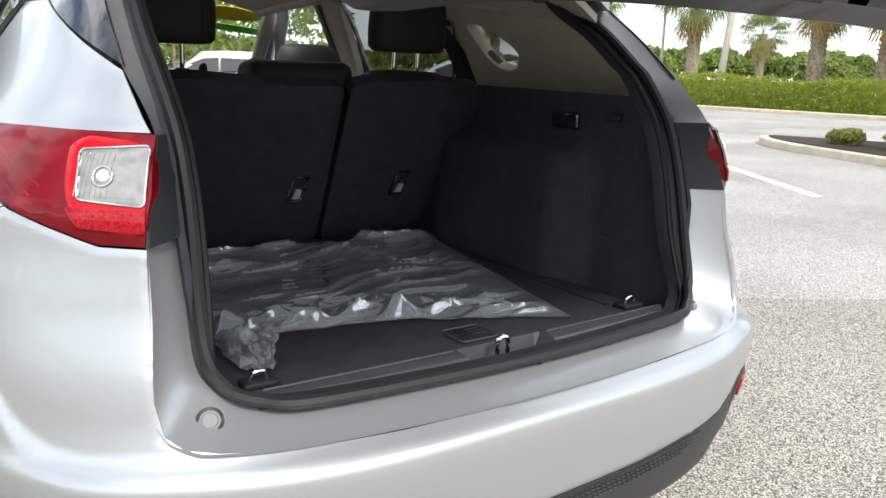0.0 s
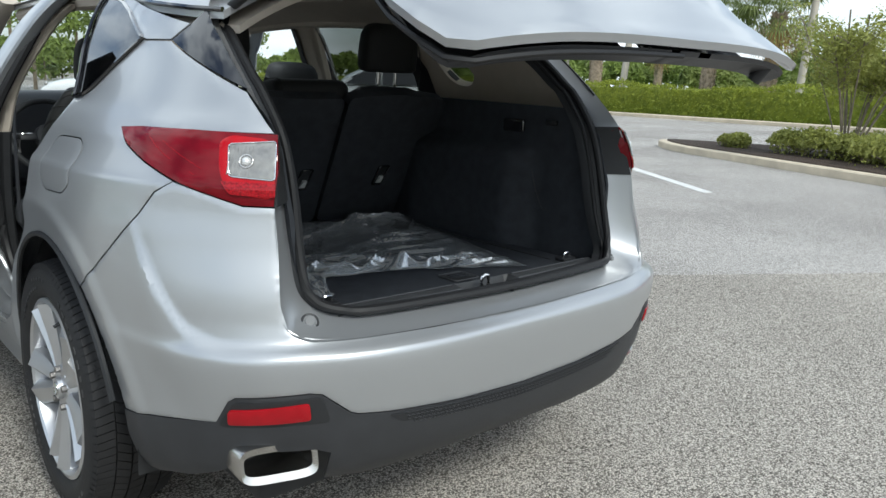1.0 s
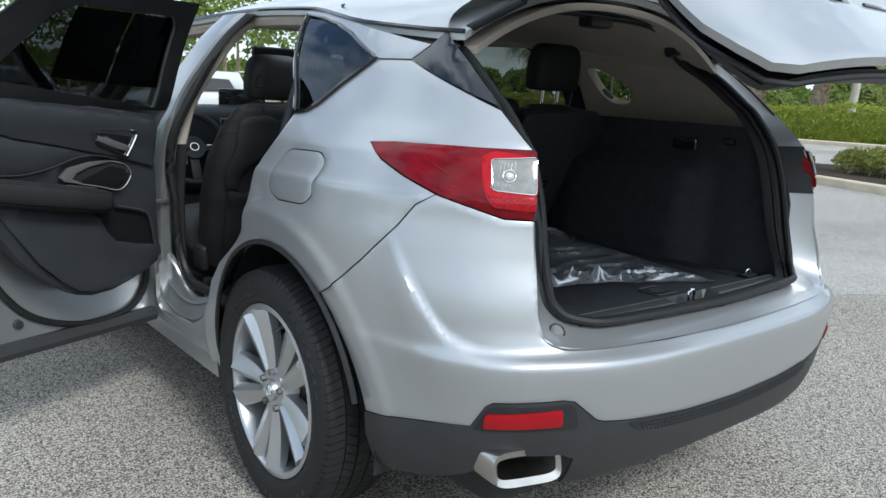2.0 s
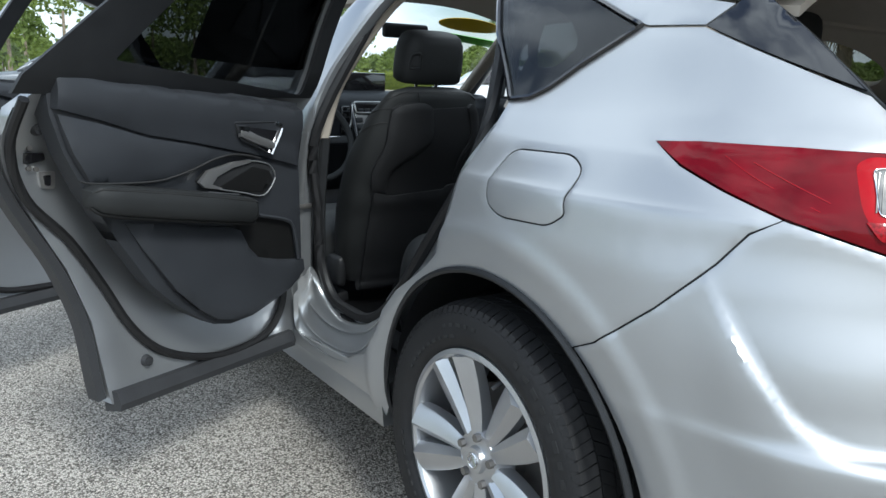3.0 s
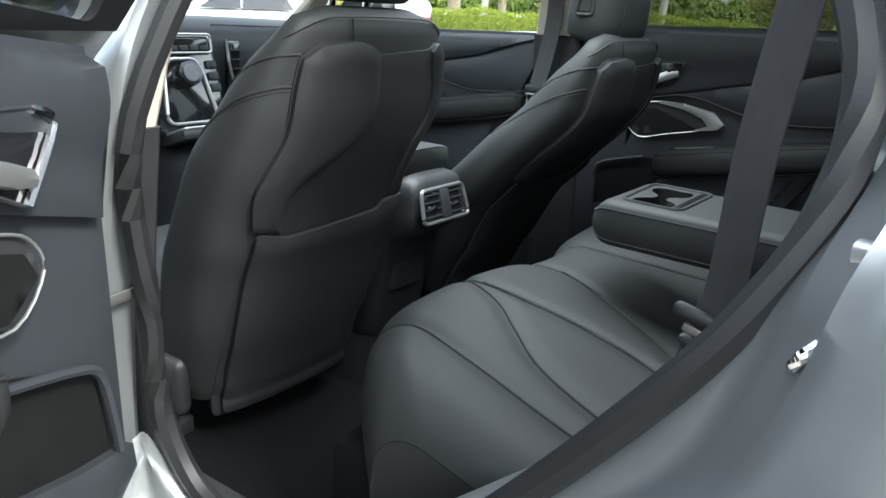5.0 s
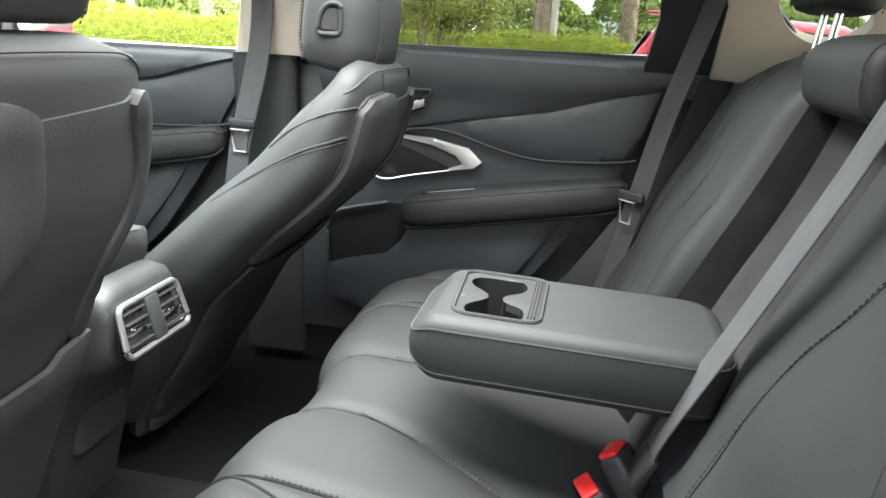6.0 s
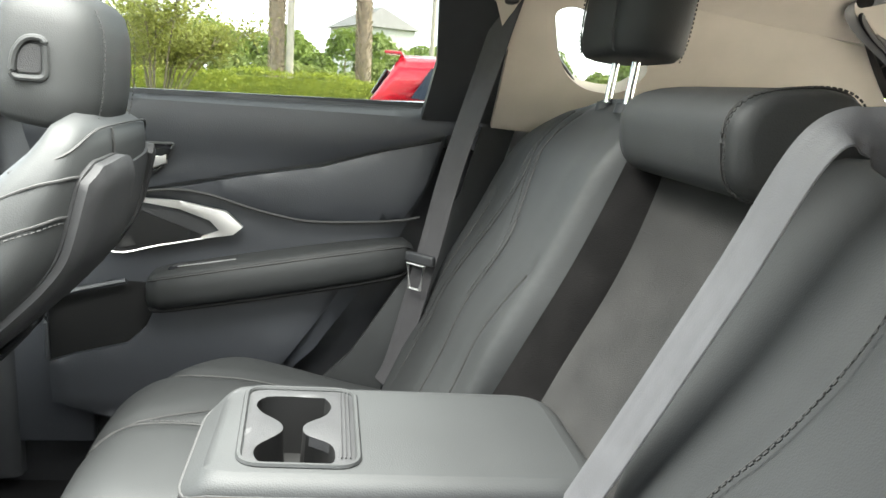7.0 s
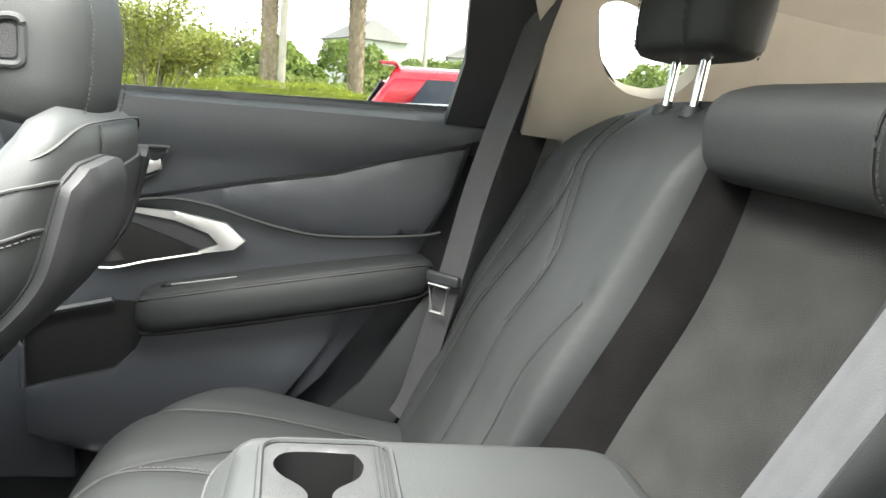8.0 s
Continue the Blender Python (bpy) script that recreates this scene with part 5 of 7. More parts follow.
part("stack_panel", moved(rbox((0, .02, -.01), (.26, .06, .29), .02, 3), stk_m), GLOSSB, dash, "gloss black control panel")
part("control_ring", moved(tube([(x, -.014, z) for x, z in rounded([(-.045, .058), (.045, .058), (.064, .015), (.088, -.125), (-.088, -.125), (-.064, .015)], .03, 5)], .0055, 8, True), stk_m), SATIN, dash, "satin silver ring")
part("selector_knob", moved(cyl((0, -.010, .010), (0, -.050, .010), .037, .034, 28), stk_m), GLOSSB, dash)
part("knob_face", moved(cyl((0, -.0505, .010), (0, -.053, .010), .025, .023, 24), stk_m), STOP, dash, "pale knob face")
part("control_frame", moved(tube([(x, -.014, z) for x, z in rounded([(-.118, .128), (.118, .128), (.112, .075), (-.112, .075)], .012, 4)], .0038, 6, True), stk_m), SATIN, dash)
for k in range(6):
    part("control_button", moved(rbox((-.0875 + .035 * k, -.014, .088), (.030, .010, .016), .003), stk_m), BLACKP, dash)
for sx in (-1, 1):
    for k in range(3):
        part("control_button", moved(rbox((sx * .100, -.012, .040 - .034 * k), (.034, .010, .024), .003), stk_m), BLACKP, dash)
    part("side_vent", rbox((sx * .185 + .01, 2.086, 1.015), (.050, .030, .135), .010, 3), GLOSSB, dash)
    part("vent_trim", tube(spline([(sx * .152 + .01, 2.070, 1.088), (sx * .158 + .01, 2.066, 1.02), (sx * .178 + .01, 2.068, .945)], 6), .0045, 6), SATIN, dash)
    for k in range(4):
        part("vent_slat", rbox((sx * .187 + .01, 2.070, .972 + .028 * k), (.044, .012, .004), .001, 1), BLACKP, dash)
part("stack_tray", moved(rbox((0, -.03, -.165), (.20, .12, .03), .01), stk_m), BLACKP, dash)
part("tray_frame", moved(tube([(x, y, -.148) for x, y in rounded([(-.095, .02), (.095, .02), (.085, -.085), (-.085, -.085)], .015, 4)], .004, 6, True), stk_m), SATIN, dash)
sw = Matrix.Translation((-.385, 1.98, .93)) @ Matrix.Rotation(radians(68), 4, "X")
wh = part("steering_wheel", moved(tube([Vector((.185 * math.cos(t * .1309), .185 * math.sin(t * .1309), 0)) for t in range(48)], .016, 10, True), sw), LEATHER, car, "black leather steering wheel")
part("wheel_hub", moved(join(cyl((0, 0, -.03), (0, 0, .02), .07, .06, 24), rbox((.10, 0, -.005), (.14, .04, .02), .008), rbox((-.10, 0, -.005), (.14, .04, .02), .008), rbox((0, -.10, -.005), (.05, .14, .02), .008)), sw), BLACKP, wh)
part("wheel_badge", moved(tube([Vector((.022 * math.cos(t * .3142), .020 * math.sin(t * .3142), .024)) for t in range(20)], .003, 6, True), sw), CHROME, wh)
part("wheel_trim", moved(join(rbox((.10, .012, .008), (.05, .006, .004), .001), rbox((-.10, .012, .008), (.05, .006, .004), .001)), sw), CHROME, wh)
mir = part("rear_view_mirror", rbox((0, 1.83, 1.43), (.24, .03, .065), .015, 3), BLACKP, car, "black rear-view mirror")

# belts
def belt(pts, w=.047, parent=None, name="seat_belt", n=10, label="", mat_=None, face=(-.3, .9, .3)):
    p = spline(pts, n)
    rows = []
    up = Vector(face).normalized()
    for i, q in enumerate(p):
        t = (p[min(i + 1, len(p) - 1)] - p[max(0, i - 1)]).normalized()
        s = t.cross(up).normalized()
        nrm = s.cross(t)
        rows.append([q + s * (w * .5 * k) + nrm * (.0012 * h + (.0007 if abs(k) in (.35, .62) and h > 0 else 0)) for k, h in ((-1, 0), (-.96, 1), (-.62, 1), (-.5, 1), (-.35, 1), (0, 1), (.35, 1), (.5, 1), (.62, 1), (.96, 1), (1, 0), (.96, -1), (0, -1), (-.96, -1))])
    return part(name, loft(rows), mat_ or BELT, parent or car, label, 40)


cb = belt([(-.268, .145, 1.200), (-.256, .190, 1.222), (-.246, .224, 1.208), (-.222, .262, 1.10), (-.186, .318, .945), (-.152, .373, .80), (-.143, .386, .755)], label="grey woven centre seat belt", face=(-.12, .88, .42), mat_=BELTG)
part("belt_tongue", rbox((-.140, .392, .735), (.058, .014, .05), .005, 2, Matrix.Rotation(.4, 4, "X")), BLACKP, cb)
for s in (-1, 1):
    bx, by = (.0, .0) if s > 0 else (.036, -.066)
    sb = belt([(s * .535, .243, 1.53), (s * .578, .258, 1.45), (s * .612, .274, 1.378), (s * (.634 - bx * .3), .297 + by * .3, 1.28), (s * (.645 - bx * .7), .348 + by * .7, 1.086), (s * (.640 - bx), .38 + by, .936), (s * (.640 - bx), .392 + by, .881), (s * (.645 - bx), .43 + by, .711), (s * (.65 - bx), .45 + by, .66)], .048, label="dark grey woven seat belt", face=(-.75, .6, .2) if s > 0 else (-.95, .30, .15))
    if s > 0:
        part("belt_tongue_cover", rbox((.627, .398, .918), (.068, .014, .020), .005, 3, Matrix.Rotation(.75, 4, "Z")), BLACKP, sb)
        part("belt_tongue", tube([(.620 + k * .73, .406 + k * .68, z) for k, z in ((-.020, .908), (.020, .908), (.013, .862), (-.013, .862))], .0035, 8, True), SATIN, sb, "steel belt tongue")
    else:
        lean = Matrix.Rotation(radians(14), 4, "X")
        part("belt_tongue_cover", rbox((-.616, .322, .893), (.016, .082, .017), .007, 3, lean), BLACKP, sb, "black cover of the belt tongue")
        part("belt_tongue", rbox((-.617, .320, .876), (.006, .060, .010), .002, 2, lean), STEEL, sb, "dull steel belt tongue")
        for k in range(2):
            part("tongue_grip", rbox((-.614, .322 - .003 * k, .862 - .013 * k), (.018, .062, .010), .004, 2, lean), BLACKP, sb)
    part("belt_guide", rbox((s * .608, .276, 1.39), (.075, .022, .02), .006), BLACKP, sb)
    fb = belt([(s * .52, 1.165, 1.52), (s * .567, 1.19, 1.45), (s * .618, 1.215, 1.36), (s * .672, 1.235, 1.25), (s * .69, 1.255, 1.13), (s * .69, 1.30, .92), (s * .69, 1.33, .62)], .052, label="grey woven seat belt", face=(-s, 0, 0), mat_=BELTG)
    part("belt_tongue", tube([(s * .68, 1.292 + k, z) for k, z in ((-.022, .972), (.022, .972), (.016, .922), (-.016, .922))], .005, 8, True), SATIN, fb, "steel belt tongue")
    part("belt_tongue_cover", rbox((s * .682, 1.288, .988), (.014, .066, .022), .006, 3), BLACKP, fb)
for x, y, z, rz in ((-.118, .445, .672, .35), (-.112, .418, .722, -.35)):
    m = Matrix.Translation((x, y, z)) @ Matrix.Rotation(rz, 4, "Z") @ Matrix.Rotation(radians(-35), 4, "X")
    bk = part("belt_buckle", moved(rbox((0, 0, -.02), (.052, .03, .065), .008, 3), m), BLACKP, car, "belt buckle with red button")
    part("buckle_button", moved(rbox((0, .002, .014), (.043, .024, .008), .004, 3), m), BUCKLE, bk, "red release button")

# pillars and side trims of the rear cabin
for s in (-1, 1):
    f = (lambda q: q) if s < 0 else flip
    off = -.055
    fx = 0.0 if s > 0 else -.09
    poly = [(.265 + fx, 1.20), (.16, 1.195), (-.62, 1.185), (-.56, 1.235), (-.40, 1.40), (.0, 1.47), (.40, 1.53), (.45 + fx, 1.53), (.30 + fx, 1.42), (.262 + fx, 1.34)]
    win = side_poly(rounded([(.195, 1.415), (.170, 1.345), (.145, 1.304), (.105, 1.280), (.05, 1.274), (.015, 1.285), (-.012, 1.318), (.0, 1.345), (.06, 1.388), (.12, 1.414), (.165, 1.426)], .02, 3))
    part("rear_pillar_trim", patch(f(side_poly(poly)), skin, .03, .012, off, holes=[f(win)]), BEIGE, car, "beige rear pillar trim", 60)
    ws_ = [skin(u, z)[0] - skin(u, z)[1] * .03 for u, z in resample(win, .02)]
    we = [skin(u, z)[0] + skin(u, z)[1] * off for u, z in resample(win, .02)]
    part("window_reveal", loft([[Vector((-s * abs(v.x) * -1 if s > 0 else -abs(v.x), v.y, v.z)) for v in r] + [] for r in (we, ws_)], caps=False), BEIGE, car)
    low = [(.36, .70), (.30, .80), (.22, .95), (.17, 1.09), (.15, 1.20), (-.62, 1.187), (-.70, 1.10), (-.745, .95), (-.76, .72), (-.74, .69), (.30, .62)]

    def wall(a, b, s=s):
        x = .555 - .02 * smooth01((1.0 - b) / .3) + .05 * smooth01((a - .10) / .2)
        q = smooth01((a + .50) / .14) * smooth01((.45 - a) / .1) * smooth01((1.075 - b) / .05)
        x -= .075 * q
        if a < -.5:
            x += .02 * smooth01((-a - .5) / .2)
        return Vector((s * x, a, b))
    wf = with_normal(wall)
    wn2 = lambda a, b, s=s: (wf(a, b)[0], wf(a, b)[1] if wf(a, b)[1].x * s < 0 else -wf(a, b)[1])
    cw = part("cargo_side_trim", patch(low, wn2, .025, .012), CARGO, car, "black moulded cargo side trim", 60)
    part("trim_handle", rbox((s * .548, -.345, 1.118), (.014, .10, .045), .008, 3), GLOSSB, cw)
    part("trim_hook", rbox((s * .548, -.52, 1.135), (.02, .045, .02), .006), BLACKP, cw)
    part("trim_lid_seam", tube(spline([(s * .535, -.44, 1.02), (s * .535, -.465, .93), (s * .535, -.505, .85), (s * .538, -.535, .84)], 5), .0018, 5), BLACKP, cw)
    if s > 0:
        part("wheelhouse_trim", patch([(.20, 1.20), (.25, 1.02), (.34, .83), (.47, .60), (.60, .62), (.52, .70), (.40, .88), (.31, 1.03), (.27, 1.20)], lambda a, b, s=s: (Vector((s * (.70 + .05 * smooth01((b - .7) / .3)), a, b)), Vector((-s, .15, 0)).normalized()), .03, .02), LEATHER, car, "black side bolster beside the rear seat")

# cargo floor, sill and seat backs
fl = part("cargo_floor", rbox((0, -.20, .695), (.99, 1.06, .022), .006), CARGO, car, "dark carpeted cargo floor")
part("cargo_lid_seam", tube([(-.42, -.72, .7065), (-.42, .30, .7065)], .0022, 5), BLACKP, fl)
part("cargo_lid_seam", tube([(.42, -.66, .707), (.42, .30, .707)], .002, 5), THREAD, fl)
hd = part("floor_handle", rbox((.012, -.668, .708), (.085, .075, .007), .003, 2), BLACKP, fl, "black floor lid handle")
part("handle_rim", tube([(.012 + x, -.668 + y, .7105) for x, y in rounded([(-.046, -.040), (.046, -.040), (.046, .040), (-.046, .040)], .012, 4)], .0022, 6, True), SILL, fl)
for k in range(3):
    part("handle_slot", rbox((.012, -.65 - .014 * k, .7122), (.06, .005, .002), .0005, 1), GLOSSB, fl)
secs = []
for x in [-.50 + i * .0125 for i in range(81)]:
    b = .03 * (1 - (x / .55) ** 2)
    dip = .030 * smooth01((.105 - abs(x - .018)) / .012)
    secs.append([Vector((x, -.735 - b * .4, .690)), Vector((x, -.738 - b * .4, .718)), Vector((x, -.746 - b * .4, .721 - dip)), Vector((x, -.770 - b, .720 - dip)), Vector((x, -.776 - b, .716 - dip)), Vector((x, -.784 - b, .716 - dip)), Vector((x, -.790 - b, .721 - dip * .8)), Vector((x, -.812 - b, .720 - dip * .6)), Vector((x, -.822 - b, .700)), Vector((x, -.81 - b, .66)), Vector((x, -.735, .66))])
sp = part("cargo_sill", loft(secs), SILL, car, "grey plastic loading sill", 24)
part("sill_seam", rbox((.018, -.853, .7185), (.003, .06, .012), .001), BLACKP, sp)
for s in (-1, 1):
    x0, x1 = (-.47, -.10) if s < 0 else (.135, .47)
    part("sill_rib", tube([(x0 + (x1 - x0) * q / 8, -.7525 - .012 * (1 - ((x0 + (x1 - x0) * q / 8) / .55) ** 2), .7225) for q in range(9)], .0022, 6), SILL, sp)
stk = part("gate_striker", tube(spline([(-.012, -.79, .70), (-.012, -.79, .735), (0.0, -.79, .742), (.012, -.79, .735), (.012, -.79, .70)], 4), .005, 8), CHROME, car, "chrome latch striker")
for s in (-1, 1):
    tie = part("tie_down", rbox((s * .455, -.695, .712), (.06, .04, .012), .004), BLACKP, car)
    part("tie_loop", tube(spline([(s * .44, -.695, .716), (s * .445, -.70, .732), (s * .465, -.70, .732), (s * .47, -.695, .716)], 4), .003, 6), CHROME, tie)


def rear_face(x, z):
    return Vector((x, .31 - .6 * (z - .71) + .012 * math.cos(x * 3), z))


rfn = lambda a, b: (rear_face(a, b), Vector((0, -1, -.6)).normalized())
for poly, lx in (([(-.60, .70), (-.60, 1.02), (-.585, 1.10), (-.55, 1.185), (-.33, 1.20), (-.10, 1.185), (.095, 1.185), (.135, .70)], 0.02), ([(.15, .70), (.115, 1.185), (.16, 1.195), (.35, 1.205), (.55, 1.185), (.595, 1.13), (.60, 1.06), (.58, .70)], .366)):
    sbk = part("seat_back_panel", patch(rounded(poly, .025, 4), rfn, .04, .05, 0, rim=.02), CARGO, car, "black carpeted back of the rear seat", 60)
    o = rear_face(lx, .89)
    ln = Matrix.Translation(o) @ Matrix.Rotation(radians(31), 4, "X")
    part("latch_bezel", moved(tube([(x, -.004, z) for x, z in rounded([(-.024, -.045), (.020, -.045), (.030, .045), (-.018, .045)], .008, 3)], .004, 6, True), ln), GLOSSB, sbk)
    part("latch_recess", moved(rbox((.002, -.002, 0), (.040, .006, .082), .003), ln), BLACKP, sbk)
    part("latch_lever", moved(bm_of([(-.010, -.008, -.034), (.014, -.008, -.034), (.012, -.014, .0), (-.004, -.014, .0), (-.010, -.001, -.034), (.014, -.001, -.034), (.012, -.001, .0), (-.004, -.001, .0)], [(0, 1, 2, 3), (4, 7, 6, 5), (0, 4, 5, 1), (1, 5, 6, 2), (2, 6, 7, 3), (3, 7, 4, 0)]), ln), LEVER, sbk, "bright seat release lever")


# ---- the car: tailgate and doors ----
HINGE = Vector((0, -.34, 1.57))
GATE = Matrix.Translation(HINGE) @ Matrix.Rotation(radians(-44.0), 4, "X") @ Matrix.Translation(-HINGE)


def gate_part(name, bm, material, parent=None, label="", sharp=40):
    return part(name, moved(bm, GATE), material, parent or car, label, sharp)


gl = [ux(.30, .708), ux(.47, .711), ux(.565, .716), ux(.605, .740), ux(.622, .80), ux(.626, .88), ux(.622, .98), ux(.610, 1.06), ux(.598, 1.15), ux(.585, 1.185)]
recess = rounded([ux(.265, .905), ux(.225, 1.03), ux(-.225, 1.03), ux(-.265, .905)], .02)
gate = gate_part("tailgate", patch([ux(0, .706)] + gl + [ux(.30, 1.175), ux(0, 1.172), ux(-.30, 1.175)] + flip(gl), skin, .026, .022, .002, holes=[recess], rim=.012), PAINT, None, "raised silver tailgate with lamps and plate recess")
inner = [(u * 1.04 if abs(u) > .1 else u, z) for u, z in recess]
gate_part("plate_recess", loft([[skin(u, z)[0] + skin(u, z)[1] * .001 for u, z in recess], [skin(u * .93, z * .97 + .029)[0] - skin(u, z)[1] * .028 for u, z in recess]], caps=False), PAINT, gate)
gate_part("plate_pan", patch([(u * .95, z * .975 + .024) for u, z in recess], skin, .03, .004, -.026), PAINT, gate)
po, pn = skin(0, .955)
fp = rounded([(-.155, -.055), (.155, -.055), (.155, .055), (-.155, .055)], .01)
gate_part("plate_frame", tube([po + Vector((x, 0, z)) - pn * .012 for x, z in fp], .006, 8, True), CHROME, gate, "chrome number plate frame")
gate_part("plate", bm_of([po + Vector((x * .95, 0, z * .95)) - pn * .016 for x, z in fp], [tuple(range(len(fp)))]), SATIN, gate)
gate_part("plate_bar", rbox(po + Vector((0, .003, -.046)), (.20, .006, .010), .001), GLOSSB, gate)
gate_part("release_handle", rbox(po + Vector((0, .0, .092)), (.11, .03, .026), .008), GLOSSB, gate)
bo, bn = skin(0, 1.085)
gate_part("emblem", join(tube([bo + bn * .006 + Vector((.046 * math.cos(t * .2618), 0, .040 * math.sin(t * .2618))) for t in range(24)], .005, 6, True), tube([bo + bn * .006 + Vector((-.026, 0, -.028)), bo + bn * .006 + Vector((0, 0, .03)), bo + bn * .006 + Vector((.026, 0, -.028))], .005, 6), tube([bo + bn * .006 + Vector((-.014, 0, 0)), bo + bn * .006 + Vector((.014, 0, 0))], .004, 6)), CHROME, gate, "chrome oval emblem")
for f in ((lambda q: q), flip):
    lo = rounded([ux(.60, 1.135), ux(.606, 1.0), ux(.50, 1.02), ux(.40, 1.075), ux(.32, 1.128), ux(.34, 1.142)], .01)
    gl_ = gate_part("gate_lamp", patch(f(lo), skin, .016, .02, .006, rim=.008), BRED, gate, "red and clear gate lamp")
    wl_ = rounded([ux(.595, 1.085), ux(.60, 1.045), ux(.50, 1.05), ux(.42, 1.09), ux(.36, 1.118)], .008)
    gate_part("clear_lens", patch(f(wl_), skin, .012, .004, .008, rim=.003), WLENS, gate)
gside = [ux(.585, 1.19), ux(.582, 1.25), ux(.575, 1.33), ux(.56, 1.40), ux(.53, 1.455)]
gate_part("gate_glass", patch([ux(0, 1.176), ux(.30, 1.179)] + gside + [ux(.30, 1.478), ux(0, 1.482), ux(-.30, 1.478)] + flip(gside) + [ux(-.30, 1.179)], skin, .04, .006, .002), TINT, gate, "dark tinted rear window")
gfr = [ux(0, 1.185), ux(.30, 1.188)] + gside + [ux(.30, 1.478), ux(0, 1.482), ux(-.30, 1.478)] + flip(gside) + [ux(-.30, 1.188)]
gate_part("gate_frame", patch(gfr, skin, .03, .03, -.010, holes=[gap(gfr, .07)]), BLACKP, gate)
sp_r = []
for i in range(17):
    x = -.575 + 1.15 * i / 16
    e = 1 - (abs(x) / .575) ** 4
    yb, zt = -.60 * (.90 + .10 * e), 1.475 + .075 * e
    sp_r.append([Vector((x, -.36, zt + .022)), Vector((x, yb + .05, zt - .012)), Vector((x, yb, zt - .03)), Vector((x, yb + .01, zt - .045)), Vector((x, -.52, zt - .045)), Vector((x, -.40, zt - .02))])
gate_part("spoiler", loft(sp_r), PAINT, gate, "silver roof spoiler", 50)
gin = [ux(.28, .714), ux(.46, .718), ux(.55, .726), ux(.588, .752), ux(.603, .82), ux(.602, .98), ux(.57, 1.16)]
trim_hole = rounded([ux(.07, .765), ux(.06, .85), ux(-.06, .85), ux(-.07, .765)], .012)

def gate_inner(u, z):
    """The inner trim bulges away from the tailgate's skin towards its middle."""
    p, n = skin(u, z)
    k = smooth01((z - .715) / .05) * smooth01((1.17 - z) / .12) * smooth01((.66 - abs(u)) / .16)
    return p - n * (.030 + .055 * k), n


gt = gate_part("gate_trim", patch([ux(0, .712)] + gin + [ux(0, 1.16)] + flip(gin), gate_inner, .03, .012, 0, holes=[trim_hole], rim=0), CLAD, gate, "dark grey inner trim of the tailgate")
gate_part("latch_pan", patch(gap(trim_hole, -.006), skin, .03, .004, -.050), BLACKP, gate)
lo_, ln_ = skin(0, .79)
gate_part("gate_latch", rbox(lo_ - ln_ * .068, (.03, .03, .06), .006), GLOSSB, gate, "black latch")
for x in (.20, -.24):
    o, n = skin(*ux(x, .80))
    gate_part("pull_pocket", rbox(o - n * .092, (.12, .012, .06), .008), GLOSSB, gate)
o, n = skin(*ux(-.44, .735))
gate_part("gate_buffer", cyl(o - n * .04, o - n * .09, .02, .016), BLACKP, gate)
gate_part("gate_seal", tube([skin(u, z)[0] - skin(u, z)[1] * .04 for u, z in resample([ux(0, .712)] + gl, .03)], .006, 6), RUBBER, gate)
for s in (-1, 1):
    a, b = Vector((s * .555, -.33, 1.40)), GATE @ Vector((s * .56, -.70, 1.20))
    part("gas_strut", join(cyl(a, a.lerp(b, .55), .012, None, 12), cyl(a.lerp(b, .5), b, .006, None, 10)), BLACKP, car, "black power strut")
part("roof_latch_box", rbox((.0, -.36, 1.50), (.10, .06, .05), .01), BLACKP, car)
for s in (-1, 1):
    part("roof_bump", loft([sring((s * .47, -.335 + .02 * k, 1.455 - .012 * k), .035 - .006 * k, .03 - .006 * k, (1, 0, 0), (0, .3, 1), 16, 4) for k in range(3)]), BLACKP, car)


def door_skin_b(z):
    return .88 - half_w(z)


PAPER = mat("dark_paper", (0.012, 0.013, 0.013), 0.8, 0, 0.1, 6)


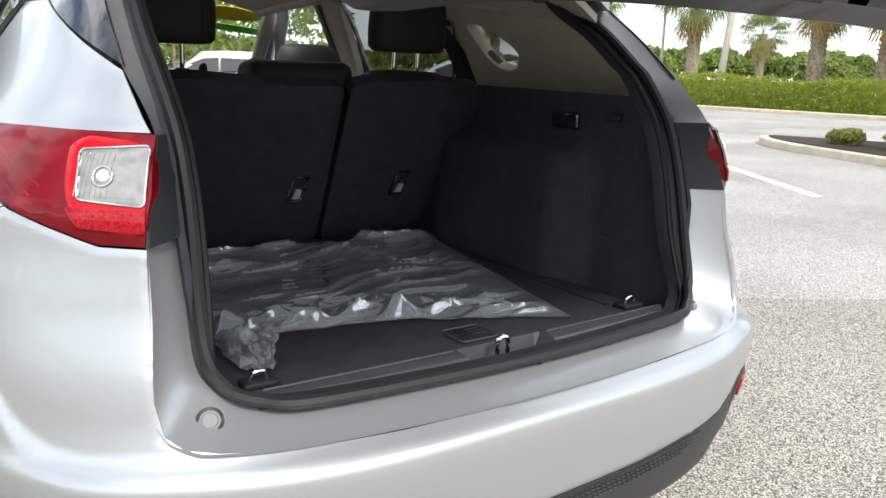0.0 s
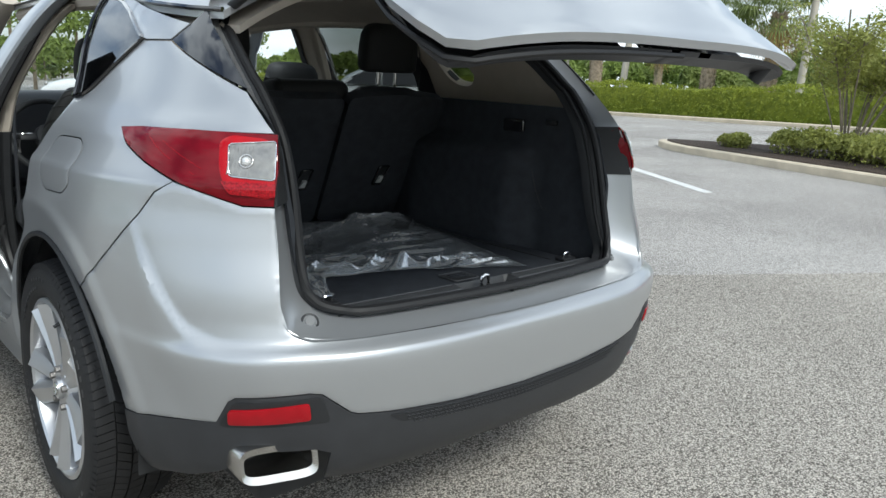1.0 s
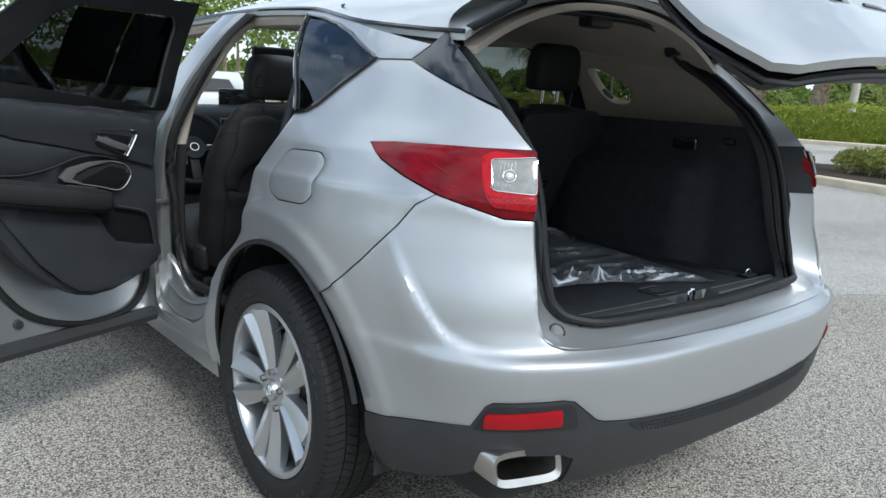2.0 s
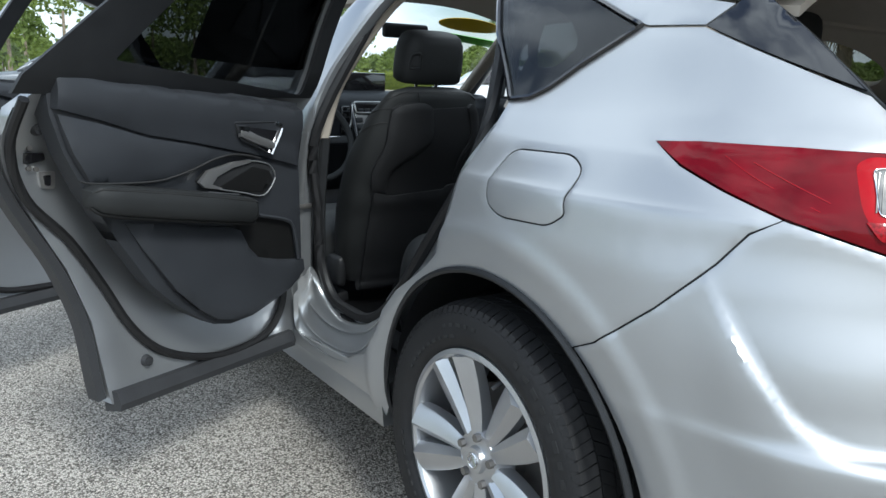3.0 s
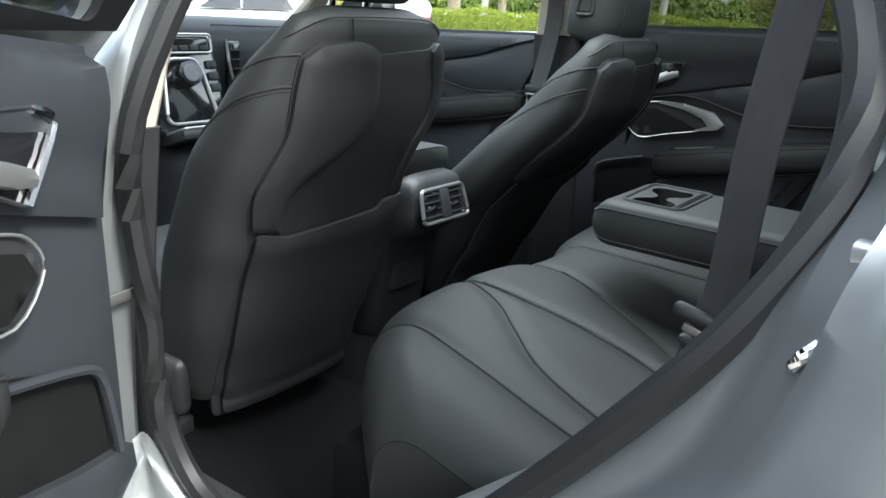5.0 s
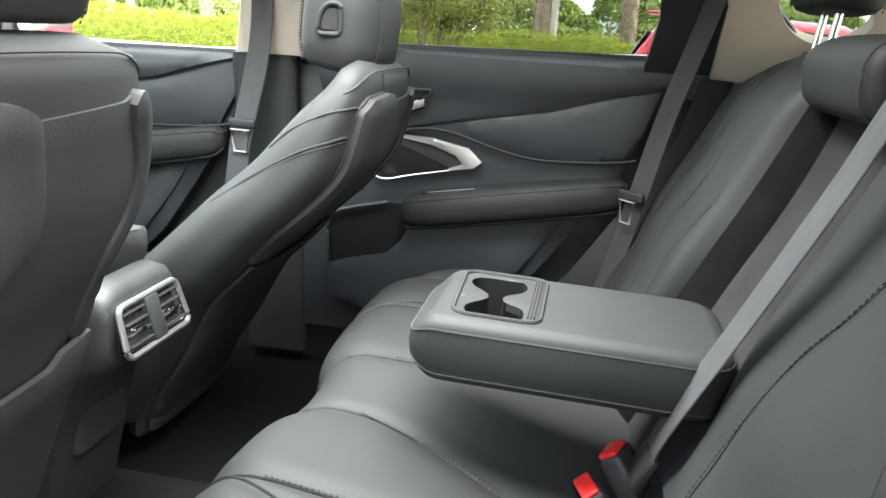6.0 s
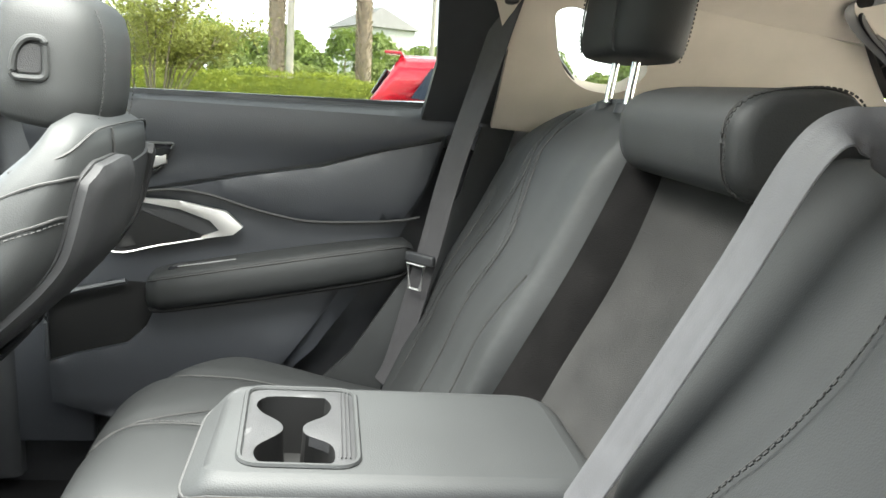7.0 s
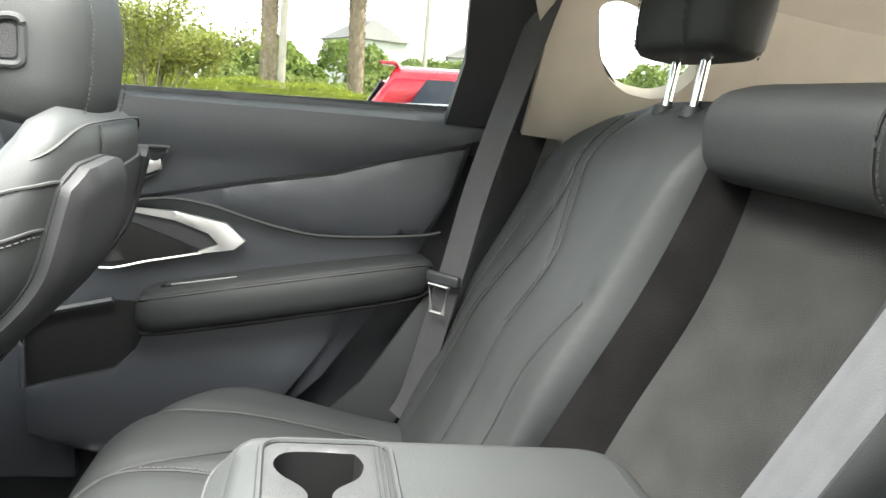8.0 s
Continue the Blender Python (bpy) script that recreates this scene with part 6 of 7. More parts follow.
def front_shell(plate, W, name, label, glass):
    """The front door's shell, window, seal and mirror."""
    out = [(0.0, 1.10), (.0, .34), (.05, .325), (1.03, .345), (1.07, .40), (1.09, .60), (1.10, .90), (1.09, 1.14), (1.05, 1.19), (.93, 1.46), (.80, 1.498), (.56, 1.45), (.20, 1.17)]
    win = rounded([(1.00, 1.175), (.20, 1.135), (.56, 1.425), (.80, 1.475), (.90, 1.45)], .02)
    root = part(name, plate(out, lambda a, z: door_skin_b(z) + .02, .05, .045, .012, holes=[win]), JAMB, car, label, 50)
    part("door_skin", plate(gap(out, .035), lambda a, z: door_skin_b(z) - .024, .05, .006, 0, holes=[win]), PAINT, root)
    part("window_frame", plate([(1.07, 1.15), (.95, 1.47), (.81, 1.51), (.55, 1.465), (.12, 1.12)], lambda a, z: door_skin_b(z) + .035, .05, .014, .006, holes=[gap(win, .004)]), BLACKP, root, "black inner window frame")
    part("door_glass", plate(gap(win, -.01), lambda a, z: door_skin_b(z) + .004, .1, .004), glass, root)
    seal = [(1.05, 1.10), (1.05, .80), (1.03, .58), (.98, .46), (.88, .405), (.5, .385), (.15, .39), (.07, .45), (.04, .65)]
    part("door_seal", tube(spline([W(a, door_skin_b(z) + .030, z) for a, z in seal], 6), .012, 8), RUBBER, root, "black rubber door seal")
    part("sill_cladding", loft([[W(a, b, z + .010 * a) for b, z in ((-.035, .31), (.03, .325), (.034, .345), (.02, .375), (-.04, .38))] for a in (.04, .4, .8, 1.03)]), CLAD, root, "dark plastic strip along the door's lower edge")
    m = part("door_mirror", loft([sring(W(.30, -.10 - .20 * k / 8, 1.155), d * .055, .078 * d, W(1, 0, 0) - W(0, 0, 0), (0, 0, 1), 20, 3) for k, d in enumerate((.5, .8, .94, 1, 1, 1, .97, .85, .6))]), PAINT, root, "silver door mirror")
    part("mirror_glass", loft([sring(W(.30 + q, -.20, 1.155), w, w * .78, W(0, 1, 0) - W(0, 0, 0), (0, 0, 1), 20, 3.5) for q, w in ((.054, .080), (.058, .078), (.060, .072))]), GLOSSB, m)
    return root


def build_door(hinge, angle, side, shift, top, left, name, label, drop=0.0, shell=True, glass=PANE, front=False):
    """A door about its hinge. side: -1 left. a runs back from the hinge, b inwards."""
    d = Vector((0, -1, 0))
    inn = Vector((-side, 0, 0))
    rot = Matrix.Rotation(radians(angle), 3, "Z")
    d, inn = rot @ d, rot @ inn
    H = Vector(hinge)

    def W(a, b, z):
        return Vector((H.x, H.y, 0)) + d * a + inn * b + Vector((0, 0, z))
    S = lambda pts: [(a - shift if a > .15 else a - shift * (a / .15), z) for a, z in pts]

    def plate(pts, b, step=.03, thick=.02, rim=.0, holes=(), swell=0.0, rnd=.0):
        pts = rounded(pts, rnd) if rnd else pts
    
        def fn(a, z):
            bb = b(a, z) if callable(b) else b
            return W(a, bb, z), inn
        return patch(pts, fn, step, thick, 0, holes=holes, rim=rim)
    root = None
    if front:
        root = front_shell(plate, W, name, label, glass)
    elif shell:
        out = [(0.0, 1.16), (.0, .34), (.05, .325), (.725, .350), (.735, .45), (.752, .583), (.804, .734), (.876, .865), (.935, .98), (.962, 1.06), (.958, 1.14), (.915, 1.185), (.64, 1.475), (.55, 1.498), (.12, 1.502), (.085, 1.44)]
        win = [(.775, 1.245), (.075, 1.160), (.125, 1.45), (.16, 1.485), (.54, 1.485), (.61, 1.455)]
        root = part(name, plate(out, lambda a, z: door_skin_b(z) + .02, .04, .045, .012, holes=[rounded(win, .02)]), JAMB, car, label, 50)
        part("door_skin", plate(gap(out, .035), lambda a, z: door_skin_b(z) - .024, .04, .006, 0, holes=[rounded(win, .02)]), PAINT, root)
        fm = gap(rounded(win, .02), -.02)
        part("window_frame", plate(gap([(.985, 1.168), (.978, 1.215), (.70, 1.512), (.57, 1.532), (.10, 1.535), (.07, 1.45), (.02, 1.15)], .004), lambda a, z: door_skin_b(z) + .035, .04, .014, .006, holes=[gap(rounded(win, .02), .004)]), BLACKP, root, "black inner window frame")
        part("door_glass", plate(gap(rounded(win, .02), -.01), lambda a, z: door_skin_b(z) + .004, .08, .004), glass, root)
        for sh in ([(.070, 1.238), (.305, 1.246), (.302, 1.478), (.118, 1.478)], [(.316, 1.248), (.525, 1.262), (.520, 1.476), (.314, 1.478)]):
            part("paper_sheet", plate(sh, lambda a, z: door_skin_b(z) - .004, .06, .0015), PAPER, root, "dark sheet taped to the door glass")
        seal = [(.95, 1.16), (.945, 1.05), (.90, .925), (.80, .81), (.72, .68), (.655, .558), (.58, .47), (.49, .418), (.38, .385), (.28, .378), (.17, .39), (.10, .43), (.06, .50), (.04, .65)]
        part("door_seal", tube(spline([W(a, door_skin_b(z) + .030, z) for a, z in seal], 5), .012, 8), RUBBER, root, "black rubber door seal")
        part("sill_cladding", loft([[W(a, b, z + .012 * a) for b, z in ((-.035, .31), (.03, .325), (.034, .345), (.02, .375), (-.04, .38))] for a in (.04, .3, .66, .72)]), CLAD, root, "dark plastic strip along the door's lower edge")
        edge = [(.735, .37), (.742, .45), (.757, .583), (.809, .734), (.881, .865), (.94, .98), (.968, 1.08)]
        part("arch_trim", loft([[W(a, door_skin_b(z) + b, z) for b in (-.035, .0, .012)] + [W(a + .022, door_skin_b(z) + b, z - .006) for b in (.008, -.035)] for a, z in [(v.x, v.y) for v in spline([(x, y, 0) for x, y in edge], 5)]]), CLAD, root)
        for a, z, r in ((.606, .437, .018), (.887, 1.089, .015)):
            part("door_buffer", join(cyl(W(a, door_skin_b(z) + .015, z), W(a, door_skin_b(z) + .034, z), r, r * .8, 16), cyl(W(a, door_skin_b(z) + .03, z), W(a, door_skin_b(z) + .038, z), r * .45, r * .4, 12)), CLAD, root)
        lt = part("door_latch", plate(rounded([(.905, 1.035), (.855, 1.03), (.85, 1.012), (.90, 1.005)], .006), lambda a, z: door_skin_b(z) + .028, .02, .01), GLOSSB, root)
        part("latch_cover", plate(rounded([(.867, .985), (.825, .985), (.825, .94), (.86, .945)], .008), lambda a, z: door_skin_b(z) + .028, .02, .008, holes=[]), SATIN, root)
        part("latch_hole", plate(rounded([(.856, .976), (.838, .976), (.838, .95), (.852, .952)], .004), lambda a, z: door_skin_b(z) + .031, .02, .006), GLOSSB, root)
        for a, z in ((.895, 1.045), (.888, .995), (.87, .992)):
            part("door_screw", cyl(W(a, door_skin_b(z) + .018, z), W(a, door_skin_b(z) + .027, z), .006, None, 10), STEEL, root)
    # trim panel
    base = [top[0]] + S([(.908, 1.184), (.905, 1.128), (.877, 1.038), (.829, .94), (.751, .815), (.662, .686), (.60, .625), (.524, .567), (.46, .527), (.397, .512), (.31, .515), (.228, .537), (.15, .562), (.098, .59), (.09, .63)]) + [(.10, .95), top[1]]
    tr = part("door_panel", plate(base, lambda a, z: .112, .03, .06, .012), DOORT, root or car, "black leather and plastic inner door panel", 50)
    par = root or tr
    pad = [(a, z - .002) for a, z in top] + S([(.122, .953), (.285, .996), (.40, 1.020), (.519, 1.046), (.666, 1.073), (.792, 1.112), (.90, 1.14)])

    def pad_b(a, z):
        k = (a - top[1][0]) / (top[0][0] - top[1][0])
        t = top[1][1] + (top[0][1] - top[1][1]) * k - z
        return .130 + .012 * math.sin(min(1, max(0, t / .12)) * math.pi) - .035 * smooth01(1 - t / .02)
    part("belt_pad", plate([pad[0], pad[1]] + pad[2:], pad_b, .02, .03, .010), DOORT, par, "", 50)
    mid = S([(.895, 1.128), (.792, 1.104), (.666, 1.065), (.519, 1.038), (.40, 1.012), (.295, .990)]) + S([(.35, .997), (.4, 1.003), (.46, .997), (.522, .980), (.58, .966), (.645, .957), (.74, .960), (.826, .966), (.868, 1.04)])
    part("door_insert", plate(mid, lambda a, z: .128 + .008 * math.sin(max(0, min(1, (z - .95) / .15)) * math.pi), .02, .03, .010), DOORT, par, "", 50)
    part("insert_piping", tube(spline([W(a, .134, z) for a, z in S([(.86, .976), (.826, .968), (.74, .960), (.645, .957), (.58, .966), (.522, .980), (.46, .998), (.4, 1.006), (.35, 1.002), (.29, .988)])], 4), .003, 6), THREAD, par)
    hb = S([(.392, 1.094), (.232, 1.090), (.207, 1.071), (.253, .996), (.315, 1.027), (.365, 1.044)])
    part("handle_recess", plate(hb, .1385, .02, .01, .003, rnd=.008), GLOSSB, par)
    bez = rounded(hb, .008)
    part("handle_bezel", tube([W(a, .141, z) for a, z in bez], .0026, 6, True), BLACKP, par)
    part("bezel_bright", tube(spline([W(a, .142, z) for a, z in S([(.235, 1.088), (.208, 1.071), (.253, .998)])], 4), .005, 6), CHROME, par, "chrome handle bezel")
    part("door_handle", loft([[W(a, b, z + e) for b, e in ((.139, -h), (.150, -h * .8), (.153, 0), (.150, h * .9), (.139, h))] for a, z, h in [(q[0][0], q[0][1], q[1]) for q in [(S([(x, y)])[0], hh) for x, y, hh in ((.378, 1.068, .013), (.35, 1.058, .015), (.31, 1.042, .014), (.27, 1.030, .013), (.248, 1.024, .010))]]]), SATIN, par, "satin silver door handle")
    part("lock_tab", plate(S([(.386, 1.084), (.345, 1.082), (.35, 1.062), (.38, 1.064)]), .152, .02, .014, .002), CHROME, par)
    spk = S([(.515, .942), (.482, .967), (.365, .985), (.29, .978), (.248, .963), (.231, .926), (.278, .880), (.484, .921)])
    part("speaker_surround", plate(spk, .130, .02, .02, .004, rnd=.01), SHELLP, par, "dark grey speaker surround")
    part("speaker_cover", plate(S([(.446, .919), (.318, .966), (.256, .950), (.240, .922), (.282, .889), (.440, .914)]), .1345, .02, .006, .002, rnd=.004), BLACK_SHADE, par, "black speaker grille")
    w = S([(.518, .940), (.486, .969), (.40, .985), (.330, .987), (.330, .980), (.40, .970), (.456, .950), (.474, .931), (.440, .918), (.443, .914), (.50, .924)])
    part("speaker_trim", plate(w, .139, .012, .012, .003), SATIN, par, "satin silver speaker surround")
    part("speaker_edge", tube(spline([W(a, .133, z) for a, z in S([(.335, .984), (.29, .978), (.248, .963), (.231, .926), (.278, .880), (.36, .896), (.445, .914)])], 4), .0020, 6), SATIN, par)
    # armrest
    rings = []
    for a, z, hz, hb_ in ((.345, .848, .018, .035), (.352, .850, .030, .045), (.375, .853, .036, .055), (.50, .876, .038, .058), (.65, .903, .038, .055), (.78, .925, .036, .045), (.83, .934, .032, .038), (.848, .937, .018, .026)):
        a = S([(a, z)])[0][0]
        B = hb_ * 1.2
        rings.append([W(a, .130 + B * k, z - drop + hz * h) for k, h in ((-.3, 1.0), (.4, 1.03), (.80, .98), (.93, .90), (.965, .80), (.975, .74), (1.03, .60), (1.06, .15), (1.03, -.35), (.92, -.80), (.78, -.97), (.6, -1.0), (-.3, -1.0))])
    ar = part("door_armrest", loft(rings), LEATHER, par, "padded leather door armrest", 50)
    lip = [(r[3] + r[4]) / 2 for r in rings[2:-1]]
    part("armrest_seam", tube(spline([r[5] for r in rings[1:]], 4), .0018, 5), THREAD, ar)
    stitches(ar, spline(lip, 4), .006, .0009)
    low_edge = spline([r[10] + Vector((0, 0, -.004)) - inn * .004 for r in rings[1:]], 4)
    # near-black rod that draws the line of shade under the armrest
    part("armrest_shade_line", tube(low_edge, .004, 6), BLACK_SHADE, ar)
    sw_a = S([(.45, .955)])[0][0]
    turn = Matrix.Rotation(radians(angle), 4, "Z") @ Matrix.Rotation(radians(-10), 4, "X")
    part("switch_panel", rbox(W(sw_a - .005, .152, .900 - drop), (.024, .125, .010), .003, 2, turn), GLOSSB, par, "gloss black switch panel")
    part("switch_trim", rbox(W(sw_a + .005, .160, .907 - drop), (.004, .110, .003), .001, 1, turn), GUNM, par)
    part("window_switch", rbox(W(sw_a - .045, .152, .896 - drop), (.014, .026, .010), .003, 2, turn), BLACKP, par)
    # lower panel and map pocket
    pk = S([(.735, .860), (.60, .838), (.50, .815), (.40, .80), (.36, .785), (.335, .73), (.30, .695), (.20, .67), (.105, .655), (.10, .62), (.16, .575), (.228, .553), (.31, .532), (.397, .530), (.46, .545), (.52, .585), (.60, .66), (.69, .785)])
    part("map_pocket", plate(pk, lambda a, z: .122 + .014 * smooth01((.86 - z) / .18), .025, .05, .018), DOORT, par, "door map pocket", 50)
    # near-black sheet that paints the shade inside the door pocket
    part("pocket_shade", plate(S([(.40, .815), (.36, .785), (.33, .72), (.29, .69), (.13, .655), (.145, .775), (.27, .82)]), .116, .03, .005), BLACK_SHADE, par)
    part("pocket_edge", tube(spline([W(a, .13, z) for a, z in S([(.30, .823), (.19, .795), (.155, .772), (.14, .72), (.13, .66)])], 4), .006, 6), DOORT, par)
    return root or tr


build_door((-.88, 1.08), -66, -1, 0.0, [(.896, 1.235), (.105, 1.140)], True, "rear_door", "open silver rear door with black inner panel", glass=TINT)
stay = part("door_stay", rbox((-.880, 1.030, .803), (.115, .006, .015), .002, 2, Matrix.Rotation(.20, 4, "Z")), STEEL, car, "dark steel door stay")
part("stay_bolt", cyl((-.824, 1.056, .803), (-.824, 1.024, .803), .011, .009, 12), BLACKP, stay)
build_door((.88, 1.08), 0, 1, .17, [(.93, 1.205), (-.06, 1.185)], False, "rear_door_trim", "", drop=.035, shell=False)
build_door((-.87, 2.31), -62.5, -1, -.10, [(1.0, 1.185), (.105, 1.115)], True, "front_door", "open silver front door with black inner panel", glass=PANE, front=True)
build_door((.885, 2.31), 0, 1, -.10, [(1.03, 1.150), (.10, 1.135)], False, "front_door_trim", "", shell=False)
part("door_panel_end", rbox((.795, 1.13, .80), (.03, .22, .66), .01), DOORT, car)
part("door_inner_wall", rbox((.838, 1.35, .725), (.02, 2.15, .77), .004), BLACKP, car)
for s in (-1, 1):
    pt = part("centre_pillar_upper", strip([(s * .752, 1.235, 1.147), (s * .70, 1.20, 1.27), (s * .65, 1.165, 1.37), (s * .60, 1.13, 1.46), (s * .55, 1.10, 1.53)], .19, .06), BEIGE, car, "beige upper centre pillar trim") if s > 0 else None
part("centre_pillar_lower", strip([(.79, 1.24, .40), (.79, 1.25, .75), (.77, 1.262, 1.02), (.762, 1.265, 1.145)], .16, .05), BLACKP, car, "black lower centre pillar trim")
for s in (-1, 1):
    f = flip if s > 0 else (lambda q: q)
    if s > 0:
        fr_o = side_poly([(.40, 1.20), (.06, 1.20), (.10, 1.27), (.36, 1.52), (.52, 1.52), (.40, 1.44), (.385, 1.30)])
        part("window_frame_trim", patch(f(fr_o), skin, .03, .02, -.035), BLACKP, car, "black rear edge of the door window")
        mh = part("mirror_housing", loft([sring((s * (.93 + .28 * k / 8), 2.14, 1.170), d * .06, .092 * d, (0, 1, 0), (0, 0, 1), 24, 3) for k, d in enumerate((.55, .8, .94, 1, 1, 1, .97, .85, .6))]), BLACKP, car, "dark door mirror housing")
        part("mirror_glass", loft([sring((s * 1.075, y, 1.170), w, w * .66, (1, 0, 0), (0, 0, 1), 24, 3.5) for y, w in ((2.078, .118), (2.074, .116), (2.072, .110))]), CHROME, mh, "silvered mirror glass")


# ---- the plastic sheet in the load bay ----
FILM = bpy.data.materials.new("clear_film")
FILM.use_nodes = True
nt = FILM.node_tree
nt.nodes.remove(nt.nodes["Principled BSDF"])
tb, gb, df_, m1, m2 = (nt.nodes.new("ShaderNode" + k) for k in ("BsdfTransparent", "BsdfGlossy", "BsdfDiffuse", "MixShader", "MixShader"))
tb.inputs["Color"].default_value = (0.88, 0.90, 0.92, 1)
gb.inputs["Roughness"].default_value = 0.10
gb.inputs["Color"].default_value = (1, 1, 1, 1)
df_.inputs["Color"].default_value = (0.72, 0.76, 0.79, 1)
film_fac = grazing(nt, 0.26, 0.70, 2.0)
m1.inputs["Fac"].default_value = 0.36
for a, b in ((tb.outputs["BSDF"], m1.inputs[1]), (df_.outputs["BSDF"], m1.inputs[2]), (film_fac, m2.inputs["Fac"]), (m1.outputs["Shader"], m2.inputs[1]), (gb.outputs["BSDF"], m2.inputs[2]), (m2.outputs["Shader"], nt.nodes["Material Output"].inputs["Surface"])):
    nt.links.new(a, b)


def film_z(u, v, x, y):
    """Flat in the middle, ruched into sharp ridges along the near and far edges."""
    warp = noise.noise(Vector((x * 4, y * 5, 7.7)))
    fold = 1 - abs(noise.noise(Vector((x * 2.6 + warp * .5, y * 15 - x * 3 + warp * 1.6, 1.3))))
    crease = 1 - abs(noise.noise(Vector((x * 7 + warp, y * 34 - x * 6 + warp * 2, 4.1))))
    lump = 1 - abs(noise.noise(Vector((x * 9 + y * 4, y * 13 - x * 4, 2.6))))
    near = smooth01(1 - v / .34) * smooth01((1.02 - u) / .35)
    far = smooth01((v - .66) / .10) * (.75 + .25 * smooth01((u - .5) / .3))
    left = smooth01(1 - u / .14)
    e = max(near, far, left)
    rise = .012 * smooth01((v - .80) / .20)
    edge = smooth01(min(u * 1.2, v, (1 - u) * 1.2) / .07)
    tall = .030 * lump ** 5 * max(near, left) + .022 * fold ** 6 + .007 * crease ** 4
    return .7085 + .004 * (1 + warp) + edge * (.34 + .66 * e) * tall + .0030 * fold ** 3 + rise


sheet = []
for i in range(181):
    u = i / 180
    col = []
    for j in range(181):
        v = j / 180
        wob = .012 * noise.noise(Vector((v * 9, 2.2, u)))
        x0, x1 = -.46 + wob, .27 + .20 * v + wob
        x = x0 + (x1 - x0) * u
        y0 = -.475 - .22 * u * u + .02 * noise.noise(Vector((u * 8, 5.1, 0)))
        y1 = .19 + .02 * noise.noise(Vector((u * 7, 9.1, 0)))
        y = y0 + (y1 - y0) * v
        col.append(Vector((x, y, film_z(u, v, x, y))))
    sheet.append(col)
film = part("plastic_sheet", loft(sheet, closed=False), FILM, None, "", 40)
tagged(film, "crumpled clear plastic sheet lying on the cargo floor", "plastic sheet")
tail = []
for i in range(41):
    u = i / 40
    tail.append([Vector((-.465 + (.05 + .09 * (1 - j / 40)) * u + .012 * noise.noise(Vector((u * 5, j * .1, 2))), -.445 - .19 * j / 40 - .03 * u, .711 + .030 * math.sin(math.pi * u) * math.sin(math.pi * min(1, .1 + j / 40)) * noise.voronoi(Vector((u * 3.2, j * .09, 5)))[0][0] * 1.6 + .006 * (1 + noise.noise(Vector((u * 7, j * .15, 9)))))) for j in range(41)])
part("sheet_fold", loft(tail, closed=False), FILM, film, "bunched corner of the sheet", 40)

# ---- the ground ----
def asphalt(name, low, high, grain):
    """Speckled stone in a dark binder, worn paler in broad patches."""
    m = bpy.data.materials.new(name)
    m.use_nodes = True
    nt = m.node_tree
    b = nt.nodes["Principled BSDF"]
    tc = nt.nodes.new("ShaderNodeTexCoord")
    vo = nt.nodes.new("ShaderNodeTexVoronoi")
    vo.inputs["Scale"].default_value = grain
    big = nt.nodes.new("ShaderNodeTexNoise")
    big.inputs["Scale"].default_value = 0.35
    big.inputs["Detail"].default_value = 8
    stone = nt.nodes.new("ShaderNodeValToRGB")
    stone.color_ramp.elements[0].color = (*low, 1)
    stone.color_ramp.elements[1].color = (*high, 1)
    stone.color_ramp.elements[0].position, stone.color_ramp.elements[1].position = 0.05, 0.75
    binder = nt.nodes.new("ShaderNodeValToRGB")
    binder.color_ramp.elements[0].color = (1, 1, 1, 1)
    binder.color_ramp.elements[1].color = (0.38, 0.37, 0.36, 1)
    binder.color_ramp.elements[0].position, binder.color_ramp.elements[1].position = 0.42, 0.68
    wear = nt.nodes.new("ShaderNodeValToRGB")
    wear.color_ramp.elements[0].color = (0.80, 0.78, 0.76, 1)
    wear.color_ramp.elements[1].color = (1.12, 1.10, 1.08, 1)
    wear.color_ramp.elements[0].position, wear.color_ramp.elements[1].position = 0.35, 0.65
    sep = nt.nodes.new("ShaderNodeSeparateColor")
    mx1, mx2 = nt.nodes.new("ShaderNodeMix"), nt.nodes.new("ShaderNodeMix")
    for q in (mx1, mx2):
        q.data_type, q.blend_type = "RGBA", "MULTIPLY"
        q.inputs["Factor"].default_value = 1.0
    bp = nt.nodes.new("ShaderNodeBump")
    bp.inputs["Strength"].default_value = 0.8
    bp.inputs["Distance"].default_value = 0.006
    bp.invert = True
    for s_, d_ in ((tc.outputs["Object"], vo.inputs["Vector"]), (tc.outputs["Object"], big.inputs["Vector"]), (vo.outputs["Color"], sep.inputs["Color"]), (sep.outputs["Red"], stone.inputs["Fac"]), (vo.outputs["Distance"], binder.inputs["Fac"]), (big.outputs["Fac"], wear.inputs["Fac"]), (stone.outputs["Color"], mx1.inputs["A"]), (binder.outputs["Color"], mx1.inputs["B"]), (mx1.outputs["Result"], mx2.inputs["A"]), (wear.outputs["Color"], mx2.inputs["B"]), (mx2.outputs["Result"], b.inputs["Base Color"]), (vo.outputs["Distance"], bp.inputs["Height"]), (bp.outputs["Normal"], b.inputs["Normal"])):
        nt.links.new(s_, d_)
    b.inputs["Roughness"].default_value = 0.9
    b.inputs["Specular IOR Level"].default_value = 0.2
    return m


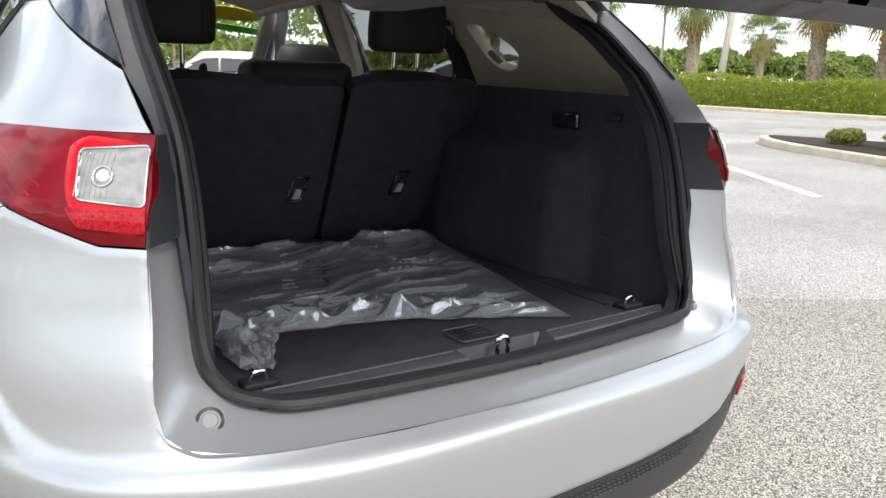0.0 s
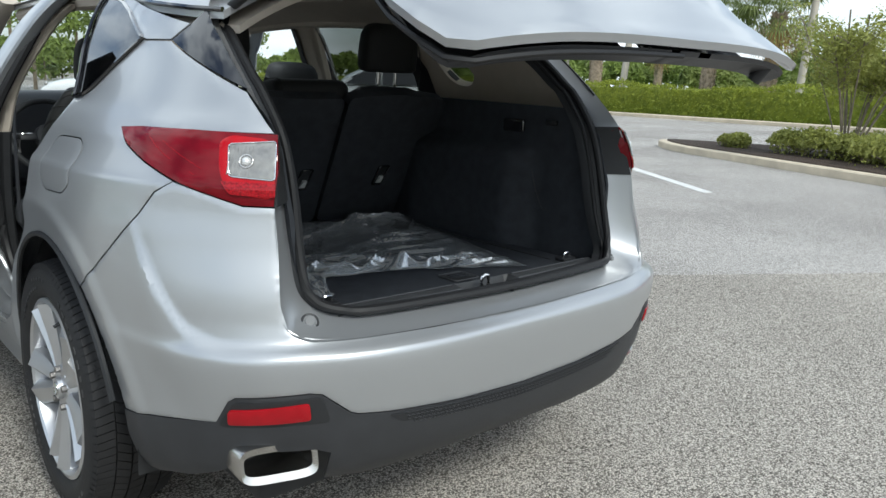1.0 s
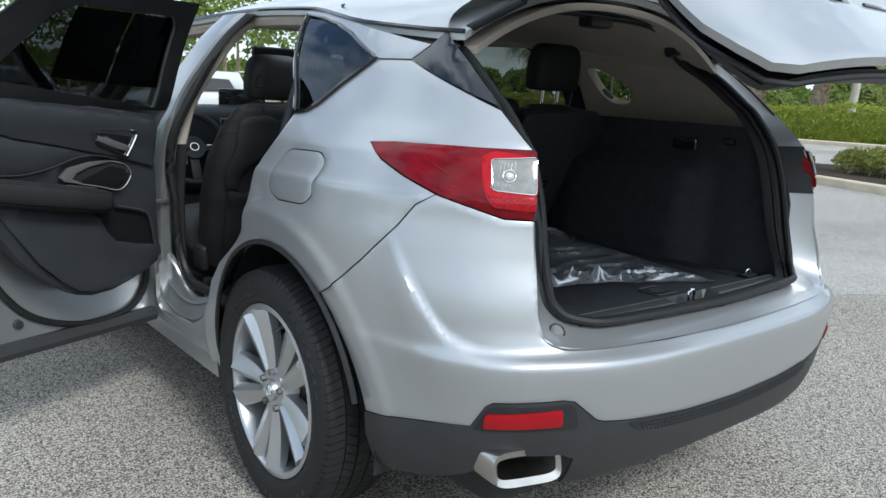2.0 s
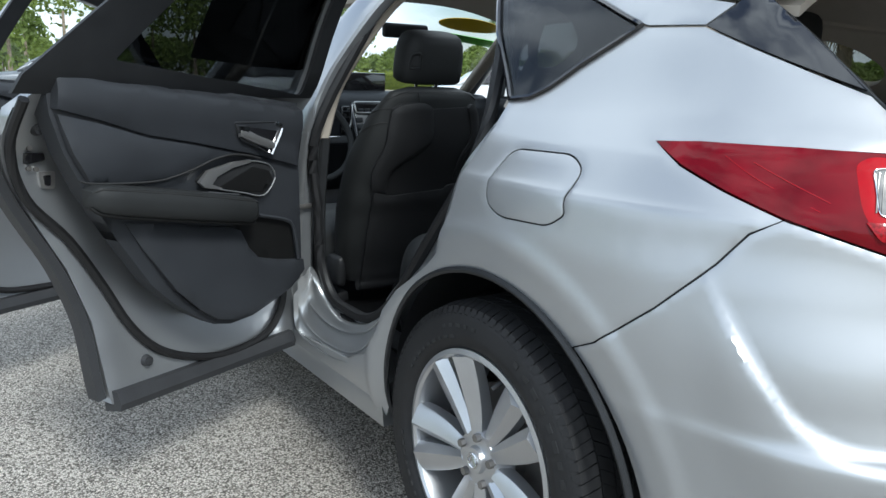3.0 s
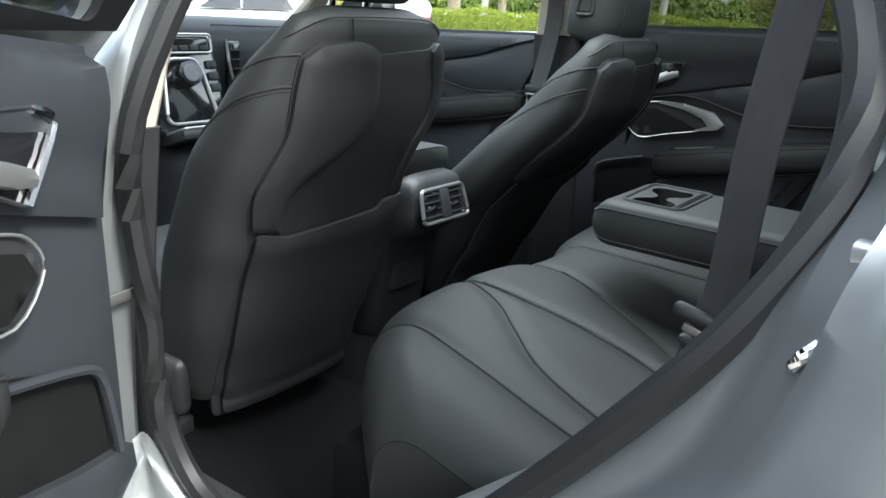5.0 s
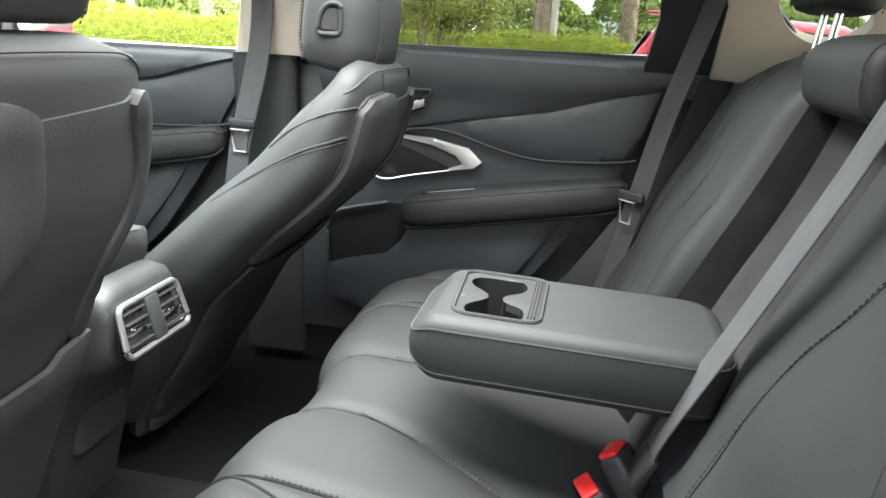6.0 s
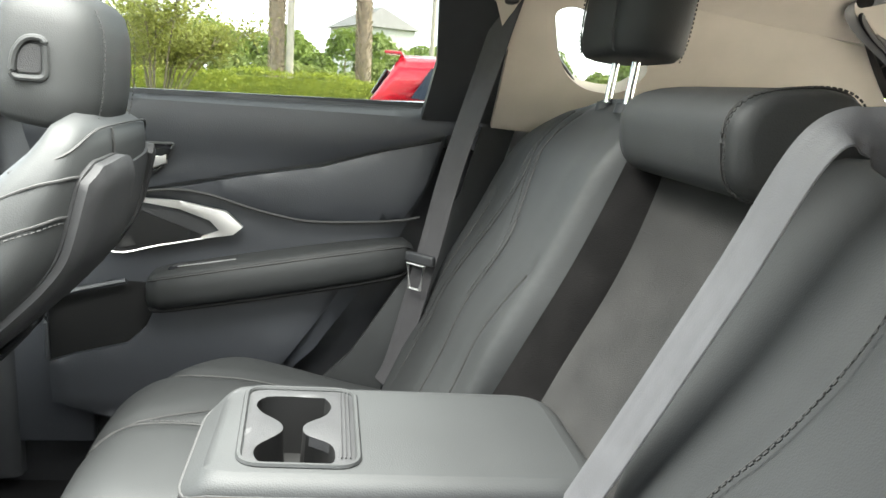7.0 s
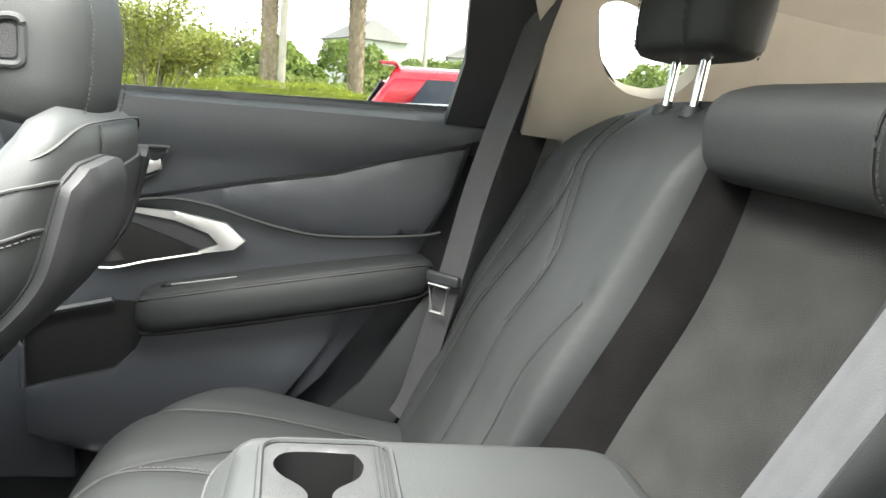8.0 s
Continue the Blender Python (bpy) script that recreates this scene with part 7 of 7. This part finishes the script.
ASPH = asphalt("asphalt", (0.125, 0.117, 0.104), (0.68, 0.645, 0.585), 185)
ASPH2 = asphalt("pale_asphalt", (0.21, 0.203, 0.194), (0.75, 0.73, 0.70), 185)
GRASS = mat("grass", (0.11, 0.17, 0.035), 0.9, 0, 0.35, 3, 0.5, 60, color2=(0.055, 0.10, 0.02))
CURB = mat("concrete_kerb", (0.58, 0.50, 0.38), 0.9, 0, 0.15, 3, 0.5, 90)
MULCH = mat("mulch", (0.050, 0.034, 0.024), 0.95, 0, 0.5, 30, 0.9, 60, bdist=0.02)
LINEW = mat("road_paint", (0.62, 0.62, 0.60), 0.8, 0, 0.15, 9, 0.3, 120)
LEAF_A = leaf("hedge_leaf", (0.40, 0.44, 0.06), (0.19, 0.24, 0.035), 5)
LEAF_B = leaf("bush_leaf", (0.40, 0.42, 0.11), (0.18, 0.20, 0.05), 14)
LEAF_C = leaf("tree_leaf", (0.30, 0.38, 0.09), (0.13, 0.18, 0.045), 0.6)
PALMF = leaf("palm_frond", (0.26, 0.31, 0.10), (0.12, 0.16, 0.05), 3)
PALMD = mat("dry_frond", (0.36, 0.24, 0.09), 0.8, 0, 0.3, 3)
BARK = mat("palm_bark", (0.34, 0.27, 0.20), 0.95, 0, 0.35, 8, 0.8, 40, bdist=0.02)
TWIG = mat("bare_branch", (0.20, 0.17, 0.13), 0.9, 0, 0.3, 9)
POLE = mat("concrete_pole", (0.46, 0.42, 0.36), 0.85, 0, 0.1, 3, 0.3, 60)

ground = structure("ground", bm_of([(-600, -600, 0), (600, -600, 0), (600, 600, 0), (-600, 600, 0)], [(0, 1, 2, 3)]), ASPH, "pale worn speckled asphalt parking lot", "ground")


def slab(poly, z0, z1, bev=.02):
    n = len(poly)
    ins = gap(poly, bev)
    return bm_of([(x, y, z0) for x, y in poly] + [(x, y, z1 - bev) for x, y in poly] + [(x, y, z1) for x, y in ins], [(i, (i + 1) % n, n + (i + 1) % n, n + i) for i in range(n)] + [(n + i, n + (i + 1) % n, 2 * n + (i + 1) % n, 2 * n + i) for i in range(n)] + [tuple(range(2 * n, 3 * n))])


isl = rounded([(13.6, 7.9), (12.3, 6.6), (9.2, -.6), (6.5, -13.0), (11, -14), (15.5, 2.5)], 1.2, 6)
structure("kerb", slab(isl, 0, .14), CURB, "weathered concrete kerb round a planted island", "kerb")
structure("island_bed", slab(gap(isl, .16), .10, .16, .03), MULCH, "dark mulch bed of the planted island", "mulch bed")
structure("road", slab([(-18, 13.7), (3.2, .55), (4.4, -.2), (26, -13.6), (26.2, 60), (-18, 60)], 0, .004, .002), ASPH2, "older, paler lay of the parking lot's asphalt", "asphalt")
structure("parking_line", slab([(8.7, 5.0), (8.85, 4.95), (7.33, 2.72), (7.20, 2.78)], .003, .008, .002), LINEW, "faded white parking line", "parking line")
structure("verge", slab([(27, -60), (27, 60), (90, 90), (90, -90)], 0, .10, .04), GRASS, "strip of rough grass behind the lot", "grass verge")
structure("far_kerb", slab([(26.2, -60), (26.2, 60), (26.5, 60), (26.5, -60)], 0, .15, .03), CURB, "concrete kerb along the far lane", "kerb")


def leaves(n, where, size, mat_, name, seed, parent=None, quad=True):
    """Many small leaves at places that where(rng) gives, with their outward way."""
    rng = np.random.default_rng(seed)
    vs, fs = [], []
    for i in range(n):
        p, out = where(rng)
        s = size * rng.uniform(.6, 1.3)
        q = Vector(rng.normal(size=3)) * .8 + out
        q.normalize()
        t = q.orthogonal().normalized()
        t = Matrix.Rotation(rng.uniform(0, 6.28), 3, q) @ t
        u = q.cross(t)
        k = len(vs)
        vs += [p - t * s, p + u * s * .45 + q * s * .12, p + t * s, p - u * s * .45 + q * s * .12]
        fs.append((k, k + 1, k + 2, k + 3))
    me = bpy.data.meshes.new(name)
    me.from_pydata([tuple(v) for v in vs], [], fs)
    me.materials.append(mat_)
    ob = new(name, me)
    if parent is not None:
        ob.parent = parent
        ob.matrix_parent_inverse = parent.matrix_basis.inverted()
    return ob


def hedge_at(rng):
    y = rng.uniform(-45, 55)
    face = rng.random()
    top = 1.28 + .10 * math.sin(y * .7) + .06 * math.sin(y * 2.3)
    if face < .55:
        return Vector((27.6 + rng.normal() * .10, y, rng.uniform(.1, top))), Vector((-1, 0, .2))
    return Vector((rng.uniform(27.5, 28.9), y, top + rng.normal() * .06)), Vector((0, 0, 1))


hedge = tagged(leaves(60000, hedge_at, .062, LEAF_A, "hedge", 1), "long clipped green hedge behind the far lane", "hedge", "", "stuff")
core = part("hedge_core", rbox((28.3, 5, .62), (1.2, 100, 1.15), .1), LEAF_A, hedge)


def blob(c, r, rng):
    d = Vector(rng.normal(size=3)).normalized()
    d.z = abs(d.z) if rng.random() < .8 else d.z
    k = rng.uniform(.72, 1.05)
    return Vector(c) + Vector((d.x * r[0] * k, d.y * r[1] * k, d.z * r[2] * k)), d


def bush(c, r, seed, m=None):
    e = thing("bush", (c[0], c[1], .15), "low green shrub in the mulch bed", "bush", "shrubs on the island")
    rng0 = np.random.default_rng(seed)
    lob = [(Vector((c[0] + rng0.normal() * r * .45, c[1] + rng0.normal() * r * .45, .15 + r * .32)), r * rng0.uniform(.45, .7)) for _ in range(7)]

    def w(rng):
        o, q = lob[int(rng.integers(len(lob)))]
        return blob(o, (q, q, q * .9), rng)
    leaves(2600, w, .045, m or LEAF_B, "foliage", seed, e)
    rng1 = np.random.default_rng(seed + 50)
    part("stem", join(*[tube([(c[0], c[1], .14), Vector(o) * .6 + Vector((c[0], c[1], .2)) * .4, o], .012, 5) for o, q in lob]), TWIG, e)
    return e


for k, (x, y, r) in enumerate(((12.9, 5.5, .34), (12.6, 4.0, .52), (12.35, 3.15, .55), (12.0, 2.35, .55), (11.5, 1.55, .60), (13.2, 3.2, .50), (12.8, 2.3, .55), (11.2, .1, .55), (10.4, -1.6, .6), (10.9, -3.0, .6), (9.6, -4.6, .6))):
    bush((x, y), r, 20 + k)


def shrub_tree(c, h, seed):
    e = thing("small_tree", (c[0], c[1], .15), "multi-stemmed small tree with sparse pale foliage", "tree")
    rng = np.random.default_rng(seed)
    tips, tb_ = [], []
    for i in range(16):
        a = rng.uniform(0, 6.28)
        lean = rng.uniform(.15, .75)
        p0 = Vector((c[0] + .1 * math.cos(a), c[1] + .1 * math.sin(a), .12))
        p1 = p0 + Vector((math.cos(a) * lean * h * .3, math.sin(a) * lean * h * .3, h * .4))
        p2 = p1 + Vector((math.cos(a) * lean * h * .4 + rng.normal() * .1, math.sin(a) * lean * h * .4 + rng.normal() * .1, h * rng.uniform(.2, .5)))
        tb_.append(tube(spline([p0, p1, p2], 5), .013, 6))
        for _ in range(5):
            q = p1.lerp(p2, rng.uniform(.1, 1))
            t = q + Vector((rng.normal() * .3, rng.normal() * .3, rng.uniform(.1, .45)))
            tb_.append(tube([q, t], .008, 4))
            tips.append((q, t))
    part("trunk", join(*tb_), TWIG, e)

    def w(r):
        a, b2 = tips[int(r.integers(len(tips)))]
        return a.lerp(b2, r.uniform(.2, 1.1)) + Vector(r.normal(size=3)) * .12, Vector((0, 0, 1))
    leaves(9500, w, .045, LEAF_B, "crown", seed, e)
    return e


shrub_tree((12.9, 3.45), 2.7, 5)


def palm(x, y, h, seed, lean=(0, 0), boots=True):
    e = thing("palm_tree", (x, y, 0), "tall cabbage palm with boot-covered trunk and fan crown", "palm tree", "palms along the lot")
    rng = np.random.default_rng(seed)
    top = Vector((x + lean[0], y + lean[1], h))
    path = spline([(x, y, 0), (x + lean[0] * .3, y + lean[1] * .3, h * .5), top], 8)
    bms = [loft([sring(p, .29 - .04 * i / len(path), .29 - .04 * i / len(path), (1, 0, 0), (0, 1, 0), 12, 2) for i, p in enumerate(path)])]
    if boots:
        z = .6
        while z < h - .1:
            for k in range(6):
                a = k * 1.047 + z * 5 + rng.normal() * .2
                f = z / h
                p = Vector((x + lean[0] * f + .26 * math.cos(a), y + lean[1] * f + .26 * math.sin(a), z))
                o = Vector((math.cos(a), math.sin(a), 0))
                s = Vector((-o.y, o.x, 0))
                bms.append(bm_of([p - s * .09, p + s * .09, p + o * .10 + s * .04 + Vector((0, 0, .22)), p + o * .10 - s * .04 + Vector((0, 0, .22)), p - o * .05 + Vector((0, 0, .2))], [(0, 1, 2, 3), (1, 4, 2), (0, 3, 4), (2, 4, 3)]))
            z += .17
    part("trunk", join(*bms), BARK, e, "", 30)
    for kind, cnt in (("crown", 46), ("dry_frond", 9)):
        vs, fs = [], []
        for i in range(cnt):
            a = rng.uniform(0, 6.28)
            el = rng.uniform(-.5, 1.25) if kind == "crown" else rng.uniform(-1.3, -.7)
            ln = rng.uniform(.9, 1.5) * (1 if kind == "crown" else .7)
            d = Vector((math.cos(a) * math.cos(el), math.sin(a) * math.cos(el), math.sin(el)))
            s = d.cross(Vector((0, 0, 1)))
            s = s.normalized() if s.length > .05 else Vector((1, 0, 0))
            n = s.cross(d)
            hub = top + d * ln
            k = len(vs)
            vs += [top + s * .015, top - s * .015, hub - s * .015, hub + s * .015]
            fs.append((k, k + 1, k + 2, k + 3))
            for j in range(20):
                b2 = -1.9 + 3.8 * j / 19
                w = (d * math.cos(b2) + s * math.sin(b2)).normalized()
                droop = Vector((0, 0, -.30 - .25 * rng.random()))
                L = rng.uniform(.8, 1.15)
                t1 = hub + w * L * .55 + n * .08
                t2 = hub + w * L + droop * L
                c2 = w.cross(n).normalized() * .028
                k = len(vs)
                vs += [hub, t1 + c2, t2, t1 - c2]
                fs.append((k, k + 1, k + 2, k + 3))
        me = bpy.data.meshes.new(kind)
        me.from_pydata([tuple(v) for v in vs], [], fs)
        me.materials.append(PALMF if kind == "crown" else PALMD)
        ob = new(kind, me)
        ob.parent = e
        ob.matrix_parent_inverse = e.matrix_basis.inverted()
    return e


def az(deg, dist):
    return (dist * math.sin(radians(deg)), dist * math.cos(radians(deg)))


for k, (x, y, h, lx, ly) in enumerate(((30, 22.6, 4.5, .4, .3), (30, 16.5, 4.4, .3, .0), (30, 13.75, 4.3, .1, -.2), (30, 30, 4.6, .2, 0), (30, 2.7, 6.5, .1, .1), (30, -.6, 6.6, -.2, .2), (50, 32.5, 4.4, 0, 0), (30.2, 38, 5, 0, 0))):
    palm(x, y, h, 70 + k, (lx, ly))


def lamp_post(x, y, h, r, lean=0.0):
    e = thing("light_pole", (x, y, 0), "plain pale concrete light pole", "light pole", "light poles")
    part("shaft", loft([sring((x + lean * t, y - lean * t, h * t), r * (1 - .3 * t), r * (1 - .3 * t), (1, 0, 0), (0, 1, 0), 14, 2.6) for t in (0, .25, .5, .75, 1)]), POLE, e)
    part("footing", cyl((x, y, 0), (x, y, .5), r * 1.5, None, 18), POLE, e)


lamp_post(29.5, 24.0, 10, .07)
lamp_post(29.4, 20.6, 11, .16, .6)
lamp_post(29.5, 12.2, 11, .15, .5)
lamp_post(29.4, 2.2, 11, .15)
lamp_post(29.5, -3.1, 11, .10)


def woods(name, a0, a1, dist, h0, h1, n, seed, m, label):
    rng = np.random.default_rng(seed)
    crowns = []
    for i in range(n):
        a = a0 + (a1 - a0) * (i + rng.uniform(-.4, .4)) / n
        d = dist * rng.uniform(.9, 1.2)
        h = rng.uniform(h0, h1) * d / dist
        crowns.append((Vector((*az(a, d), h * .55)), h * rng.uniform(.32, .5), h * .48))

    def w(r):
        o, q, hz = crowns[int(r.integers(len(crowns)))]
        return blob(o, (q, q, hz), r)
    ob = leaves(n * 900, w, dist * .0046, m, name, seed)
    tagged(ob, label, "trees", "", "stuff")
    part("trunk", join(*[cyl((o.x, o.y, 0), (o.x, o.y, o.z), .12, .07, 6, False) for o, q, hz in crowns]), BARK, ob)
    return ob


LEAF_D = leaf("pale_tree_leaf", (0.33, 0.38, 0.12), (0.15, 0.20, 0.05), 0.8)
woods("woodland", 4, 72, 95, 2.9, 4.7, 80, 31, LEAF_C, "low belt of dark green woodland beyond the road")
woods("woodland", 66, 128, 58, 2.8, 5.0, 44, 32, LEAF_C, "uneven green trees beyond the hedge")
woods("scrub", 60, 125, 44, 1.6, 2.6, 40, 33, LEAF_D, "pale green scrub behind the hedge")
woods("woodland", -65, 27, 42, 4.5, 8.0, 46, 34, LEAF_C, "green trees at the lot's far end")

# unseen surroundings added for reflections: trees all round
woods("woodland", 128, 296, 60, 4.5, 8, 60, 35, LEAF_C, "unseen green trees added behind for reflections")

HOUSE = mat("pale_wall", (0.62, 0.60, 0.56), 0.8, 0, 0.06, 2)
ROOF = mat("roof_tiles", (0.22, 0.21, 0.20), 0.8, 0, 0.15, 4)


def house(a, d, w, h, turn):
    x, y = az(a, d)
    e = thing("house", (x, y, 0), "pale two-storey house seen between trees", "house", "houses beyond the trees")
    M = Matrix.Translation((x, y, 0)) @ Matrix.Rotation(radians(turn), 4, "Z")
    part("wall", moved(rbox((0, 0, h / 2), (w, w * .7, h), .05), M), HOUSE, e)
    part("roof", moved(bm_of([(-w * .55, -w * .4, h), (w * .55, -w * .4, h), (w * .55, w * .4, h), (-w * .55, w * .4, h), (-w * .3, 0, h + w * .25), (w * .3, 0, h + w * .25)], [(0, 1, 5, 4), (2, 3, 4, 5), (1, 2, 5), (3, 0, 4), (0, 3, 2, 1)]), M), ROOF, e)
    for i in range(3):
        for s in (-1, 1):
            win = part("window", moved(rbox((-w * .3 + w * .3 * i, s * w * .355, h * .68), (w * .12, .12, h * .18), .02), M), GLOSSB, e)


house(92.2, 88, 9, 7.0, 20)
house(100.5, 100, 10, 6.6, -10)


# parked cars
def parked(x, y, turn, paint, label, L=4.5, Wd=1.82, Ht=1.62):
    e = thing("parked_car", (x, y, 0), label, "car", "parked cars")
    M = Matrix.Translation((x, y, 0)) @ Matrix.Rotation(radians(turn), 4, "Z")
    hw = Wd / 2
    prof = [(-L / 2, .45, .62), (-L / 2 + .04, .40, .95), (-L / 2 + .12, .36, 1.03), (-L * .26, .34, 1.06), (0, .34, 1.04), (L * .22, .36, 1.0), (L * .36, .38, .93), (L * .46, .40, .80), (L / 2, .45, .60)]
    body = part("body", moved(loft([sring((0, yy, (a + b) / 2), hw * (1 - .10 * (abs(yy) / (L / 2)) ** 4), (b - a) / 2, (1, 0, 0), (0, 0, 1), 24, 4.5) for yy, a, b in prof]), M), paint, e, "", 50)
    cab = [(-L / 2 + .10, 1.02, .80), (-L / 2 + .30, 1.36, .74), (-L / 2 + .45, Ht - .02, .66), (-.5, Ht, .64), (.25, Ht - .04, .64), (.75, 1.34, .70), (1.15, 1.02, .78)]
    part("roof", moved(loft([sring((0, yy, (.95 + zz) / 2), w2, (zz - .95) / 2, (1, 0, 0), (0, 0, 1), 24, 3.6) for yy, zz, w2 in cab]), M), paint, body, "", 60)
    for s in (-1, 1):
        for poly in ([(-L / 2 + .62, 1.08), (-L / 2 + .85, 1.46), (-.32, 1.50), (-.30, 1.06)], [(-.22, 1.06), (-.24, 1.50), (.26, 1.47), (.72, 1.28), (.92, 1.06)]):
            part("side_window", moved(bm_of([(s * (hw - .135 - (z - 1.06) * .22 + .012), yy, z) for yy, z in poly] + [(s * (hw - .165 - (z - 1.06) * .22), yy, z) for yy, z in poly], [(0, 1, 2, 3), (7, 6, 5, 4), (0, 4, 5, 1), (1, 5, 6, 2), (2, 6, 7, 3), (3, 7, 4, 0)]), M), GLOSSB, body)
        for yy in (-L * .30, L * .31):
            wl_ = part("wheel", moved(cyl((s * (hw - .20), yy, .34), (s * (hw + .005), yy, .34), .34, .33, 28), M), TYRE, e)
            part("rim", moved(cyl((s * (hw - .02), yy, .34), (s * (hw + .012), yy, .34), .23, .21, 20), M), ALLOY, wl_)
        part("tail_light", moved(rbox((s * (hw - .22), -L / 2 + .05, .90), (.30, .08, .12), .03), M), RED, body)
        part("headlight", moved(rbox((s * (hw - .24), L / 2 - .16, .76), (.30, .12, .12), .04), M), WLENS, body)
    part("rear_window", moved(rbox((0, -L / 2 + .205, 1.26), (1.15, .03, .36), .02, 2, Matrix.Rotation(radians(-29), 4, "X")), M), GLOSSB, body)
    part("rear_spoiler", moved(rbox((0, -L / 2 + .36, Ht - .01), (1.12, .22, .035), .012), M), paint, body)
    return e


REDP = mat("red_paint", (0.55, 0.012, 0.03), 0.25, 0.2, 0.05, 3, coat=1.0)
WHITEP = mat("white_paint", (0.75, 0.76, 0.77), 0.3, 0, 0.03, 3, coat=0.8)
GREYP = mat("grey_paint", (0.20, 0.21, 0.23), 0.3, 0.5, 0.05, 3, coat=0.8)
parked(9.45, -2.1, 172, REDP, "red compact SUV parked beyond the window", 4.5, 1.84, 1.64)
parked(13.8, 19.0, 60, WHITEP, "white SUV parked across the lot", 4.7)
parked(8.0, 25.5, 75, WHITEP, "white pickup-like SUV parked across the lot", 5.0, 1.95, 1.75)
parked(2.5, 28.5, 80, GREYP, "grey SUV parked across the lot", 4.6)
parked(-5.5, 30.0, 85, WHITEP, "white car parked across the lot", 4.5, 1.8, 1.5)
